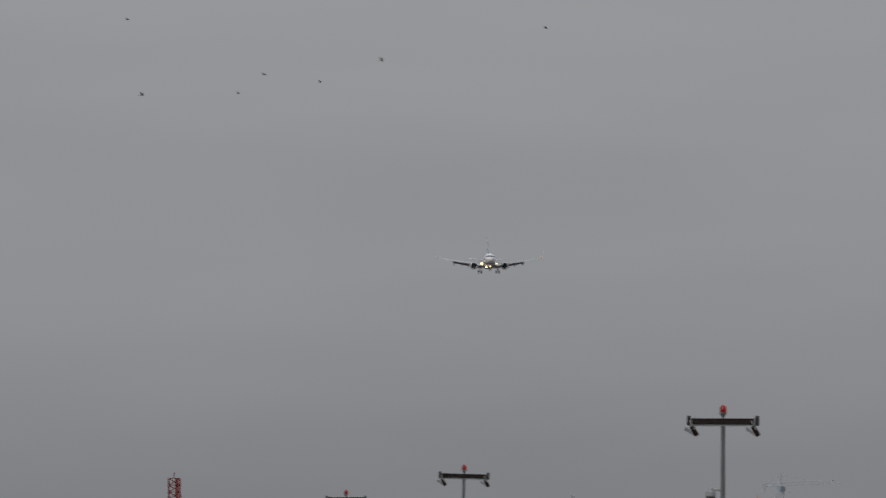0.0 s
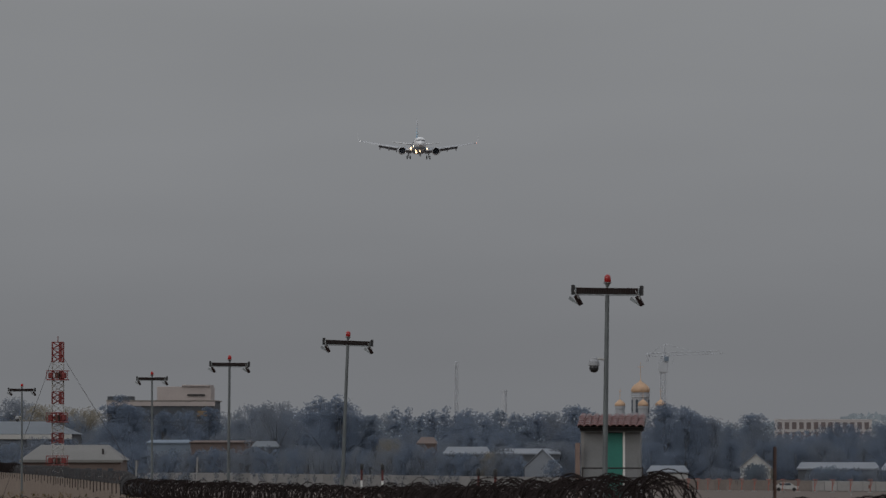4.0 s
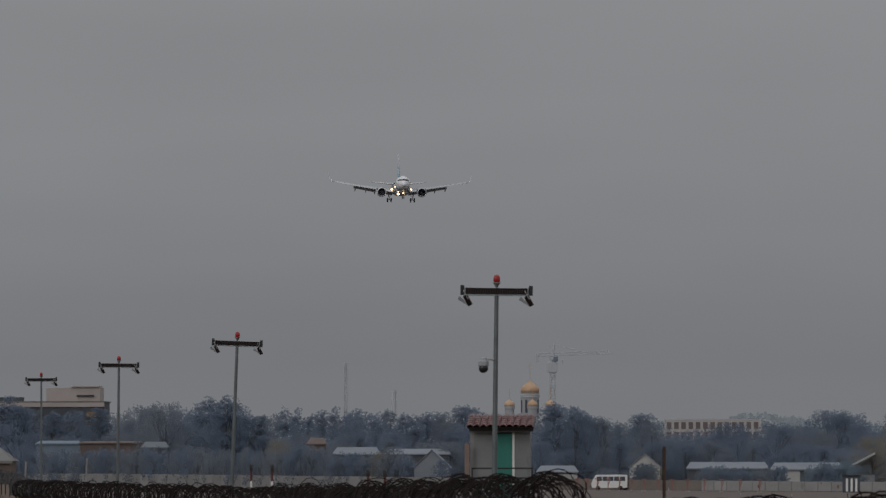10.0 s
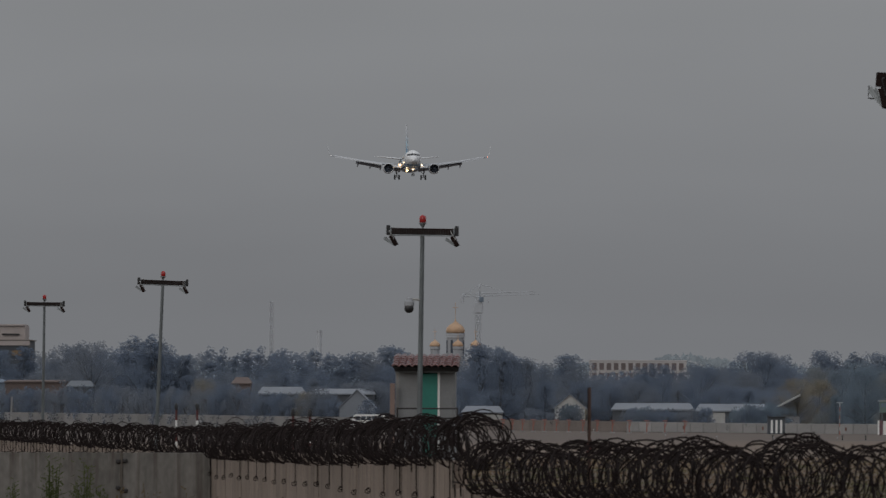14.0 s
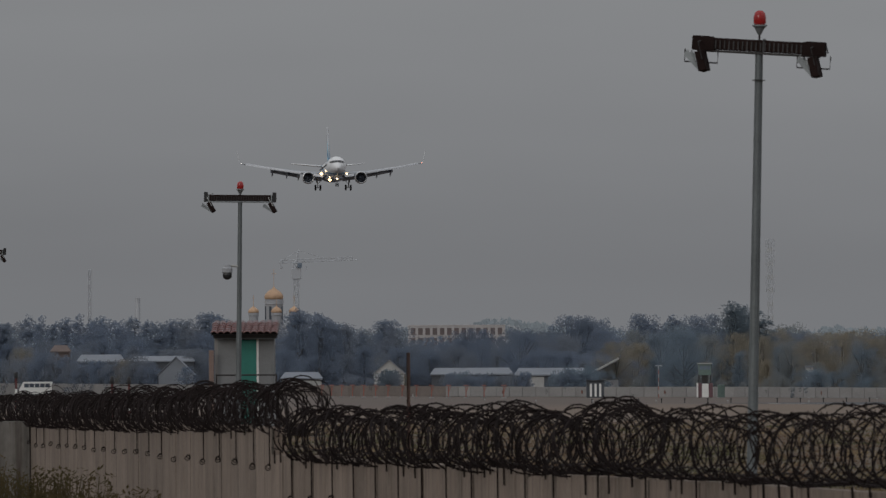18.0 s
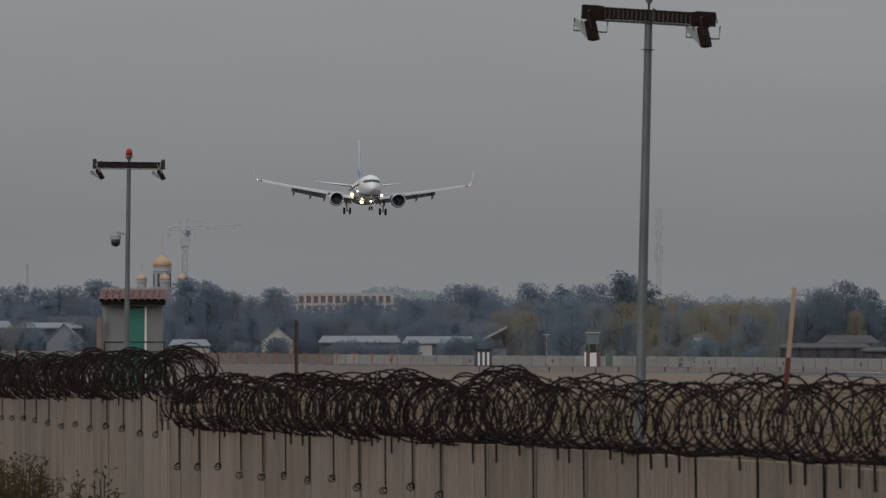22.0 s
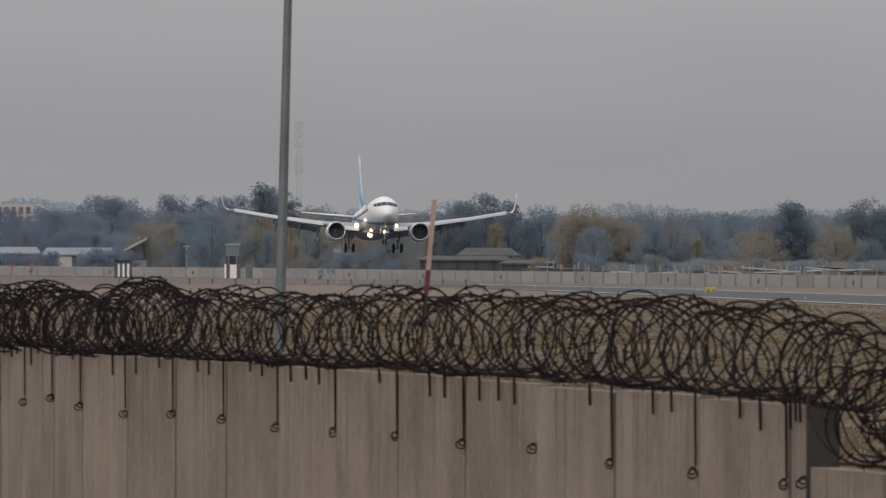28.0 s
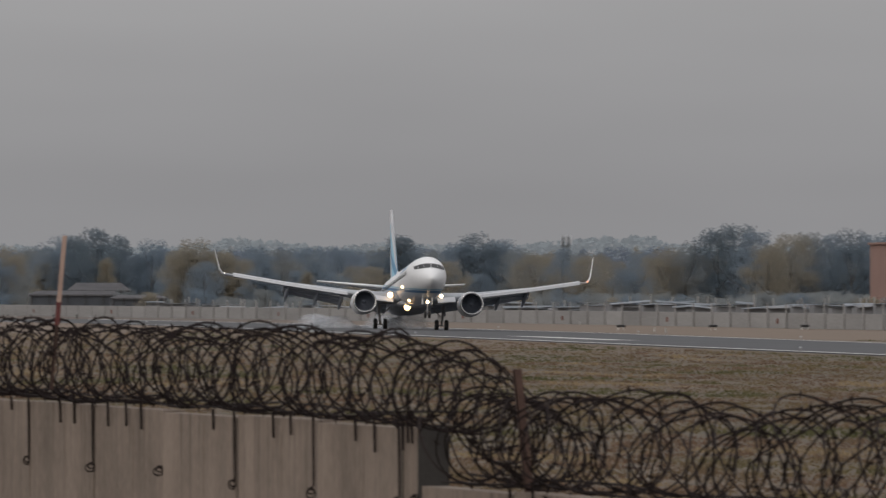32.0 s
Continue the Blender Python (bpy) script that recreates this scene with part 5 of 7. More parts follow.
def tree(u, d, v, kind="round", leaf="leaf_mid", wide=1.0, spot=None, free=False):
    """A tree at bearing u and distance d whose top is at the rise v."""
    # further east the leaves take the colours with more haze in them
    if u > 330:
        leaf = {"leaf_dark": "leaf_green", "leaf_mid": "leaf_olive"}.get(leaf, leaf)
    near = wall_d(u) + (45 if u > 760 else 6 if kind == "shrub" else 45)
    if free:
        pass
    elif d < near:
        d = near + rgt.uniform(0, 25 if kind == "shrub" else 60)
    elif kind == "shrub":
        d = near + rgt.uniform(0, 25)
    p = sight(u, d)
    h = max(1.2, EYE + v * d / 14960)
    k = rgt.randrange(len(KINDS[kind]))
    where = spot or ("beyond the airfield wall" if d < 1700 else "in the distant belt")
    t = thing("shrub" if kind == "shrub" else "tree", Matrix.Translation((p.x, p.y, -0.05)) @ Matrix.Rotation(rgt.uniform(0, 6.28), 4, "Z") @ Matrix.Diagonal((h * wide, h * wide, h, 1)),
              f"{WORDS[leaf]} {SHAPES[kind]} {where}", "shrub" if kind == "shrub" else "tree", "trees beyond the airfield")
    tr = new("branch" if kind == "shrub" else "trunk", KINDS[kind][k][1])
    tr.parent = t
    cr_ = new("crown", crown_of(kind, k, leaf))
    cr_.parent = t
    return t


# marked trees, grove by grove: bearing, distance, rise, shape, leaf and width
def grove(*trees):
    for u, d, v, kind, leaf, w in trees:
        tree(u, d, v, kind, leaf, w)


grove((-1230, 1350, 112, "poplar", "leaf_dark", 1.9), (-1214, 1350, 102, "poplar", "leaf_dark", 1.7), (-1200, 1340, 96, "round", "leaf_dark", 1.0),
      (-1150, 1345, 90, "poplar", "leaf_dark", 1.6), (-1110, 1340, 92, "round", "leaf_dark", 0.8), (-1068, 1350, 98, "poplar", "leaf_dark", 1.5),
      (-1420, 1500, 112, "round", "leaf_mid", 1.1), (-1370, 1520, 100, "round", "leaf_autumn", 1.2), (-1300, 1500, 96, "round", "leaf_autumn", 1.3),
      (-1480, 1500, 118, "round", "leaf_dark", 1.0), (-985, 1500, 100, "round", "leaf_mid", 1.2), (-950, 1520, 106, "round", "leaf_mid", 1.1),
      (-915, 1500, 96, "round", "leaf_dark", 1.0), (-872, 1450, 112, "poplar", "leaf_dark", 1.7), (-842, 1460, 114, "poplar", "leaf_dark", 1.6),
      (-858, 1440, 92, "round", "leaf_dark", 1.0), (-820, 1480, 100, "round", "leaf_dark", 0.9), (-420, 1500, 100, "conifer", "leaf_dark", 1.5))
grove((-400, 1510, 92, "conifer", "leaf_dark", 1.3), (-262, 1420, 103, "conifer", "leaf_dark", 1.5), (-245, 1430, 98, "round", "leaf_dark", 1.0),
      (-225, 1420, 95, "conifer", "leaf_dark", 1.4), (-205, 1440, 84, "conifer", "leaf_dark", 1.5), (-180, 1430, 80, "conifer", "leaf_mid", 1.5),
      (-105, 1480, 86, "conifer", "leaf_dark", 1.6), (-88, 1480, 72, "round", "leaf_mid", 1.1), (-45, 1450, 46, "round", "leaf_dark", 1.1),
      (0, 1460, 47, "round", "leaf_dark", 1.1), (28, 1450, 52, "conifer", "leaf_dark", 1.6), (62, 1440, 54, "round", "leaf_dark", 1.0),
      (22, 1900, 66, "round", "leaf_haze_blue", 0.6), (44, 1900, 71, "round", "leaf_dark", 0.6), (70, 1880, 69, "round", "leaf_dark", 0.7), (96, 1900, 58, "round", "leaf_haze_blue", 0.6),
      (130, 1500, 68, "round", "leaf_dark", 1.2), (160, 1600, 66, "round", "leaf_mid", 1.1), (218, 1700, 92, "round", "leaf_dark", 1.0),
      (240, 1700, 90, "round", "leaf_haze_blue", 1.0), (265, 1720, 86, "round", "leaf_dark", 1.0), (350, 1800, 94, "round", "leaf_haze_blue", 1.0))
grove((400, 1850, 88, "poplar", "leaf_haze_blue", 1.5), (440, 1850, 90, "round", "leaf_haze_blue", 1.0), (470, 1860, 92, "round", "leaf_haze_blue", 0.9),
      (508, 1500, 113, "conifer", "leaf_pine", 1.15), (526, 1520, 104, "conifer", "leaf_pine", 1.1), (552, 1500, 92, "poplar", "leaf_pine", 1.8),
      (380, 1330, 62, "round", "leaf_dark", 1.0), (420, 1330, 66, "round", "leaf_dark", 1.1), (300, 1320, 46, "round", "leaf_autumn", 1.1),
      (340, 1330, 44, "round", "leaf_autumn", 1.0), (460, 1340, 58, "round", "leaf_mid", 1.0), (520, 1340, 60, "round", "leaf_autumn", 1.2),
      (560, 1350, 54, "round", "leaf_autumn", 1.1), (610, 1350, 44, "round", "leaf_mid", 1.0), (655, 1330, 58, "round", "leaf_autumn", 1.1),
      (700, 1340, 62, "round", "leaf_autumn", 1.1), (745, 1330, 64, "round", "leaf_autumn", 1.0), (790, 1340, 62, "round", "leaf_mid", 0.9))
grove((838, 1290, 80, "round", "leaf_dark", 1.1), (875, 1290, 84, "round", "leaf_pine", 1.0), (905, 1280, 96, "round", "leaf_pine", 1.05),
      (945, 1290, 84, "round", "leaf_pine", 1.0), (1004, 1290, 74, "round", "leaf_dark", 1.15), (1046, 1280, 58, "round", "leaf_mid", 1.0),
      (1085, 1240, 76, "round", "leaf_autumn", 1.2), (1060, 1240, 60, "round", "leaf_autumn", 1.0), (1120, 1240, 58, "round", "leaf_autumn", 1.2),
      (1160, 1240, 44, "round", "leaf_autumn", 1.1), (1190, 1260, 66, "round", "leaf_dark", 1.1), (1235, 1260, 60, "round", "leaf_mid", 1.1),
      (1290, 1270, 64, "round", "leaf_dark", 1.0), (1340, 1280, 62, "round", "leaf_dark", 1.0), (1446, 1180, 84, "conifer", "leaf_pine", 1.7),
      (1470, 1180, 66, "round", "leaf_dark", 1.0), (1420, 1180, 58, "round", "leaf_dark", 1.0), (1400, 1150, 30, "round", "leaf_autumn", 1.4))
grove((1530, 1150, 40, "round", "leaf_autumn", 1.3), (1560, 1180, 74, "round", "leaf_dark", 1.0), (1592, 1180, 86, "round", "leaf_pine", 1.1),
      (1630, 1180, 78, "round", "leaf_dark", 1.0), (1660, 1170, 60, "round", "leaf_mid", 1.0), (1690, 1150, 52, "round", "leaf_autumn", 1.2),
      (1740, 1160, 62, "round", "leaf_dark", 1.0), (1780, 1150, 48, "round", "leaf_autumn", 1.1), (1830, 1140, 40, "round", "leaf_autumn", 1.1),
      (1880, 1140, 58, "round", "leaf_dark", 1.0), (1925, 1080, 62, "round", "leaf_autumn", 1.1), (1960, 1080, 70, "round", "leaf_mid", 1.0),
      (2020, 1080, 96, "round", "leaf_pine", 1.0), (2050, 1080, 104, "round", "leaf_pine", 1.0), (2085, 1070, 92, "round", "leaf_dark", 0.9),
      (2110, 1060, 70, "round", "leaf_autumn", 1.0), (2150, 1070, 88, "round", "leaf_autumn", 1.0), (2180, 1080, 90, "round", "leaf_mid", 0.9))
grove((2225, 1080, 86, "round", "leaf_dark", 1.0), (2260, 1070, 92, "round", "leaf_pine", 1.0), (2300, 1090, 88, "round", "leaf_dark", 1.0),
      (2350, 1100, 84, "round", "leaf_dark", 1.0), (2420, 1100, 90, "round", "leaf_mid", 1.0))
# the belt of pines and mixed trees far behind, too many to count
def leaf_mesh(name, v, leaf, label, category):
    """Loose leaf quads, four vertices each, as one mesh."""
    n = len(v) // 4
    me = bpy.data.meshes.new(name)
    me.vertices.add(n * 4)
    me.vertices.foreach_set("co", np.asarray(v, dtype=np.float32).ravel())
    me.loops.add(n * 4)
    me.loops.foreach_set("vertex_index", np.arange(n * 4, dtype=np.int32))
    me.polygons.add(n)
    me.polygons.foreach_set("loop_start", np.arange(0, n * 4, 4, dtype=np.int32))
    me.update(calc_edges=True)
    me.materials.append(M[leaf])
    return tagged(new(name, me), label, category, kind="stuff")


BELT = {"leaf_green": [], "leaf_olive": [], "leaf_dark": [], "leaf_mid": [], "leaf_haze_blue": [], "leaf_autumn": []}
rgb = np.random.RandomState(21)
for k in range(200):
    u = -1560 + k * 21 + rgt.uniform(-10, 10)
    if u > 2500:
        break
    far = max(rgt.uniform(1560, 1900), wall_d(u) + rgt.uniform(60, 150))
    if u < -1000:
        v, kinds = rgt.uniform(44, 60) if -1265 < u < -1040 else rgt.uniform(66, 90), ("round", "round", "conifer")
    elif u < -430:
        v, kinds = rgt.uniform(80, 95), ("conifer", "conifer", "round", "poplar")
    elif u < 120:
        v, kinds = rgt.uniform(36, 47) if u > -95 else rgt.uniform(58, 74), ("conifer", "round", "round")
    elif u < 660:
        v, kinds = rgt.uniform(58, 80), ("round", "round", "poplar")
    else:
        v, kinds = rgt.uniform(48, 66), ("round", "round", "poplar")
    leaf = rgt.choice(("leaf_dark", "leaf_dark", "leaf_mid", "leaf_haze_blue")) if u < 500 else rgt.choice(("leaf_dark", "leaf_mid", "leaf_haze_blue", "leaf_autumn"))
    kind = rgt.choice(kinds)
    # the belt's eastern part also takes the more hazed leaf colours
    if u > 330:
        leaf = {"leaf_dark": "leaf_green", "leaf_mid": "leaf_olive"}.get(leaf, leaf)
    src = KINDS[kind][rgt.randrange(len(KINDS[kind]))][0]
    co = np.empty(len(src.vertices) * 3, dtype=np.float32)
    src.vertices.foreach_get("co", co)
    quads = co.reshape(-1, 4, 3)[::3]
    mid = quads.mean(axis=1, keepdims=True)
    quads = mid + (quads - mid) * 1.55
    h = EYE + v * far / 14960
    wide = rgt.uniform(0.95, 1.35)
    p = sight(u, far)
    BELT[leaf].append((quads * np.array([h * wide, h * wide, h]) + np.array([p.x, p.y, -0.05])).reshape(-1, 3))
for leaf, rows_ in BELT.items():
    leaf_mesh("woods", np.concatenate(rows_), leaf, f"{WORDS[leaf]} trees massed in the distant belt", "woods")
for k in range(150):
    u = -1540 + k * 27 + rgt.uniform(-13, 13)
    if u > 2480:
        break
    d = 1370 - 0.14 * max(0, u) + rgt.uniform(0, 90)
    v = rgt.uniform(28, 56) if u < -430 else rgt.uniform(18, 44) if u < 200 else rgt.uniform(6, 44)
    tree(u, d, v, rgt.choice(("round", "round", "conifer")), rgt.choice(("leaf_dark", "leaf_mid", "leaf_dark", "leaf_autumn" if u > 200 or rgt.random() < 0.3 else "leaf_mid")), rgt.uniform(1.0, 1.5))
for k in range(105):
    u = -1540 + k * 38 + rgt.uniform(-18, 18)
    d = 1290 - 0.14 * max(0, u) + rgt.uniform(-10, 60)
    if any(a < u < b for a, b in ((-1190, -940), (-665, -435), (-305, -212), (-60, 258))):
        continue
    v = rgt.uniform(-20, 10) if u < -200 else rgt.uniform(-28, -6)
    tree(u, d, v, "shrub", rgt.choice(("leaf_dark", "leaf_mid", "leaf_mid", "leaf_autumn")), rgt.uniform(0.9, 1.5))

# thickets outside the airfield, about the hangar and the service house
for u, d, v, kind, w in ((-1490, 950, 40, "round", 1.2), (-1455, 940, 34, "shrub", 1.0), (-1420, 950, 38, "round", 1.2), (-1370, 960, 44, "round", 1.0), (-1330, 950, 42, "round", 1.1), (-1300, 950, 30, "shrub", 0.9),
                         (-1262, 1000, 62, "round", 1.0), (-1235, 990, 70, "round", 1.1), (-1215, 930, 34, "shrub", 1.0), (-1250, 920, 30, "shrub", 1.0)):
    tree(u, d, v, kind, rgt.choice(("leaf_dark", "leaf_dark", "leaf_mid")), w, "outside the airfield wall", True)
for u, v, leaf in ((-690, 34, "leaf_mid"), (-712, 38, "leaf_dark"), (-668, 30, "leaf_dark"), (-548, 33, "leaf_mid"), (-565, 24, "leaf_autumn"), (-528, 20, "leaf_mid"), (-600, 12, "leaf_dark"), (-460, 10, "leaf_dark"), (-640, 14, "leaf_dark")):
    tree(u, wall_d(u) + 7, v - 3, "round", leaf, 1.1, "before the houses", True)
# hedges before the houses
for u0, u1, v, n in ((-10, 110, -9, 12), (120, 150, -8, 3), (196, 250, -6, 6), (-118, -88, -5, 4), (-560, -515, 9, 5), (-660, -560, 16, 11), (-1180, -950, 25, 18), (-940, -700, 26, 17)):
    for k in range(n):
        u = u0 + (u1 - u0) * (k + 0.5) / n
        tree(u, wall_d(u) + 6, v + rgt.uniform(-5, 4), "shrub", rgt.choice(("leaf_dark", "leaf_mid")), rgt.uniform(0.6, 0.9), "before the houses", True)

# woods that close the belt behind, too far to count
rs_ = np.random.RandomState(9)


def far_woods(name, d, v_of, count, size, leaf, label, u0=-2300, u1=3300):
    uu = rs_.uniform(u0, u1, count)
    dd = d if d else np.array([wall_d(max(q, -1500)) + 115 for q in uu])
    top = np.array([EYE + v_of(q) * (d or wall_d(max(q, -1500)) + 115) / 14960 for q in uu])
    zz = rs_.uniform(0.0, 1.0, count) ** 0.7 * top
    pos = np.stack([uu * dd / 14960, dd + rs_.uniform(-12, 12, count), zz], 1)
    a = rs_.normal(size=(count, 3))
    a /= np.linalg.norm(a, axis=1)[:, None]
    b = np.cross(a, rs_.normal(size=(count, 3)))
    b /= np.linalg.norm(b, axis=1)[:, None]
    s = size * rs_.uniform(0.5, 1.4, count)[:, None]
    v = np.stack([pos - a * s, pos + b * s * 0.7, pos + a * s, pos - b * s * 0.6], 1).reshape(-1, 3)
    f = np.arange(count * 4).reshape(-1, 4)
    ob = part(name, (v.tolist(), f.tolist()), leaf)
    return tagged(ob, label, "woods", kind="stuff")


def bumps(u, seed, a, b):
    return a + b * (noise.noise(Vector((u * 0.006, seed, 0))) + 0.7 * noise.noise(Vector((u * 0.02, seed, 2))) + 0.5 * noise.noise(Vector((u * 0.07, seed, 5))))


far_woods("woods", 2000, lambda u: bumps(u, 1.5, 74 if u < -430 else 46 if u < 120 else 56, 12), 90000, 0.5, "leaf_haze_blue", "dense haze-blued green woods behind the tree belt")
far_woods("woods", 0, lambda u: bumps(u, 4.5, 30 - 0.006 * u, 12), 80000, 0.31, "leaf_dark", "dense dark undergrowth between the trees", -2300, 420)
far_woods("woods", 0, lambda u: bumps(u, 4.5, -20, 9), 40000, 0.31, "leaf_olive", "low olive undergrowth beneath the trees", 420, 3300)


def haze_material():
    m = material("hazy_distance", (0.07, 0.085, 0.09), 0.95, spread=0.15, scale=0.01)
    # the skyline's haze is put in as a faint blue emission
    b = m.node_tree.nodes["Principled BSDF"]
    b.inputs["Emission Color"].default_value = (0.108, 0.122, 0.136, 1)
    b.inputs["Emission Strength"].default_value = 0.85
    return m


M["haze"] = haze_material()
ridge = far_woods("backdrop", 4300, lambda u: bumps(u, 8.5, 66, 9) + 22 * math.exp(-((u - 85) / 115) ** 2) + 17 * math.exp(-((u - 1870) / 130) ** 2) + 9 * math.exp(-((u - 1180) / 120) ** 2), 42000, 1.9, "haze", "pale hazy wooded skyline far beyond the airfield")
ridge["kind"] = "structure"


# ---- buildings
def windows_on(parent, x0, x1, z0, z1, nx, nz, y, w, h, mat="winglass"):
    pane = None
    for i in range(nx):
        for j in range(nz):
            x = x0 + (i + 0.5) * (x1 - x0) / nx
            z = z0 + (j + 0.5) * (z1 - z0) / nz
            m = pose(x, y, z)
            if pane is None:
                pane = part("window", cube(-w / 2, w / 2, -0.06, 0.02, -h / 2, h / 2), mat, parent, at=m)
                sill = part("sill", cube(-w / 2 - 0.08, w / 2 + 0.08, -0.14, -0.06, -h / 2 - 0.08, -h / 2), "whitedull", pane)
            else:
                o = again(pane, m, parent)
                again(sill, Matrix(), o)


def block(name, u0, u1, d, v_top, deep, mat, label, category, roof="roofgrey", overhang=0.3, yaw=0.0):
    """A flat-roofed block with a parapet between two bearings."""
    x0, x1 = u0 * d / 14960, u1 * d / 14960
    h = EYE + v_top * d / 14960
    t = thing(name, pose((x0 + x1) / 2, d, 0, 0, 0, yaw), label, category, "buildings beyond the airfield")
    w = (x1 - x0) / 2
    part("wall", cube(-w, w, 0, deep, -0.2, h - 0.25), mat, t)
    part("roof", cube(-w - overhang, w + overhang, -overhang, deep + overhang, h - 0.25, h, 0.02), roof, t)
    return t, w, h


def gable(name, u0, u1, d, v_ridge, v_eave, deep, wall_mat, roof_mat, label, category, hip=0.0, end_on=False):
    """A pitched-roof house; end_on shows its gable."""
    x0, x1 = u0 * d / 14960, u1 * d / 14960
    w = (x1 - x0) / 2
    zr, ze = EYE + v_ridge * d / 14960, EYE + v_eave * d / 14960
    t = thing(name, pose((x0 + x1) / 2, d, 0), label, category, "buildings beyond the airfield")
    o = 0.25
    if end_on:
        bm = loft([[(-w, y, -0.2), (w, y, -0.2), (w, y, ze), (0, y, zr), (-w, y, ze)] for y in (0, deep)])
        part("wall", bm, wall_mat, t)
        for sx in (-1, 1):
            s = (zr - ze) / w
            part("roof", loft([[(0, y, zr + 0.04), (0, y, zr + 0.2), (sx * (w + o), y, ze - s * o + 0.2), (sx * (w + o), y, ze - s * o + 0.04)] for y in (-o, deep + o)]), roof_mat, t)
    else:
        part("wall", cube(-w, w, 0, deep, -0.2, ze), wall_mat, t)
        bm = bmesh.new()
        a = [bm.verts.new(p) for p in ((-w - o, -o, ze), (w + o, -o, ze), (w + o, deep + o, ze), (-w - o, deep + o, ze), (-w - o + hip, deep / 2, zr), (w + o - hip, deep / 2, zr))]
        for f in ((0, 1, 5, 4), (1, 2, 5), (2, 3, 4, 5), (3, 0, 4), (3, 2, 1, 0)):
            bm.faces.new([a[i] for i in f])
        part("roof", bm, roof_mat, t)
        part("eave_board", cube(-w - o, w + o, -o - 0.05, -o, ze - 0.22, ze + 0.02), roof_mat, t)
    return t, w, zr, ze


# long hangar and hip-roofed house by the mast
t, w, zr, ze = gable("hangar", -1760, -1318, 1000, 75, 52, 16, "walldark", "hangar_roof", "long hangar with a grey pitched sheet roof", "hangar", hip=3.0)
part("gutter_band", cube(-w - 0.3, w + 0.3, -0.4, -0.3, ze - 0.62, ze - 0.05), "whitedull", t, "white band under the eaves")
t, w, zr, ze = gable("house", -1402, -1227, 750, 33, 6, 7, "wallbrown", "roofbrown", "cream hip-roofed service house with slate roof", "house", hip=1.6)
windows_on(t, -w + 0.4, w - 0.4, 3.2, 4.4, 8, 1, 0, 0.45, 0.7)
part("chimney", cube(2.6, 2.8, 1.2, 1.4, ze + 0.2, ze + 1.0), "darksteel", t)

# the dark office block with its roof storey
t, w, h = block("office_block", -1251, -1060, 1900, 112, 18, "walldark", "dark office block with pale parapet and roof storey", "office block", "wallcream")
part("parapet", cube(-w - 0.1, w + 0.1, -0.3, -0.05, h - 1.3, h - 0.3), "penthouse", t, "pale concrete parapet")
part("stair_tower", cube(-w, -w + 5.6, 0.5, 8, h, h + 0.9), "walldark", t)
part("roof_storey", cube(-1.05, 11.1, 2, 14, h, h + 3.1, 0.05), "penthouse", t, "cream roof storey")
part("roof_storey_step", cube(4.6, 10.9, 1.6, 14, h + 3.1, h + 3.5, 0.05), "penthouse", t)
part("louvre", cube(5.8, 9.8, 1.5, 1.6, h + 1.0, h + 1.4), "darksteel", t)
windows_on(t, -w + 0.5, w - 0.5, 1.0, h - 1.6, 11, 4, 0, 1.1, 1.5)
part("sign_board", cube(8.2, 11.3, -0.4, -0.2, h - 3.6, h - 2.4), "amber_dull", t, "orange sign board")

for u0, u1, d, vt, ve, deep, wm, rm, lab in (
        (-1180, -1103, 1752, 42, 37, 6, "bluewall", "bluewall", "low pale blue building behind bushes"),
        (-1103, -993, 1738, 41, 38, 6, "wallbrown", "wallbrown", "low dark shed with a flat roof"),
        (-993, -948, 1722, 40, 30, 6, "walldark", "hangar_roof", "low shed with a pale sheet roof"),
        (-700, -668, 1640, 47, 36, 7, "wallbrown", "wallbrown", "small house with a brown roof"),
        (-653, -573, 1614, 30, 18, 7, "walldark", "roofgrey", "long low house with a pale sheet roof"),
        (-560, -448, 1588, 27, 18, 8, "walldark", "roofgrey", "long low house with a grey sheet roof"),
        (-292, -222, 1515, -3, -14, 6, "whitedull", "roofgrey", "low shed with a whitish sheet roof"),
        (-27, 116, 1440, 3, -8, 6, "walldark", "roofgrey", "long bungalow with a pale grey roof"),
        (122, 250, 1418, 2, -10, 6, "walldark", "roofgrey", "low dark house with a light metal roof")):
    t, w, zr, ze = gable("house", u0, u1, max(d, wall_d(u0) + 14), vt, ve, deep, wm, rm, lab, "house", hip=0.8)
part("garage_door", cube(-4.0, -1.3, -0.06, 0.0, 0.0, ze - 0.35, 0.02), "whitedull", t, "pale garage door")
t, w, zr, ze = gable("house", -510, -448, 1572, 24, -6, 9, "roofgrey", "roofgrey", "gabled house with a steep grey roof", "house", end_on=True)
t, w, zr, ze = gable("house", -129, -75, 1500, 17, -6, 8, "whitedull", "roofgrey", "white gabled house with dark upper windows", "house", end_on=True)
windows_on(t, -1.6, 1.6, 3.6, 4.4, 4, 1, 0, 0.5, 0.8)
t, w, h = block("shed", 637, 649, 1296, 3, 3, "whitedull", "small white shed glimpsed between the trees", "shed", "roofgrey", 0.1)
part("door", cube(-0.2, 0.25, -0.03, 0.0, 0, 2.0), "walldark", t)
for u, v in ((634, -4), (644, -19), (651, -2), (656, -6)):
    tree(u, wall_d(u) + 8, v, "shrub", "leaf_green", 1.0, "before the white shed", True)
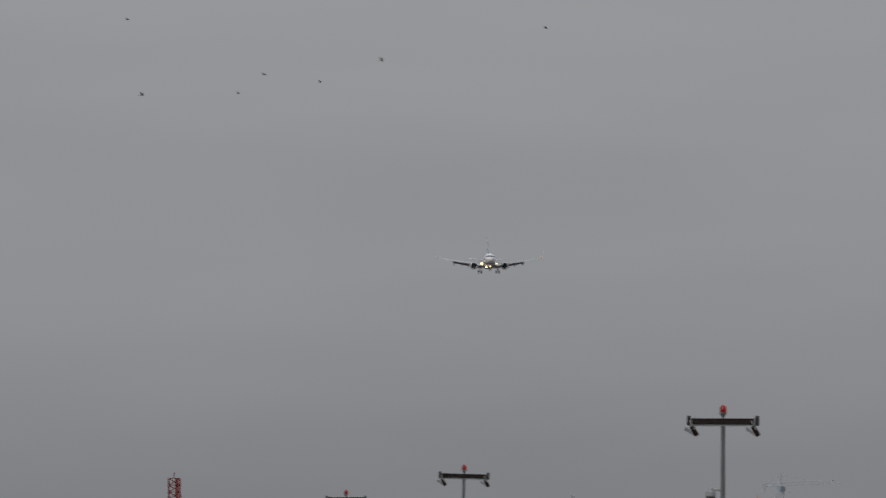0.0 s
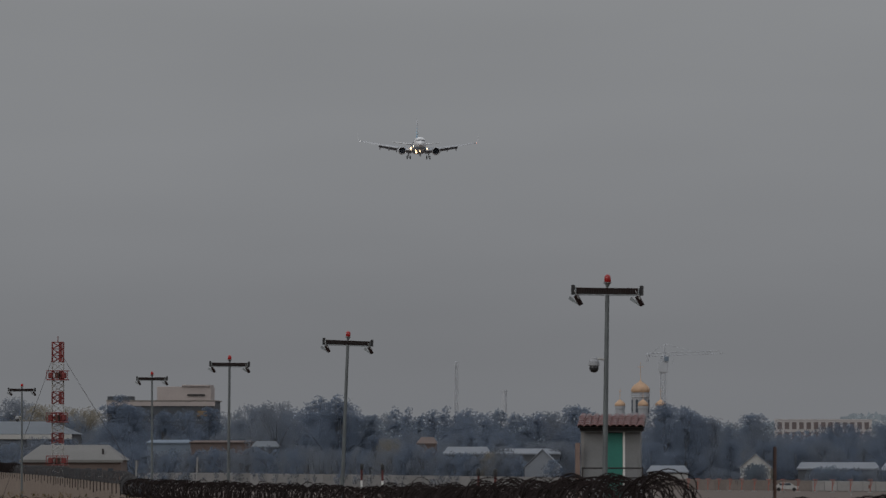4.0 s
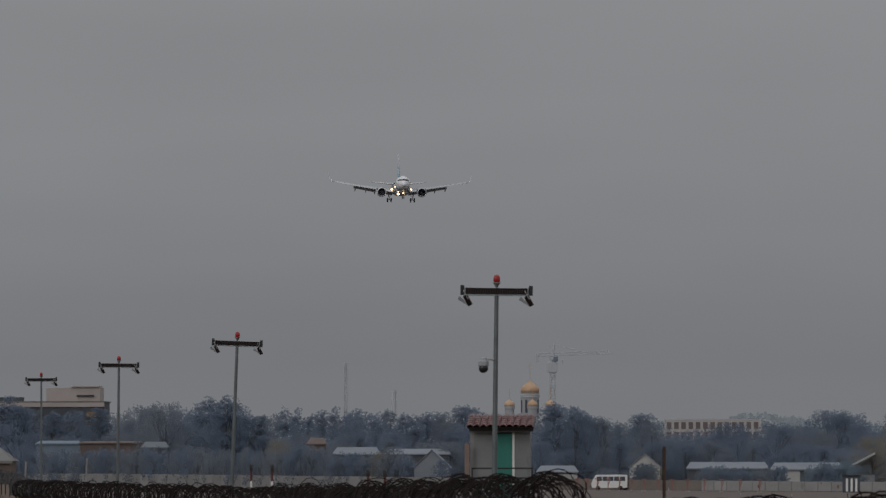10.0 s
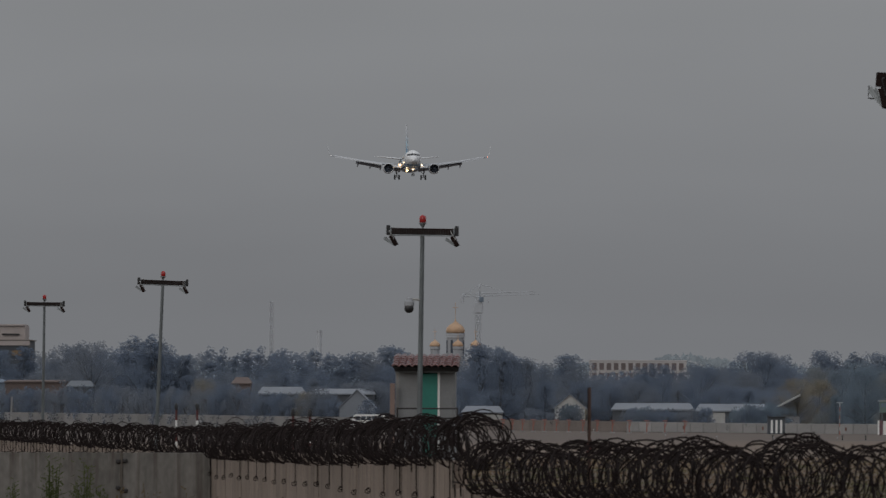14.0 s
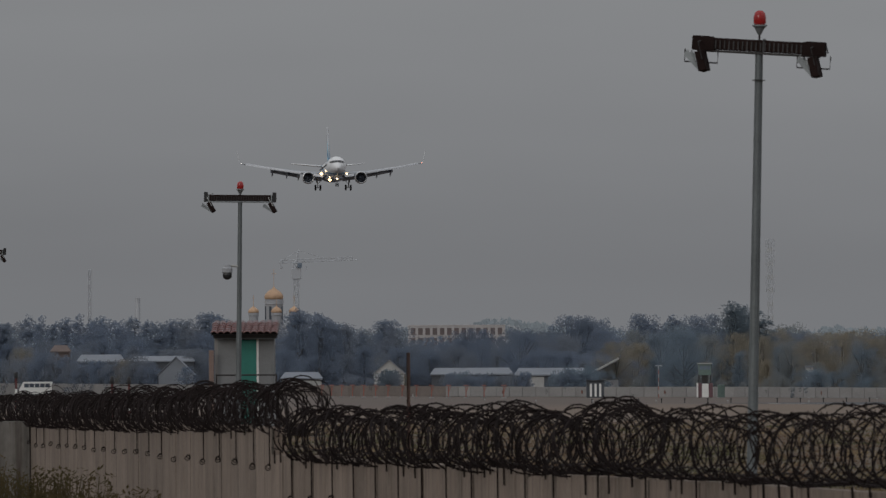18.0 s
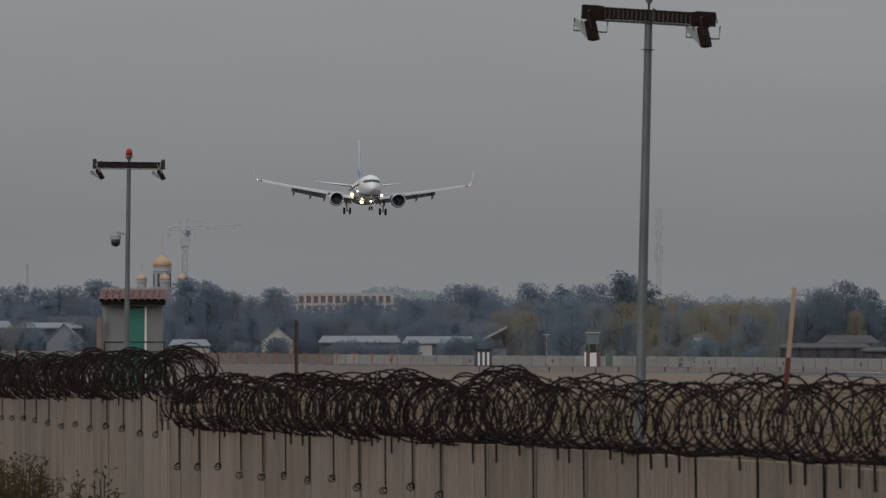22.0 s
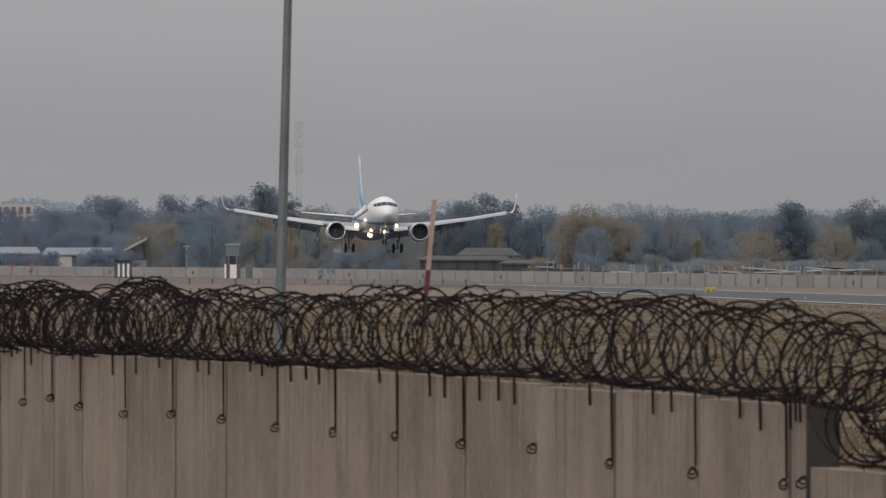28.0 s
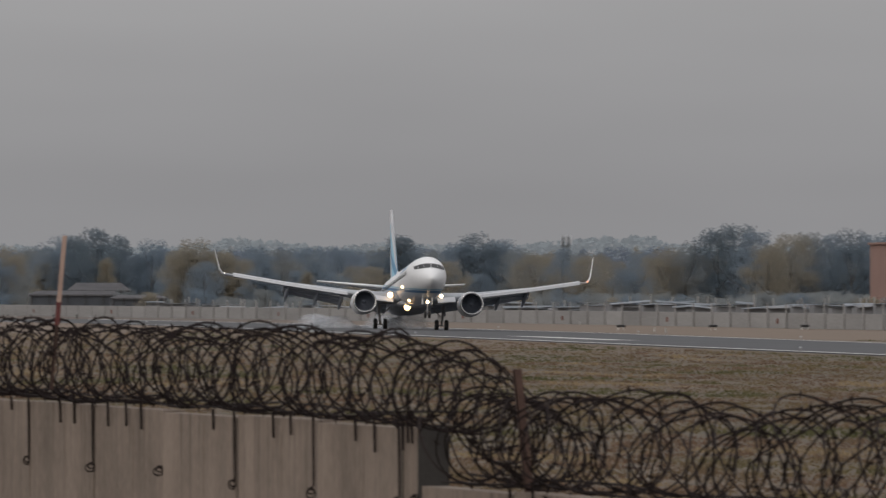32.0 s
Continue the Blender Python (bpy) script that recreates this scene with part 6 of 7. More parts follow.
for u, v in ((-108, -1), (-100, 0), (-94, -6), (4, -9), (18, -6), (31, -4), (46, -8), (74, -14), (100, -12), (196, -4), (210, 2), (226, 5), (243, 3), (258, 4), (276, -4)):
    tree(u, wall_d(u) + 7, v, "shrub", "leaf_pine" if u < 0 else "leaf_green" if v > -6 else "leaf_mid", 1.0, "before the low houses", True)
p = sight(284, 1420)
t = thing("shed", Matrix.Translation(p), "low shed with a steep white lean-to roof edge", "shed", "buildings beyond the airfield")
part("wall", loft([[(-2.1, y, -0.1), (1.9, y, -0.1), (1.9, y, EYE - 1.9), (-2.1, y, EYE - 1.9)] for y in (0.2, 5)]), "yardwall", t)
part("roof", loft([[(-2.3, y, EYE - 0.4), (2.0, y, EYE + 1.85), (2.0, y, EYE + 1.55), (-2.3, y, EYE - 0.68)] for y in (-0.2, 5.2)]), "whitedull", t)
# pale frame building on the skyline
t, w, h = block("apartment_block", -68, 104, 2150, 79, 14, "framewhite", "long pale apartment block with large dark windows", "apartment block", "framewhite", 0.1)
windows_on(t, -w + 0.4, w - 0.4, h - 5.4, h - 0.4, 13, 2, 0, 1.15, 1.75, "redglass")
t, w, h = block("apartment_block", 140, 190, 2500, 62, 12, "wallcream", "low cream building half hidden by trees", "apartment block", "wallcream", 0.1)
# terracotta building at the eastern end
t, w, h = block("apartment_block", 2329, 2531, 930, 76, 14, "orangewall", "terracotta-coloured building with grey window bands", "apartment block", "orangewall", 0.25)
windows_on(t, -w + 0.35, w - 0.6, 3.07, 9.22, 4, 3, 0, 1.5, 1.1)
# the glazing's sky reflection is a flat matte grey-blue
part("corner_bay", cube(-w + 0.04, -w + 0.3, -0.12, 0.1, 1.2, h - 0.6, 0.02), "bluewall", t, "glazed corner bay, sky reflection painted grey-blue")
part("roof_aerial", bar((-w + 1.0, 3, h), (-w + 1.0, 3, h + 1.6), 0.04), "darksteel", t)

# ramshackle yard roofs along the far wall
rgy = random.Random(31)
for u0, u1, d, v0, v1, roof, lab in ((860, 963, 1245, 3, -10, "oldroof", "weathered barn with a low grey roof"), (790, 950, 1228, -11, -18, "oldroof", "long low open shed with a grey sheet roof"), (935, 1030, 1214, -19, -24, "oldroof", "low yard shed with a dull sheet roof")):
    # the dark wall colour stands for the shade beneath the open roofs
    t, w, zr, ze = gable("shed", u0, u1, d, v0, v1, 5, "walldark", roof, lab, "shed", hip=1.2)
    for q in range(6):
        part("post", cube(-w + q * 2 * w / 5 - 0.07, -w + q * 2 * w / 5 + 0.07, -0.5, -0.36, 0, ze), "darksteel", t)
for k in range(60):
    u = 1010 + k * 23
    d = wall_d(u) + 36
    x, z = u * d / 14960, EYE + (-31 - rgy.uniform(0, 13)) * d / 14960
    w = rgy.uniform(1.0, 3.2)
    t = thing("shed", pose(x, d, 0, 0, 0, rgy.uniform(-10, 10)), rgy.choice(("low dark lean-to with a pale roof edge", "low yard shed with grey roofing")), "shed", "yard sheds")
    part("roof", cube(-w, w, -1.3, 1.3, -0.06, 0.0, 0.01), rgy.choice(("roofgrey", "hangar_roof", "yardwall", "hangar_roof")), t, at=pose(0, 0, z, rgy.uniform(-3, 5), rgy.uniform(-6, 6), 0))
    part("wall", cube(-w + 0.1, w - 0.1, -0.6, 1.0, 0, z - 0.22), "yardwall", t)
    part("post", cube(w - 0.15, w, -1.8, -1.65, 0, z + rgy.uniform(0.5, 1.1)), "conc_far", t)


# ---- towers and masts
def lattice(t, z0, z1, w0, w1, step, thick, mats, name="mast_section"):
    """A square lattice mast in sections of alternating paint."""
    n = max(1, round((z1 - z0) / step))
    frames = {q: bmesh.new() for q in mats}
    for k in range(n):
        a, b = z0 + (z1 - z0) * k / n, z0 + (z1 - z0) * (k + 1) / n
        wa, wb = w0 + (w1 - w0) * k / n, w0 + (w1 - w0) * (k + 1) / n
        bm = frames[mats[k % len(mats)]]
        ca = [(-wa, -wa, a), (wa, -wa, a), (wa, wa, a), (-wa, wa, a)]
        cb = [(-wb, -wb, b), (wb, -wb, b), (wb, wb, b), (-wb, wb, b)]
        for i in range(4):
            j = (i + 1) % 4
            rod(bm, ca[i], cb[i], thick * 1.3, None, 5, False)
            rod(bm, ca[i], cb[j], thick, None, 4, False)
            rod(bm, ca[j], cb[i], thick, None, 4, False)
            rod(bm, cb[i], cb[j], thick, None, 4, False)
    for q, bm in frames.items():
        tagged(part(name, bm, q, t), kind="stuff")


p = sight(-1339, 700)
t = thing("lattice_mast", Matrix.Translation(p), "red and white lattice mast with platforms and guy wires", "mast")
ztop = EYE + 215 * 700 / 14960
for v0, v1, paint in ((-98, 0, "whitedull"), (0, 10, "towerred"), (10, 35, "whitedull"), (35, 54, "towerred"), (54, 72, "whitedull"), (72, 90, "towerred"), (90, 105, "whitedull"), (105, 127, "towerred"), (127, 148, "whitedull"), (148, 164, "towerred"), (164, 179, "whitedull"), (179, 215, "towerred")):
    z0, z1 = max(0, EYE + v0 * 700 / 14960), EYE + v1 * 700 / 14960
    lattice(t, z0, z1, 0.46, 0.46, 0.5, 0.026 if paint == "towerred" else 0.018, (paint,))
    if paint == "towerred" and v1 - v0 > 12:
        part("ladder_panel", cube(0.1, 0.38, -0.44, -0.38, z0, z1), "towerred", t)
for vc in (156, 81, 5):
    z = EYE + vc * 700 / 14960
    for sx in (-0.55, 0.0, 0.55):
        part("drum_lamp", turned([(0.15, z - 0.26), (0.22, z - 0.22), (0.22, z + 0.2), (0.15, z + 0.25)], 12), "towerred" if sx else "rust", t, at=pose(sx, -0.45, 0))
    part("platform", cube(-0.88, 0.88, -0.88, 0.88, z - 0.4, z - 0.32), "towerred", t)
    part("railing", tube_mesh([([(-0.88, -0.88, z + 0.38), (0.88, -0.88, z + 0.38), (0.88, 0.88, z + 0.38), (-0.88, 0.88, z + 0.38)], True)] + [([(x, -0.88, z - 0.3), (x, -0.88, z + 0.38)], False) for x in (-0.88, 0, 0.88)], 0.03), "towerred", t)
part("antenna", bar((0, 0, ztop), (0, 0, ztop + 0.5), 0.04), "towerred", t)
for sx, q in ((-1, 5.0), (1, 8.0)):
    part("guy_wire", bar((sx * 0.4, 0, ztop - 1.2), (sx * q, 1.5, 1.0), 0.018, 0.018, 4), "darksteel", t)
p = sight(573.5, 2400)
t = thing("lattice_mast", Matrix.Translation(p), "tall grey telecom lattice mast behind the trees", "mast")
ztop = EYE + 228 * 2400 / 14960
lattice(t, 0, ztop, 0.85, 0.55, 1.3, 0.045, ("cranegrey", "cranegrey", "whitedull"))
for q in (0.97, 0.9, 0.84, 0.72, 0.66):
    for sx in (-1, 1):
        part("antenna_panel", cube(sx * 1.15 - 0.16, sx * 1.15 + 0.16, -0.2, 0.1, ztop * q - 1.0, ztop * q + 1.0, 0.03), "cranegrey", t)
p = sight(1744.5, 1550)
t = thing("lattice_mast", Matrix.Translation(p), "squat grey lattice mast with antenna panels", "mast")
ztop = EYE + 84 * 1550 / 14960
lattice(t, 0, ztop, 0.75, 0.6, 1.2, 0.045, ("polegrey",))
part("platform", cube(-1.0, 1.0, -0.9, 0.9, ztop - 1.5, ztop - 1.42), "polegrey", t)
for sx in (-0.9, 0.0, 0.9):
    part("antenna_panel", cube(sx - 0.14, sx + 0.14, -0.95, -0.75, ztop - 1.4, ztop + 0.5, 0.03), "cranegrey", t)
p = sight(-631, 4000)
t = thing("lattice_mast", Matrix.Translation(p), "thin distant radio mast in haze", "mast")
lattice(t, 0, EYE + 180 * 4000 / 14960, 1.0, 0.6, 4.0, 0.16, ("cranegrey",))
p = sight(-546, 4000)
t = thing("chimney", Matrix.Translation(p), "distant grey industrial chimney in haze", "chimney")
part("shaft", turned([(1.4, 0), (1.1, EYE + 129 * 4000 / 14960)], 16), "cranegrey", t)
part("rim", turned([(1.2, EYE + 126 * 4000 / 14960), (1.25, EYE + 130 * 4000 / 14960)], 16), "cranegrey", t)

# church with gilded onion domes
D = 3800
p = sight(-305, D)
t = thing("church", Matrix.Translation(p), "white church with gilded onion domes and crosses", "church")
U = D / 14960


def onion(parent, x, y, r, z, cross):
    prof = [(0.93, 0), (1.0, 0.12), (1.02, 0.3), (0.92, 0.55), (0.7, 0.8), (0.42, 1.0), (0.2, 1.15), (0.07, 1.3), (0.03, 1.45)]
    smooth(part("dome", turned([(r * a, z + r * b) for a, b in prof], 24), "gold", parent, "gilded onion dome", at=pose(x, y, 0)))
    zc_ = z + r * 1.45
    part("cross", tube_mesh([([(x, y, zc_), (x, y, zc_ + cross)], False), ([(x - cross * 0.16, y, zc_ + cross * 0.72), (x + cross * 0.16, y, zc_ + cross * 0.72)], False)], 0.1, 5), "gold", parent)


zb = EYE + 126 * U
part("drum", turned([(4.0, 0), (4.0, zb - 2.2), (4.35, zb - 2.0), (4.35, zb - 0.9), (4.15, zb - 0.7), (4.25, zb)], 24), "churchwhite", t)
part("cornice", turned([(4.4, zb - 2.1), (4.4, zb - 1.5)], 24), "cranegrey", t)
for k in range(8):
    a = 2 * math.pi * (k + 0.5) / 8
    part("drum_window", cube(-0.55, 0.55, -0.15, 0.1, zb - 9, zb - 3.2), "winglass", t, at=Matrix.Rotation(a, 4, "Z") @ Matrix.Translation((0, -4.0, 0)))
onion(t, 0, 0, 4.2, zb, 7.5)
for u_, y_ in ((-36, -3), (5, -7), (36, -3)):
    zs = EYE + 102 * U
    part("turret", turned([(2.1, 0), (2.1, zs - 1.4), (2.4, zs - 1.2), (2.4, zs)], 16), "churchwhite", t, at=pose(u_ * U, y_, 0))
    onion(t, u_ * U, y_, 2.35, zs, 4.5)
part("nave", cube(-11, 11, -8, 8, 0, zb - 12, 0.1), "churchwhite", t)

# tower crane
D = 3900
p = sight(-265, D)
U = D / 14960
t = thing("tower_crane", Matrix.Translation(p), "tower crane paled by haze, with a long horizontal jib", "crane")
zj = EYE + 190 * U
lattice(t, 0, zj, 1.2, 1.2, 4.0, 0.2, ("cranegrey",))
part("slewing_unit", cube(-2.2, 2.2, -1.6, 1.6, zj - 7.5, zj - 2.5, 0.2), "cranegrey", t)
part("cab", cube(0.6, 2.6, -2.4, -0.6, zj - 2.3, zj - 0.1, 0.1), "bluewall", t)
bm = bmesh.new()
for a, b in (((-29 * U, 0, zj), (108 * U, 0, zj + 1.4)), ((-29 * U, 0, zj + 1.3), (100 * U, 0, zj + 2.6))):
    rod(bm, a, b, 0.2, 0.14, 5)
for k in range(24):
    x = (-24 + k * 5.3) * U
    zz = zj + 1.4 * (x + 29 * U) / (137 * U)
    rod(bm, (x, 0, zz), (x + 0.7, 0, zz + 1.3), 0.09, None, 4, False)
part("jib", bm, "cranegrey", t)
part("counterweight", cube(-30 * U, -25 * U, -0.8, 0.8, zj - 2.6, zj + 1.0, 0.1), "cranegrey", t)
part("mast_head", bar((0, 0, zj), (1.0, 0, EYE + 213 * U), 0.7, 0.35, 6), "cranegrey", t)
part("tie_bar", tube_mesh([([(1, 0, EYE + 212 * U), (55 * U, 0, zj + 1.9)], False), ([(1, 0, EYE + 212 * U), (-26 * U, 0, zj + 1)], False)], 0.09), "cranegrey", t)
part("hook_block", cube(17 * U, 18.5 * U, -0.4, 0.4, zj - 3.4, zj - 1.4), "cranegrey", t)

# ---- airfield furniture
# localiser array: red posts with pale heads
post = None
for k, u in enumerate((101, 66, 34, 3, -27, -54, -79, -104, -126, -147, -167, -186, -204, -221)):
    d = 1332 + 8 * k
    x = u * d / 14960
    if post is None:
        post = thing("antenna_post", pose(x, d, 0), "orange antenna post with a crossbar and white foot", "antenna", "localiser antennas")
        part("mast", cube(-0.075, 0.075, -0.075, 0.075, 0.1, 2.1, 0.02), "orange", post)
        part("crossbar", cube(-0.38, 0.38, -0.45, 0.45, 2.0, 2.12, 0.03), "orange", post)
        part("brace", bar((0.1, 0, 1.1), (0.36, 0, 2.0), 0.05), "orange", post)
        part("foot", cube(-0.4, 0.4, -0.4, 0.4, 0, 0.22, 0.02), "conc_far", post, "pale concrete foot")
    else:
        copy_thing(post, pose(x, d, 0))
d = 1300
t = thing("equipment_cabin", pose(263 * d / 14960, d, 0), "small cabin with black and white stripes", "cabin")
part("body", cube(-1.35, 1.35, 0, 2, 0.15, 2.7, 0.03), "walldark", t)
part("roof", cube(-1.5, 1.5, -0.2, 2.2, 2.7, 2.82, 0.02), "darksteel", t)
for k in range(3):
    part("stripe", cube(-0.85 + k * 0.72, -0.52 + k * 0.72, -0.012, 0, 0.3, 2.3), "white", t, "white painted stripe")
t = thing("watch_booth", pose(457 * d / 14960, d, 0), "green raised watch booth over a white notice panel", "watch booth")
for x in (-0.9, 0.9):
    for y in (0, 1.4):
        part("leg", cube(x - 0.07, x + 0.07, y - 0.07, y + 0.07, 0, 3.6), "darksteel", t)
part("cabin", cube(-0.95, 0.95, -0.1, 1.5, 3.5, 5.2, 0.03), "boothgreen", t)
# matte pale blue panes: the reflection is only their colour
for x0, x1 in ((-0.8, -0.3), (-0.22, 0.28), (0.36, 0.8)):
    part("cabin_window", cube(x0, x1, -0.13, -0.09, 4.35, 4.95), "bluewall", t, "pane with its reflection painted pale blue")
part("neck", cube(-0.45, 0.45, 0.0, 0.9, 2.3, 3.5), "darksteel", t)
part("cabin_roof", cube(-1.15, 1.15, -0.3, 1.7, 5.2, 5.35, 0.03), "whitedull", t)
part("notice_panel", cube(-0.45, 0.55, -0.2, -0.13, 0.1, 2.2, 0.02), "white", t, "white notice panel")
part("side_panel", cube(-1.02, -0.5, -0.15, -0.1, 0.1, 2.3, 0.02), "maroon", t, "maroon board")
part("edge_board", cube(-1.3, -1.04, -0.15, -0.1, 0.1, 2.3, 0.02), "white", t, "white edge board")
part("side_panel", cube(0.6, 1.2, -0.15, -0.1, 0.1, 2.3, 0.02), "maroon", t, "maroon board")
t = thing("equipment_cabinet", pose(488 * d / 14960, d + 6, 0), "grey-green metal equipment cabinet before the far wall", "cabinet")
part("body", cube(-0.55, 0.55, 0, 0.8, 0.1, 2.0, 0.03), "boothgreen", t)
part("door", cube(-0.02, 0.5, -0.02, 0.0, 0.2, 1.9, 0.01), "boothgreen", t)
part("plinth", cube(-0.6, 0.6, -0.05, 0.85, 0, 0.1), "conc_far", t)
p = sight(375, 1320)
t = thing("wind_pole", Matrix.Translation(p), "banded measuring pole with a small crossarm", "pole")
for k in range(8):
    part("band", cube(-0.055, 0.055, -0.055, 0.055, k * 0.62, k * 0.62 + 0.6, 0.01), "whitedull" if k % 2 else "orange", t)
part("crossarm", cube(-0.55, 0.55, -0.05, 0.05, 4.96, 5.06), "whitedull", t)
# runway sign and approach-path light units
p = sight(1305, 835)
t = thing("runway_sign", Matrix.Translation(p), "small yellow taxiway sign with dark marks", "sign")
part("board", cube(-0.52, 0.52, -0.04, 0.04, 0.12, 0.88, 0.02), "amber", t)


def letter(body, size):
    """A flat raised letter in the built-in font, standing up and facing south."""
    cu = bpy.data.curves.new("letter", "FONT")
    cu.body, cu.size, cu.extrude = body, size, 0.004
    o = new("letter", cu)
    me = bpy.data.meshes.new_from_object(o.evaluated_get(bpy.context.evaluated_depsgraph_get()))
    bpy.data.objects.remove(o)
    bm = bmesh.new()
    bm.from_mesh(me)
    return bm


part("letter", letter("A", 0.66), "black", t, "black letter on the yellow board", at=pose(-0.42, -0.046, 0.27, 90, 0, 0))
arrow = bmesh.new()
box(arrow, -0.03, 0.03, -0.048, -0.041, -0.2, 0.16)
box(arrow, -0.15, 0.03, -0.048, -0.041, 0.1, 0.17)
box(arrow, -0.03, 0.15, -0.048, -0.041, 0.1, 0.17)
part("arrow", arrow, "black", t, "black arrow on the yellow board", at=pose(0.26, 0, 0.5, 0, 40, 0))
for x in (-0.3, 0.3):
    part("leg", cube(x - 0.02, x + 0.02, -0.02, 0.02, 0, 0.13), "darksteel", t)
unit = None
for k in range(4):
    p = sight(1844 + k * 166, 845)
    p.z = float(rise(p.x - 162.5 - SLANT * p.y, p.y))
    if unit is None:
        unit = thing("light_unit", Matrix.Translation(p), "dark approach light unit on short legs beside the runway", "light unit", "approach light units")
        part("housing", cube(-0.42, 0.42, -0.5, 0.5, 0.3, 0.55, 0.05), "black", unit)
        for x in (-0.28, 0.28):
            part("leg", bar((x, 0, 0), (x, 0, 0.32), 0.035, 0.035, 6), "white", unit)
    else:
        copy_thing(unit, Matrix.Translation(p))
light = None
for k in range(16):
    y = 300 + k * 60
    for off in (-24.5, 21.5):
        x = 162.5 + SLANT * y + off
        if light is None:
            light = thing("edge_light", pose(x, y, float(rise(off, y))), "small white runway edge light on a stem", "runway light", "runway edge lights")
            part("stem", bar((0, 0, 0), (0, 0, 0.28), 0.03, 0.025, 8), "conc_far", light)
            part("lens", turned([(0.05, 0.28), (0.06, 0.32), (0.04, 0.38), (0.01, 0.39)], 10), "glass", light)
        else:
            copy_thing(light, pose(x, y, float(rise(off, y))))
peg = None
for k in range(16):
    off = -23 + 3.0 * k
    x, y = 162.5 + SLANT * 1093 + off, 1093 + 0.11 * off
    if peg is None:
        peg = thing("threshold_lamp", pose(x, y, float(rise(off, y))), "dark stub of a lamp at the runway threshold", "runway light", "threshold lamps")
        part("stem", bar((0, 0, 0), (0, 0, 0.42), 0.07, 0.06, 8), "black", peg)
        part("hood", turned([(0.06, 0.4), (0.11, 0.44), (0.11, 0.58), (0.04, 0.62)], 10), "black", peg)
    else:
        copy_thing(peg, pose(x, y, float(rise(off, y))))
for k, (u, v) in enumerate(((1905, -84), (1925, -86), (1770, -72), (-60, -47))):
    d = 4.6 * 14960 / -v * 0.98
    p = sight(u, d)
    t = thing("marker_post", Matrix.Translation(p), "short white marker post in the grass", "marker")
    part("post", bar((0, 0, 0), (0, 0, 0.5), 0.06, 0.055, 8), "whitedull", t)
    part("foot", turned([(0.2, 0), (0.2, 0.05)], 8), "conc_far", t)
# approach lamp stakes behind the corner of the wall, red and white banded
for u, d, v in ((-799, 160, 0), (-762, 158, 0), (-592, 130, -8), (-562, 128, -9)):
    p = sight(u, d)
    top = EYE + v * d / 14960
    t = thing("lamp_stake", Matrix.Translation((p.x, p.y, 0)), "banded pale stake with a small dark lamp", "lamp stake", "banded lamp stakes")
    for k in range(6):
        part("band", bar((0, 0, top - 0.12 - 0.2 * (k + 1)), (0, 0, top - 0.12 - 0.2 * k), 0.02, 0.02, 8), "white" if k % 2 else "redpaint", t)
    part("stem", bar((0, 0, 0), (0, 0, top - 1.3), 0.025, 0.025, 8), "conc_far", t)
    part("lamp", turned([(0.03, top - 0.12), (0.036, top - 0.08), (0.028, top - 0.02), (0.01, top)], 10), "black", t)


# a floodlit post before the grey wall
p = sight(-1463, 148)
top = EYE + 101 * 148 / 14960
t = thing("floodlight_post", Matrix.Translation((p.x, p.y, 1.4)), "pale concrete post with four small floodlights", "lamp post")
part("pole", bar((0, 0, 0), (0.0, 0, top - 1.4), 0.036, 0.03, 10), "conc_far", t)
for q in (-0.15, -0.05, 0.05, 0.15):
    part("floodlight", cube(q - 0.04, q + 0.04, -0.08, 0.05, top - 1.5, top - 1.36, 0.01), "galv" if abs(q) < 0.1 else "darksteel", t)
part("crossarm", cube(-0.2, 0.2, -0.02, 0.02, top - 1.54, top - 1.5), "darksteel", t)
part("collar", turned([(0.065, top - 2.05), (0.065, top - 1.98)], 10), "darksteel", t)

# ---- weeds on the near side and tufts on the airfield
def weeds(name, x, y, z, n, h, spread, label, seed, leaf="weed", low=0.55):
    rg = random.Random(seed)
    t = thing(name, pose(x, y, z), label, "weeds", "weeds by the wall")
    stems, verts, faces = [], [], []
    for k in range(n):
        a, r = rg.uniform(0, 6.28), spread * math.sqrt(rg.random())
        bx, by = r * math.cos(a), r * math.sin(a)
        hh = h * rg.uniform(low, 1.05)
        lx, ly = rg.uniform(-0.15, 0.15) * hh * min(1, spread * 5), rg.uniform(-0.15, 0.15) * hh
        stems.append(([(bx, by, -0.1), (bx + lx * 0.4, by + ly * 0.4, hh * 0.5), (bx + lx, by + ly, hh)], False))
        for q in range(rg.randint(26, 44)):
            f = rg.uniform(0.3, 1.05)
            px, py, pz = bx + lx * f + rg.gauss(0, 0.045), by + ly * f + rg.gauss(0, 0.045), hh * f
            s = rg.uniform(0.02, 0.055)
            i = len(verts)
            dx, dy, dz = rg.gauss(0, s), rg.gauss(0, s), rg.uniform(0.3, 1) * s * 1.6
            verts += [(px, py, pz), (px + dx + s * 0.35, py + dy, pz + dz * 0.5), (px + dx * 1.6, py + dy * 1.6, pz + dz), (px + dx - s * 0.35, py + dy, pz + dz * 0.5)]
            faces.append((i, i + 1, i + 2, i + 3))
    tagged(part("stem", tube_mesh(stems, 0.006), leaf, t), kind="stuff")
    tagged(part("foliage", (verts, faces), leaf, t), kind="stuff")
    return t


weeds("weed_clump", -5.6, 110, 1.45, 340, 1.74, 1.15, "tall brown-green weeds growing by the wall", 1)
weeds("weed_clump", -4.5, 108, 1.45, 210, 1.5, 0.9, "dry brown weeds growing by the wall", 2)
weeds("weed_clump", -7.6, 118, 1.45, 160, 1.45, 1.2, "tall dry weeds beside the wall", 3)
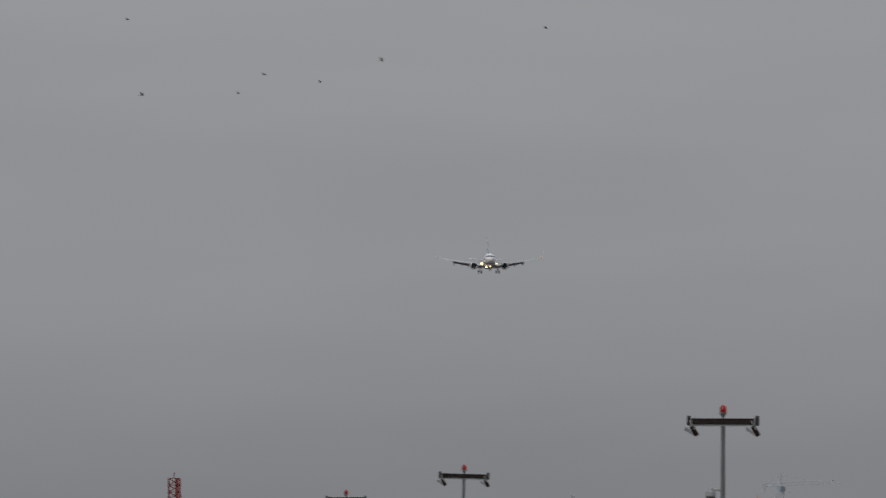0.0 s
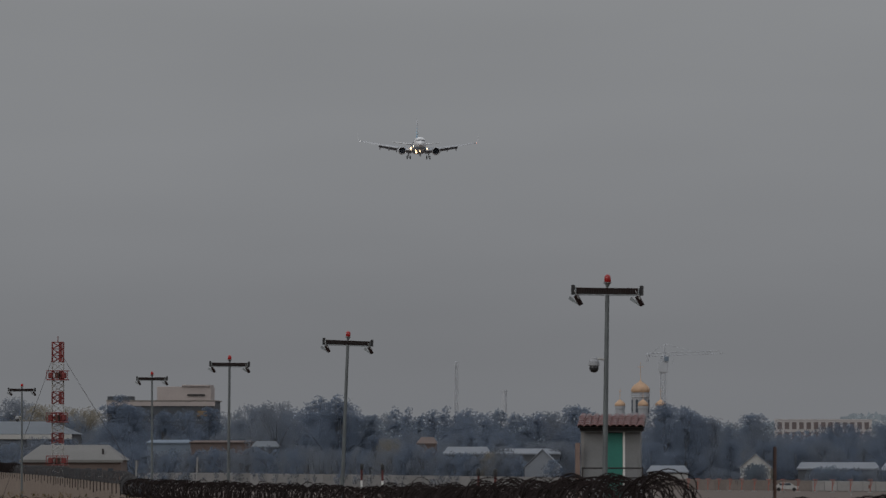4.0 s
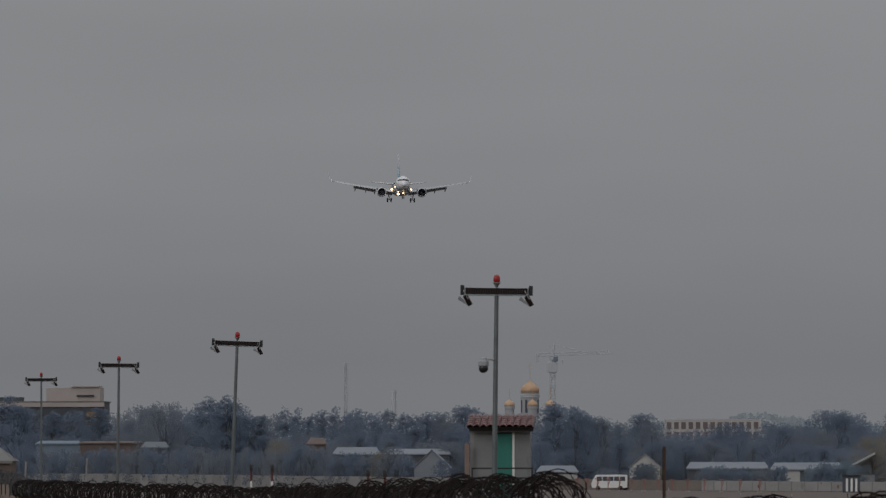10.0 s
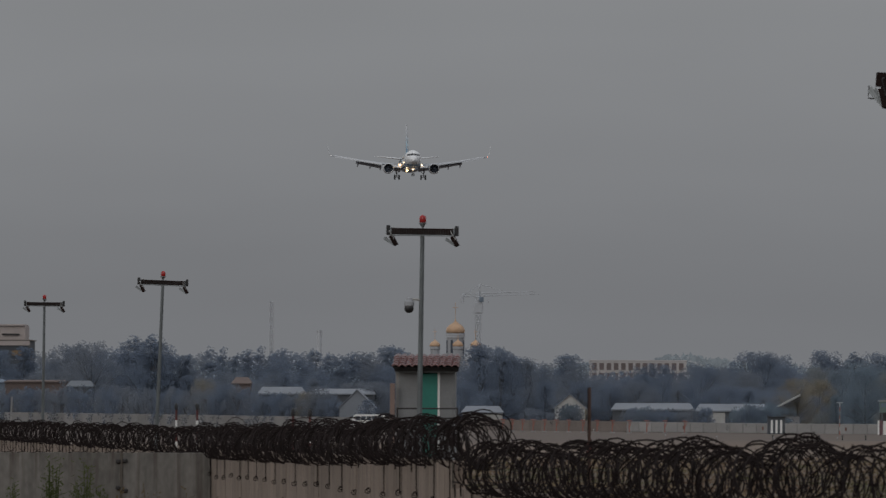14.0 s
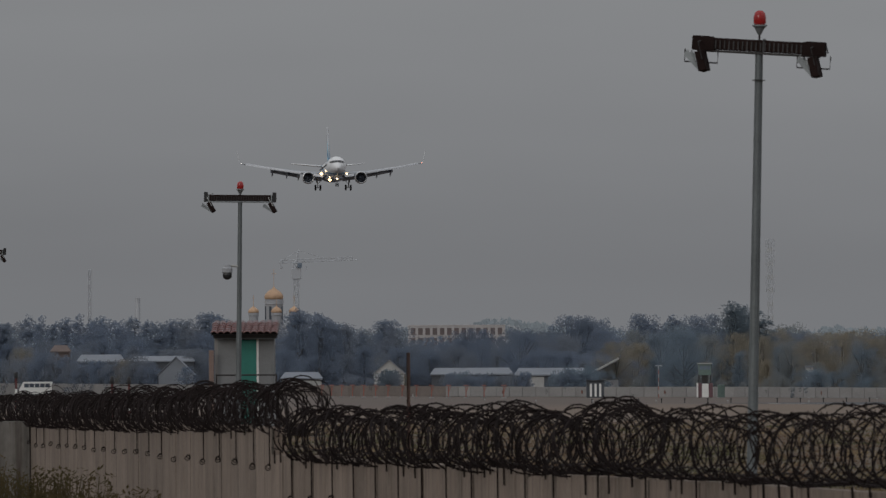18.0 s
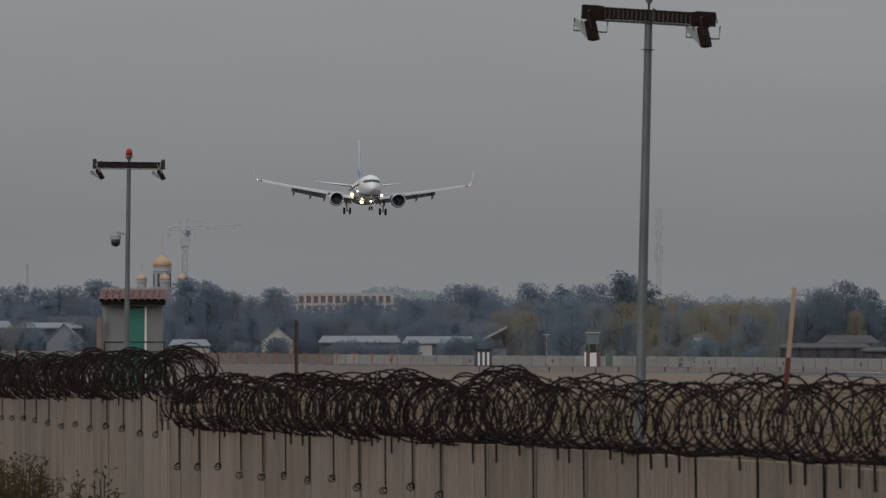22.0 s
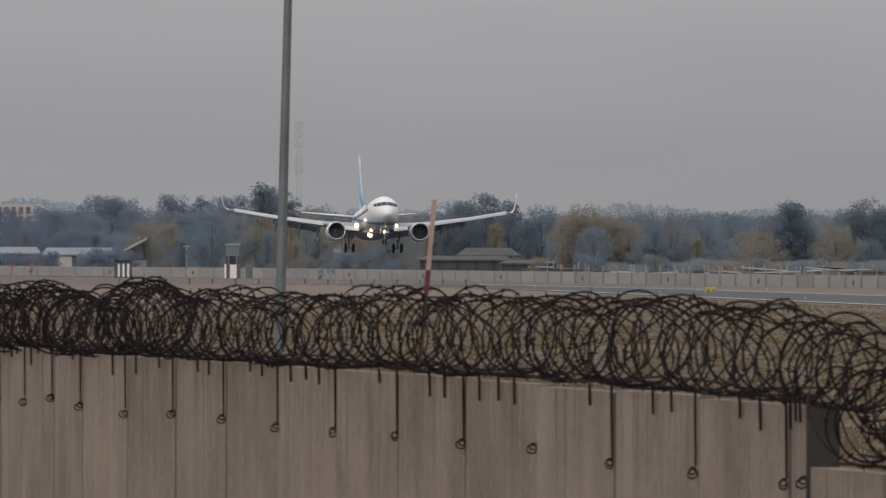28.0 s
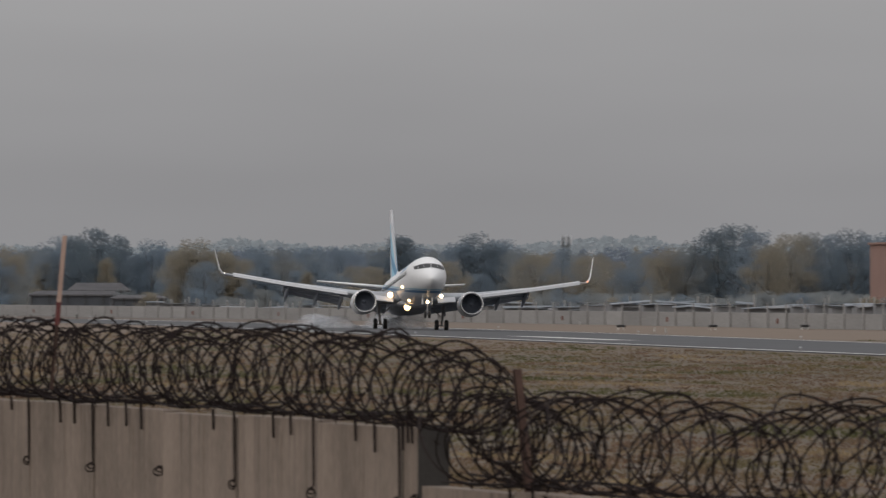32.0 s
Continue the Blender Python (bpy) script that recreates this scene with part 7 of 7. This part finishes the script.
weeds("weed_clump", -3.2, 92, 1.45, 80, 1.6, 0.9, "thin dry weeds at the foot of the wall", 4)
weeds("weed_clump", -11.6, 140, 1.45, 10, 1.9, 0.8, "tall green weeds before the grey wall", 5)
for k, (x, h, n) in enumerate(((-9.5, 2.15, 8), (-9.56, 1.85, 12), (-8.98, 2.06, 7), (-9.1, 1.82, 12), (-8.9, 1.8, 7), (-8.7, 1.7, 6), (-10.18, 1.8, 10), (-12.3, 1.75, 9))):
    weeds("weed", x, 140, 1.45, n, h, 0.05, "tall narrow green weed before the grey wall", 60 + k, "weed_green", 0.78)
weeds("weed_clump", -13.5, 140, 1.45, 12, 1.7, 1.2, "green weeds before the grey wall", 7)
weeds("weed_clump", -7.7, 140, 1.45, 10, 1.75, 0.5, "sparse brown weeds in the wall's corner", 8)
weeds("weed_clump", -15.6, 162, 1.45, 330, 2.36, 1.6, "brown bushes behind the grey wall", 9, "tuft", 0.84)
weeds("weed_clump", -13.6, 160, 1.45, 200, 2.3, 1.3, "dry brown bushes behind the grey wall", 10, low=0.82)
weeds("weed_clump", -16.5, 161, 1.45, 60, 2.75, 0.35, "green bush behind the grey wall", 11, "weed_green", 0.8)


def turf_material():
    m = M["tuft"]
    n, l = m.node_tree.nodes, m.node_tree.links
    tc = n.new("ShaderNodeTexCoord")
    no = n.new("ShaderNodeTexNoise")
    no.inputs["Scale"].default_value = 0.11
    no.inputs["Detail"].default_value = 4
    mp = n.new("ShaderNodeMapping")
    mp.inputs["Scale"].default_value = (1, 0.3, 1)
    l.new(tc.outputs["Object"], mp.inputs["Vector"])
    l.new(mp.outputs[0], no.inputs["Vector"])
    rp = n.new("ShaderNodeValToRGB")
    e = rp.color_ramp.elements
    e[0].position, e[0].color = 0.4, (0.122, 0.122, 0.056, 1)
    e[1].position, e[1].color = 0.63, (0.37, 0.28, 0.165, 1)
    e.new(0.46).color = (0.225, 0.175, 0.1, 1)
    e.new(0.58).color = (0.2, 0.13, 0.092, 1)
    l.new(no.outputs["Fac"], rp.inputs["Fac"])
    dim = n.new("ShaderNodeVectorMath")
    dim.operation = "SCALE"
    dim.inputs["Scale"].default_value = 0.72
    l.new(rp.outputs["Color"], dim.inputs[0])
    for node in n:
        if node.type == "MIX":
            l.new(rp.outputs["Color"], node.inputs[7])
            l.new(dim.outputs[0], node.inputs[6])


turf_material()
rg2 = np.random.RandomState(4)
blades = 620000
py = 104 + 620 * rg2.rand(blades) ** 1.7
lo_x = np.interp(py, [q[1] for q in WALL], [q[0] for q in WALL]) + 1.2
px = lo_x + rg2.rand(blades) * (0.175 * py + 10 - lo_x)
off = px - (162.5 + SLANT * py)
patch = np.zeros(blades)
for q in range(16):
    fx, fy = rg2.uniform(0.3, 3.0) * rg2.choice([-1, 1]), rg2.uniform(0.05, 0.6)
    patch += 0.45 * np.sin(px * fx + py * fy + rg2.uniform(0, 6.3))
keep = (np.abs(off) > 27) & (rg2.rand(blades) < 0.62 + 0.15 * patch)
px, py, patch = px[keep], py[keep], patch[keep]
ph = rg2.uniform(0.03, 0.12, len(px)) * np.clip(1 + 0.3 * patch, 0.3, 2.2)
base = rise(px - 162.5 - SLANT * py, py)
an = rg2.uniform(0, math.pi, len(px))
wd = rg2.uniform(0.015, 0.05, len(px)) * (0.7 + py / 500)
tip = rg2.normal(size=(len(px), 2)) * ph[:, None] * 0.9
tv = np.stack([np.stack([px - wd * np.cos(an), py - wd * np.sin(an), base], 1), np.stack([px + wd * np.cos(an), py + wd * np.sin(an), base], 1), np.stack([px + tip[:, 0], py + tip[:, 1], base + ph], 1)], 1).reshape(-1, 3)
tagged(part("grass_tufts", (tv.tolist(), np.arange(len(tv)).reshape(-1, 3).tolist()), "tuft"), "dry brown and olive grass tufts on the airfield", "grass", kind="stuff")


# ---- moving things: a bus and a car on the far road, birds, tyre smoke
def minibus():
    t = thing("minibus", Matrix.Translation(sight(-80, 1440)), "white minibus with dark windows on the airfield road", "minibus")
    prof = [(-2.7, 0.35), (2.6, 0.35), (2.75, 0.9), (2.55, 1.45), (2.1, 2.25), (1.8, 2.35), (-2.6, 2.35), (-2.75, 2.2), (-2.75, 0.6)]
    part("body", loft([[(x, y, z) for x, z in prof] for y in (-0.95, 0.95)]), "white", t)
    for k in range(5):
        for y in (-0.955, 0.955):
            part("side_window", cube(-2.4 + k * 0.88, -1.62 + k * 0.88, y - 0.01, y + 0.01, 1.4, 2.05, 0.01), "winglass", t)
    part("windscreen", cube(2.2, 2.5, -0.8, 0.8, 1.5, 2.1), "winglass", t)
    for x in (-1.7, 1.7):
        for y in (-0.85, 0.85):
            part("wheel", turned_y([(0.1, -0.1), (0.34, -0.1), (0.34, 0.1), (0.1, 0.1)], 16), "tyre", t, at=pose(x, y, 0.34))
    part("bumper", cube(2.7, 2.85, -0.9, 0.9, 0.4, 0.65, 0.03), "darksteel", t)
    for ob in t.children:
        ob.matrix_basis = Matrix.Scale(1.15, 4) @ ob.matrix_basis
    return t


bus = minibus()


def saloon():
    t = thing("car", Matrix.Translation(sight(-88, 1430)), "white car driving before the far wall", "car")
    prof = [(-2.0, 0.35), (2.05, 0.35), (2.1, 0.75), (1.3, 0.95), (0.7, 1.42), (-1.0, 1.45), (-1.7, 1.0), (-2.05, 0.9)]
    part("body", loft([[(x, y, z) for x, z in prof] for y in (-0.82, 0.82)]), "whitedull", t)
    for x0, x1 in ((-1.2, -0.3), (-0.2, 0.75)):
        part("side_window", cube(x0, x1, -0.835, -0.815, 0.98, 1.34, 0.01), "winglass", t)
    for x in (-1.3, 1.3):
        for y in (-0.75, 0.75):
            part("wheel", turned_y([(0.1, -0.1), (0.31, -0.1), (0.31, 0.1), (0.1, 0.1)], 16), "tyre", t, at=pose(x, y, 0.31))
    part("bumper", cube(2.05, 2.15, -0.75, 0.75, 0.35, 0.55, 0.02), "darksteel", t)
    return t


car = saloon()


def bird(m, seed):
    rg = random.Random(seed)
    t = thing("bird", m, "dark bird gliding high over the airfield", "bird", "flock of birds")
    smooth(part("body", turned_y([(0.005, -0.22), (0.05, -0.12), (0.06, 0.0), (0.03, 0.16), (0.005, 0.26)], 8), "bird", t))
    lift = rg.uniform(0.05, 0.3)
    for sx in (-1, 1):
        part("wing", loft([[(sx * 0.03, -0.08, 0.02), (sx * 0.03, 0.1, 0.02), (sx * 0.03, 0.1, 0.0), (sx * 0.03, -0.08, 0.0)],
                           [(sx * 0.28, -0.07, 0.02 + lift), (sx * 0.28, 0.1, 0.02 + lift), (sx * 0.28, 0.1, lift), (sx * 0.28, -0.07, lift)],
                           [(sx * 0.55, 0.08, 0.01 + lift * 0.7), (sx * 0.55, 0.14, 0.01 + lift * 0.7), (sx * 0.55, 0.14, lift * 0.7), (sx * 0.55, 0.08, lift * 0.7)]]), "bird", t)
    part("tail", loft([[(-0.03, 0.2, 0.005), (0.03, 0.2, 0.005), (0.03, 0.2, -0.005), (-0.03, 0.2, -0.005)], [(-0.08, 0.4, 0.005), (0.08, 0.4, 0.005), (0.08, 0.4, -0.005), (-0.08, 0.4, -0.005)]]), "bird", t)
    return t


BIRDS = []
for k, (u, v, du, dv, d) in enumerate(((-1391, 897, -40, 10, 900), (-1172, 931, -120, 10, 880), (-963, 953, -150, 20, 900), (-670, 1007, 10, 40, 950), (-1415, 1032, -30, 30, 1000), (-1219, 898, 0, -4, 1300), (-1073, 916, -4, -4, 1300))):
    BIRDS.append((bird(Matrix.Translation(sight(u, d, v)), k), u, v, du, dv, d))


def smoke_material():
    m = bpy.data.materials.new("tyre_smoke")
    m.use_nodes = True
    n, l = m.node_tree.nodes, m.node_tree.links
    n.remove(n["Principled BSDF"])
    tc = n.new("ShaderNodeTexCoord")
    no = n.new("ShaderNodeTexNoise")
    no.inputs["Scale"].default_value = 0.55
    no.inputs["Detail"].default_value = 2
    l.new(tc.outputs["Object"], no.inputs["Vector"])
    rm = n.new("ShaderNodeMapRange")
    rm.inputs["From Min"].default_value, rm.inputs["From Max"].default_value = 0.36, 0.75
    rm.inputs["To Max"].default_value = 0.4
    l.new(no.outputs["Fac"], rm.inputs["Value"])
    df, tr = n.new("ShaderNodeBsdfDiffuse"), n.new("ShaderNodeBsdfTranslucent")
    df.inputs["Color"].default_value = tr.inputs["Color"].default_value = (0.9, 0.93, 0.98, 1)
    half, veil, clear = n.new("ShaderNodeMixShader"), n.new("ShaderNodeMixShader"), n.new("ShaderNodeBsdfTransparent")
    l.new(df.outputs[0], half.inputs[1])
    l.new(tr.outputs[0], half.inputs[2])
    l.new(rm.outputs[0], veil.inputs[0])
    l.new(clear.outputs[0], veil.inputs[1])
    l.new(half.outputs[0], veil.inputs[2])
    l.new(veil.outputs[0], n["Material Output"].inputs["Surface"])
    return m


M["smoke"] = smoke_material()
PUFFS = []
rgp = random.Random(3)
for k in range(12):
    bm = bmesh.new()
    bmesh.ops.create_icosphere(bm, subdivisions=3, radius=1.0)
    for v in bm.verts:
        v.co *= 1 + 0.35 * noise.noise(v.co * 1.7 + Vector((k * 3.1, 0, 0)))
    side = -3.4 - 0.5 * rgp.random() if k % 2 else 3.0
    ob = smooth(part("smoke_puff", bm, "smoke"))
    r = rgp.uniform(1.2, 1.6)
    ob.scale = (r * 1.25, r * 1.6, r * 0.8)
    tagged(ob, "pale wisp of tyre smoke over the runway", "smoke", "tyre smoke")
    PUFFS.append((ob, side, k // 2, rgp.uniform(-0.6, 0.6), rgp.uniform(0.3, 0.7)))

FLIGHT = [  # seconds and the place between the engine intakes
    (0, -144.28, 2784.3, 113.69), (1, -137.91, 2715.9, 109.46), (2, -131.06, 2648.1, 105.5), (3, -124.16, 2580.7, 101.53),
    (4, -117.17, 2513.7, 97.75), (6.5, -99.17, 2348.2, 87.82), (7, -95.63, 2315.4, 85.82), (8, -88.64, 2250.2, 81.53),
    (9, -81.79, 2185.3, 77.25), (10, -75.33, 2120.8, 72.81), (11, -68.39, 2056.7, 68.77), (12, -61.62, 1992.9, 64.74),
    (13, -54.71, 1929.5, 60.74), (14, -47.88, 1866.5, 56.63), (15, -41.35, 1803.8, 52.4), (15.5, -38.08, 1772.6, 50.44),
    (17.5, -24.63, 1648.5, 43), (18, -21.19, 1617.7, 41.45), (19, -14.58, 1556.2, 38.05), (20, -7.82, 1495.1, 34.69),
    (21, -1.23, 1434.3, 30.93), (22, 5.4, 1373.7, 26.99), (23, 12.17, 1313.4, 23.27), (24, 19.3, 1253.3, 19.56),
    (25, 26.75, 1193.5, 15.86), (25.5, 30.2, 1163.7, 14.14), (27.5, 44.75, 1045, 7.97), (28, 48.53, 1015.5, 6.76),
    (28.5, 51.79, 986, 5.81), (29, 55.52, 956.6, 4.89), (29.5, 58.91, 927.2, 4.18), (30, 62.6, 897.9, 3.63),
    (30.5, 66.13, 868.6, 3.29), (31, 69.82, 839, 2.95), (31.5, 73.23, 809.2, 2.75), (32, 77.87, 786.9, 2.9),
]

HEADING = [(0, 4.5), (13, 4.1), (19, 3.7), (23, 3.4), (28, 2.5), (30, 1.7), (31, 1.1), (32, 0.4)]
BANK = [(0, 0.9), (7, 0.7), (10, 0.6), (14, 0.3), (17.5, 0), (20.5, 0), (21.5, 0.8), (22.5, 2.3), (23, 2.5), (24, 2.0), (25, 0.5), (25.5, 0.1), (28, 0.5), (29, 1.0), (30, 1.3), (31, 0.6), (31.5, 0.35), (32, 1.39)]
PITCH = [(0, 0.9), (13, 0.9), (22, 1.3), (25, 2.4), (28, 3.4), (30, 3.8), (31, 4.1), (32, 4.4)]


def between(table, t):
    for (t0, a), (t1, b) in zip(table, table[1:]):
        if t <= t1:
            return a + (b - a) * (t - t0) / (t1 - t0)
    return table[-1][1]


def motions():
    rows = []
    for t, x, y, z in FLIGHT:
        rows.append((t, pose(x, y, z) @ pose(0, 0, 0, 0, 0, between(HEADING, t)) @ pose(0, 0, 0, -between(PITCH, t), between(BANK, t), 0)))
    walk(plane, rows)
    walk(bus, [(t, Matrix.Translation(sight(u, wall_d(u) - 7)) @ pose(0, 0, 0, 0, 0, 180)) for t, u in BUS])
    walk(car, [(t, Matrix.Translation(sight(u, d))) for t, u, d in CAR])
    for ob, u, v, du, dv, d in BIRDS:
        walk(ob, [(t, Matrix.Translation(sight(u + du * t, d, v + dv * t)) @ pose(0, 0, 0, 0, 10, 70)) for t in (0, 8, 16, 24, 32)])
    for ob, side, k, dx, dz in PUFFS:
        # each puff waits under the runway where the tyres will meet it, then swells up and drifts
        y = 806 - k * 2.6
        x = 162.5 + SLANT * y + side + 0.5
        t0 = 31.58 + k * 0.05
        walk(ob, [(0, pose(x, y, -4)), (t0 - 0.1, pose(x, y, -4)), (t0 + 0.1, pose(x, y, 0.3)), (32, pose(x + dx * (32 - t0) - 0.8, y + 0.5, 0.4 + dz * (32 - t0)))])


BUS = [(0, 560), (6, 128), (9.5, -127), (14, -460), (15, -527), (18, -727), (19, -802), (22, -1000), (24, -1130), (32, -1130)]
CAR = [(0, -211, 1430), (3, -88, 1430), (4, -47, 1430), (7, 75, 1430), (8, 100, 1440), (32, 100, 1440)]
motions()
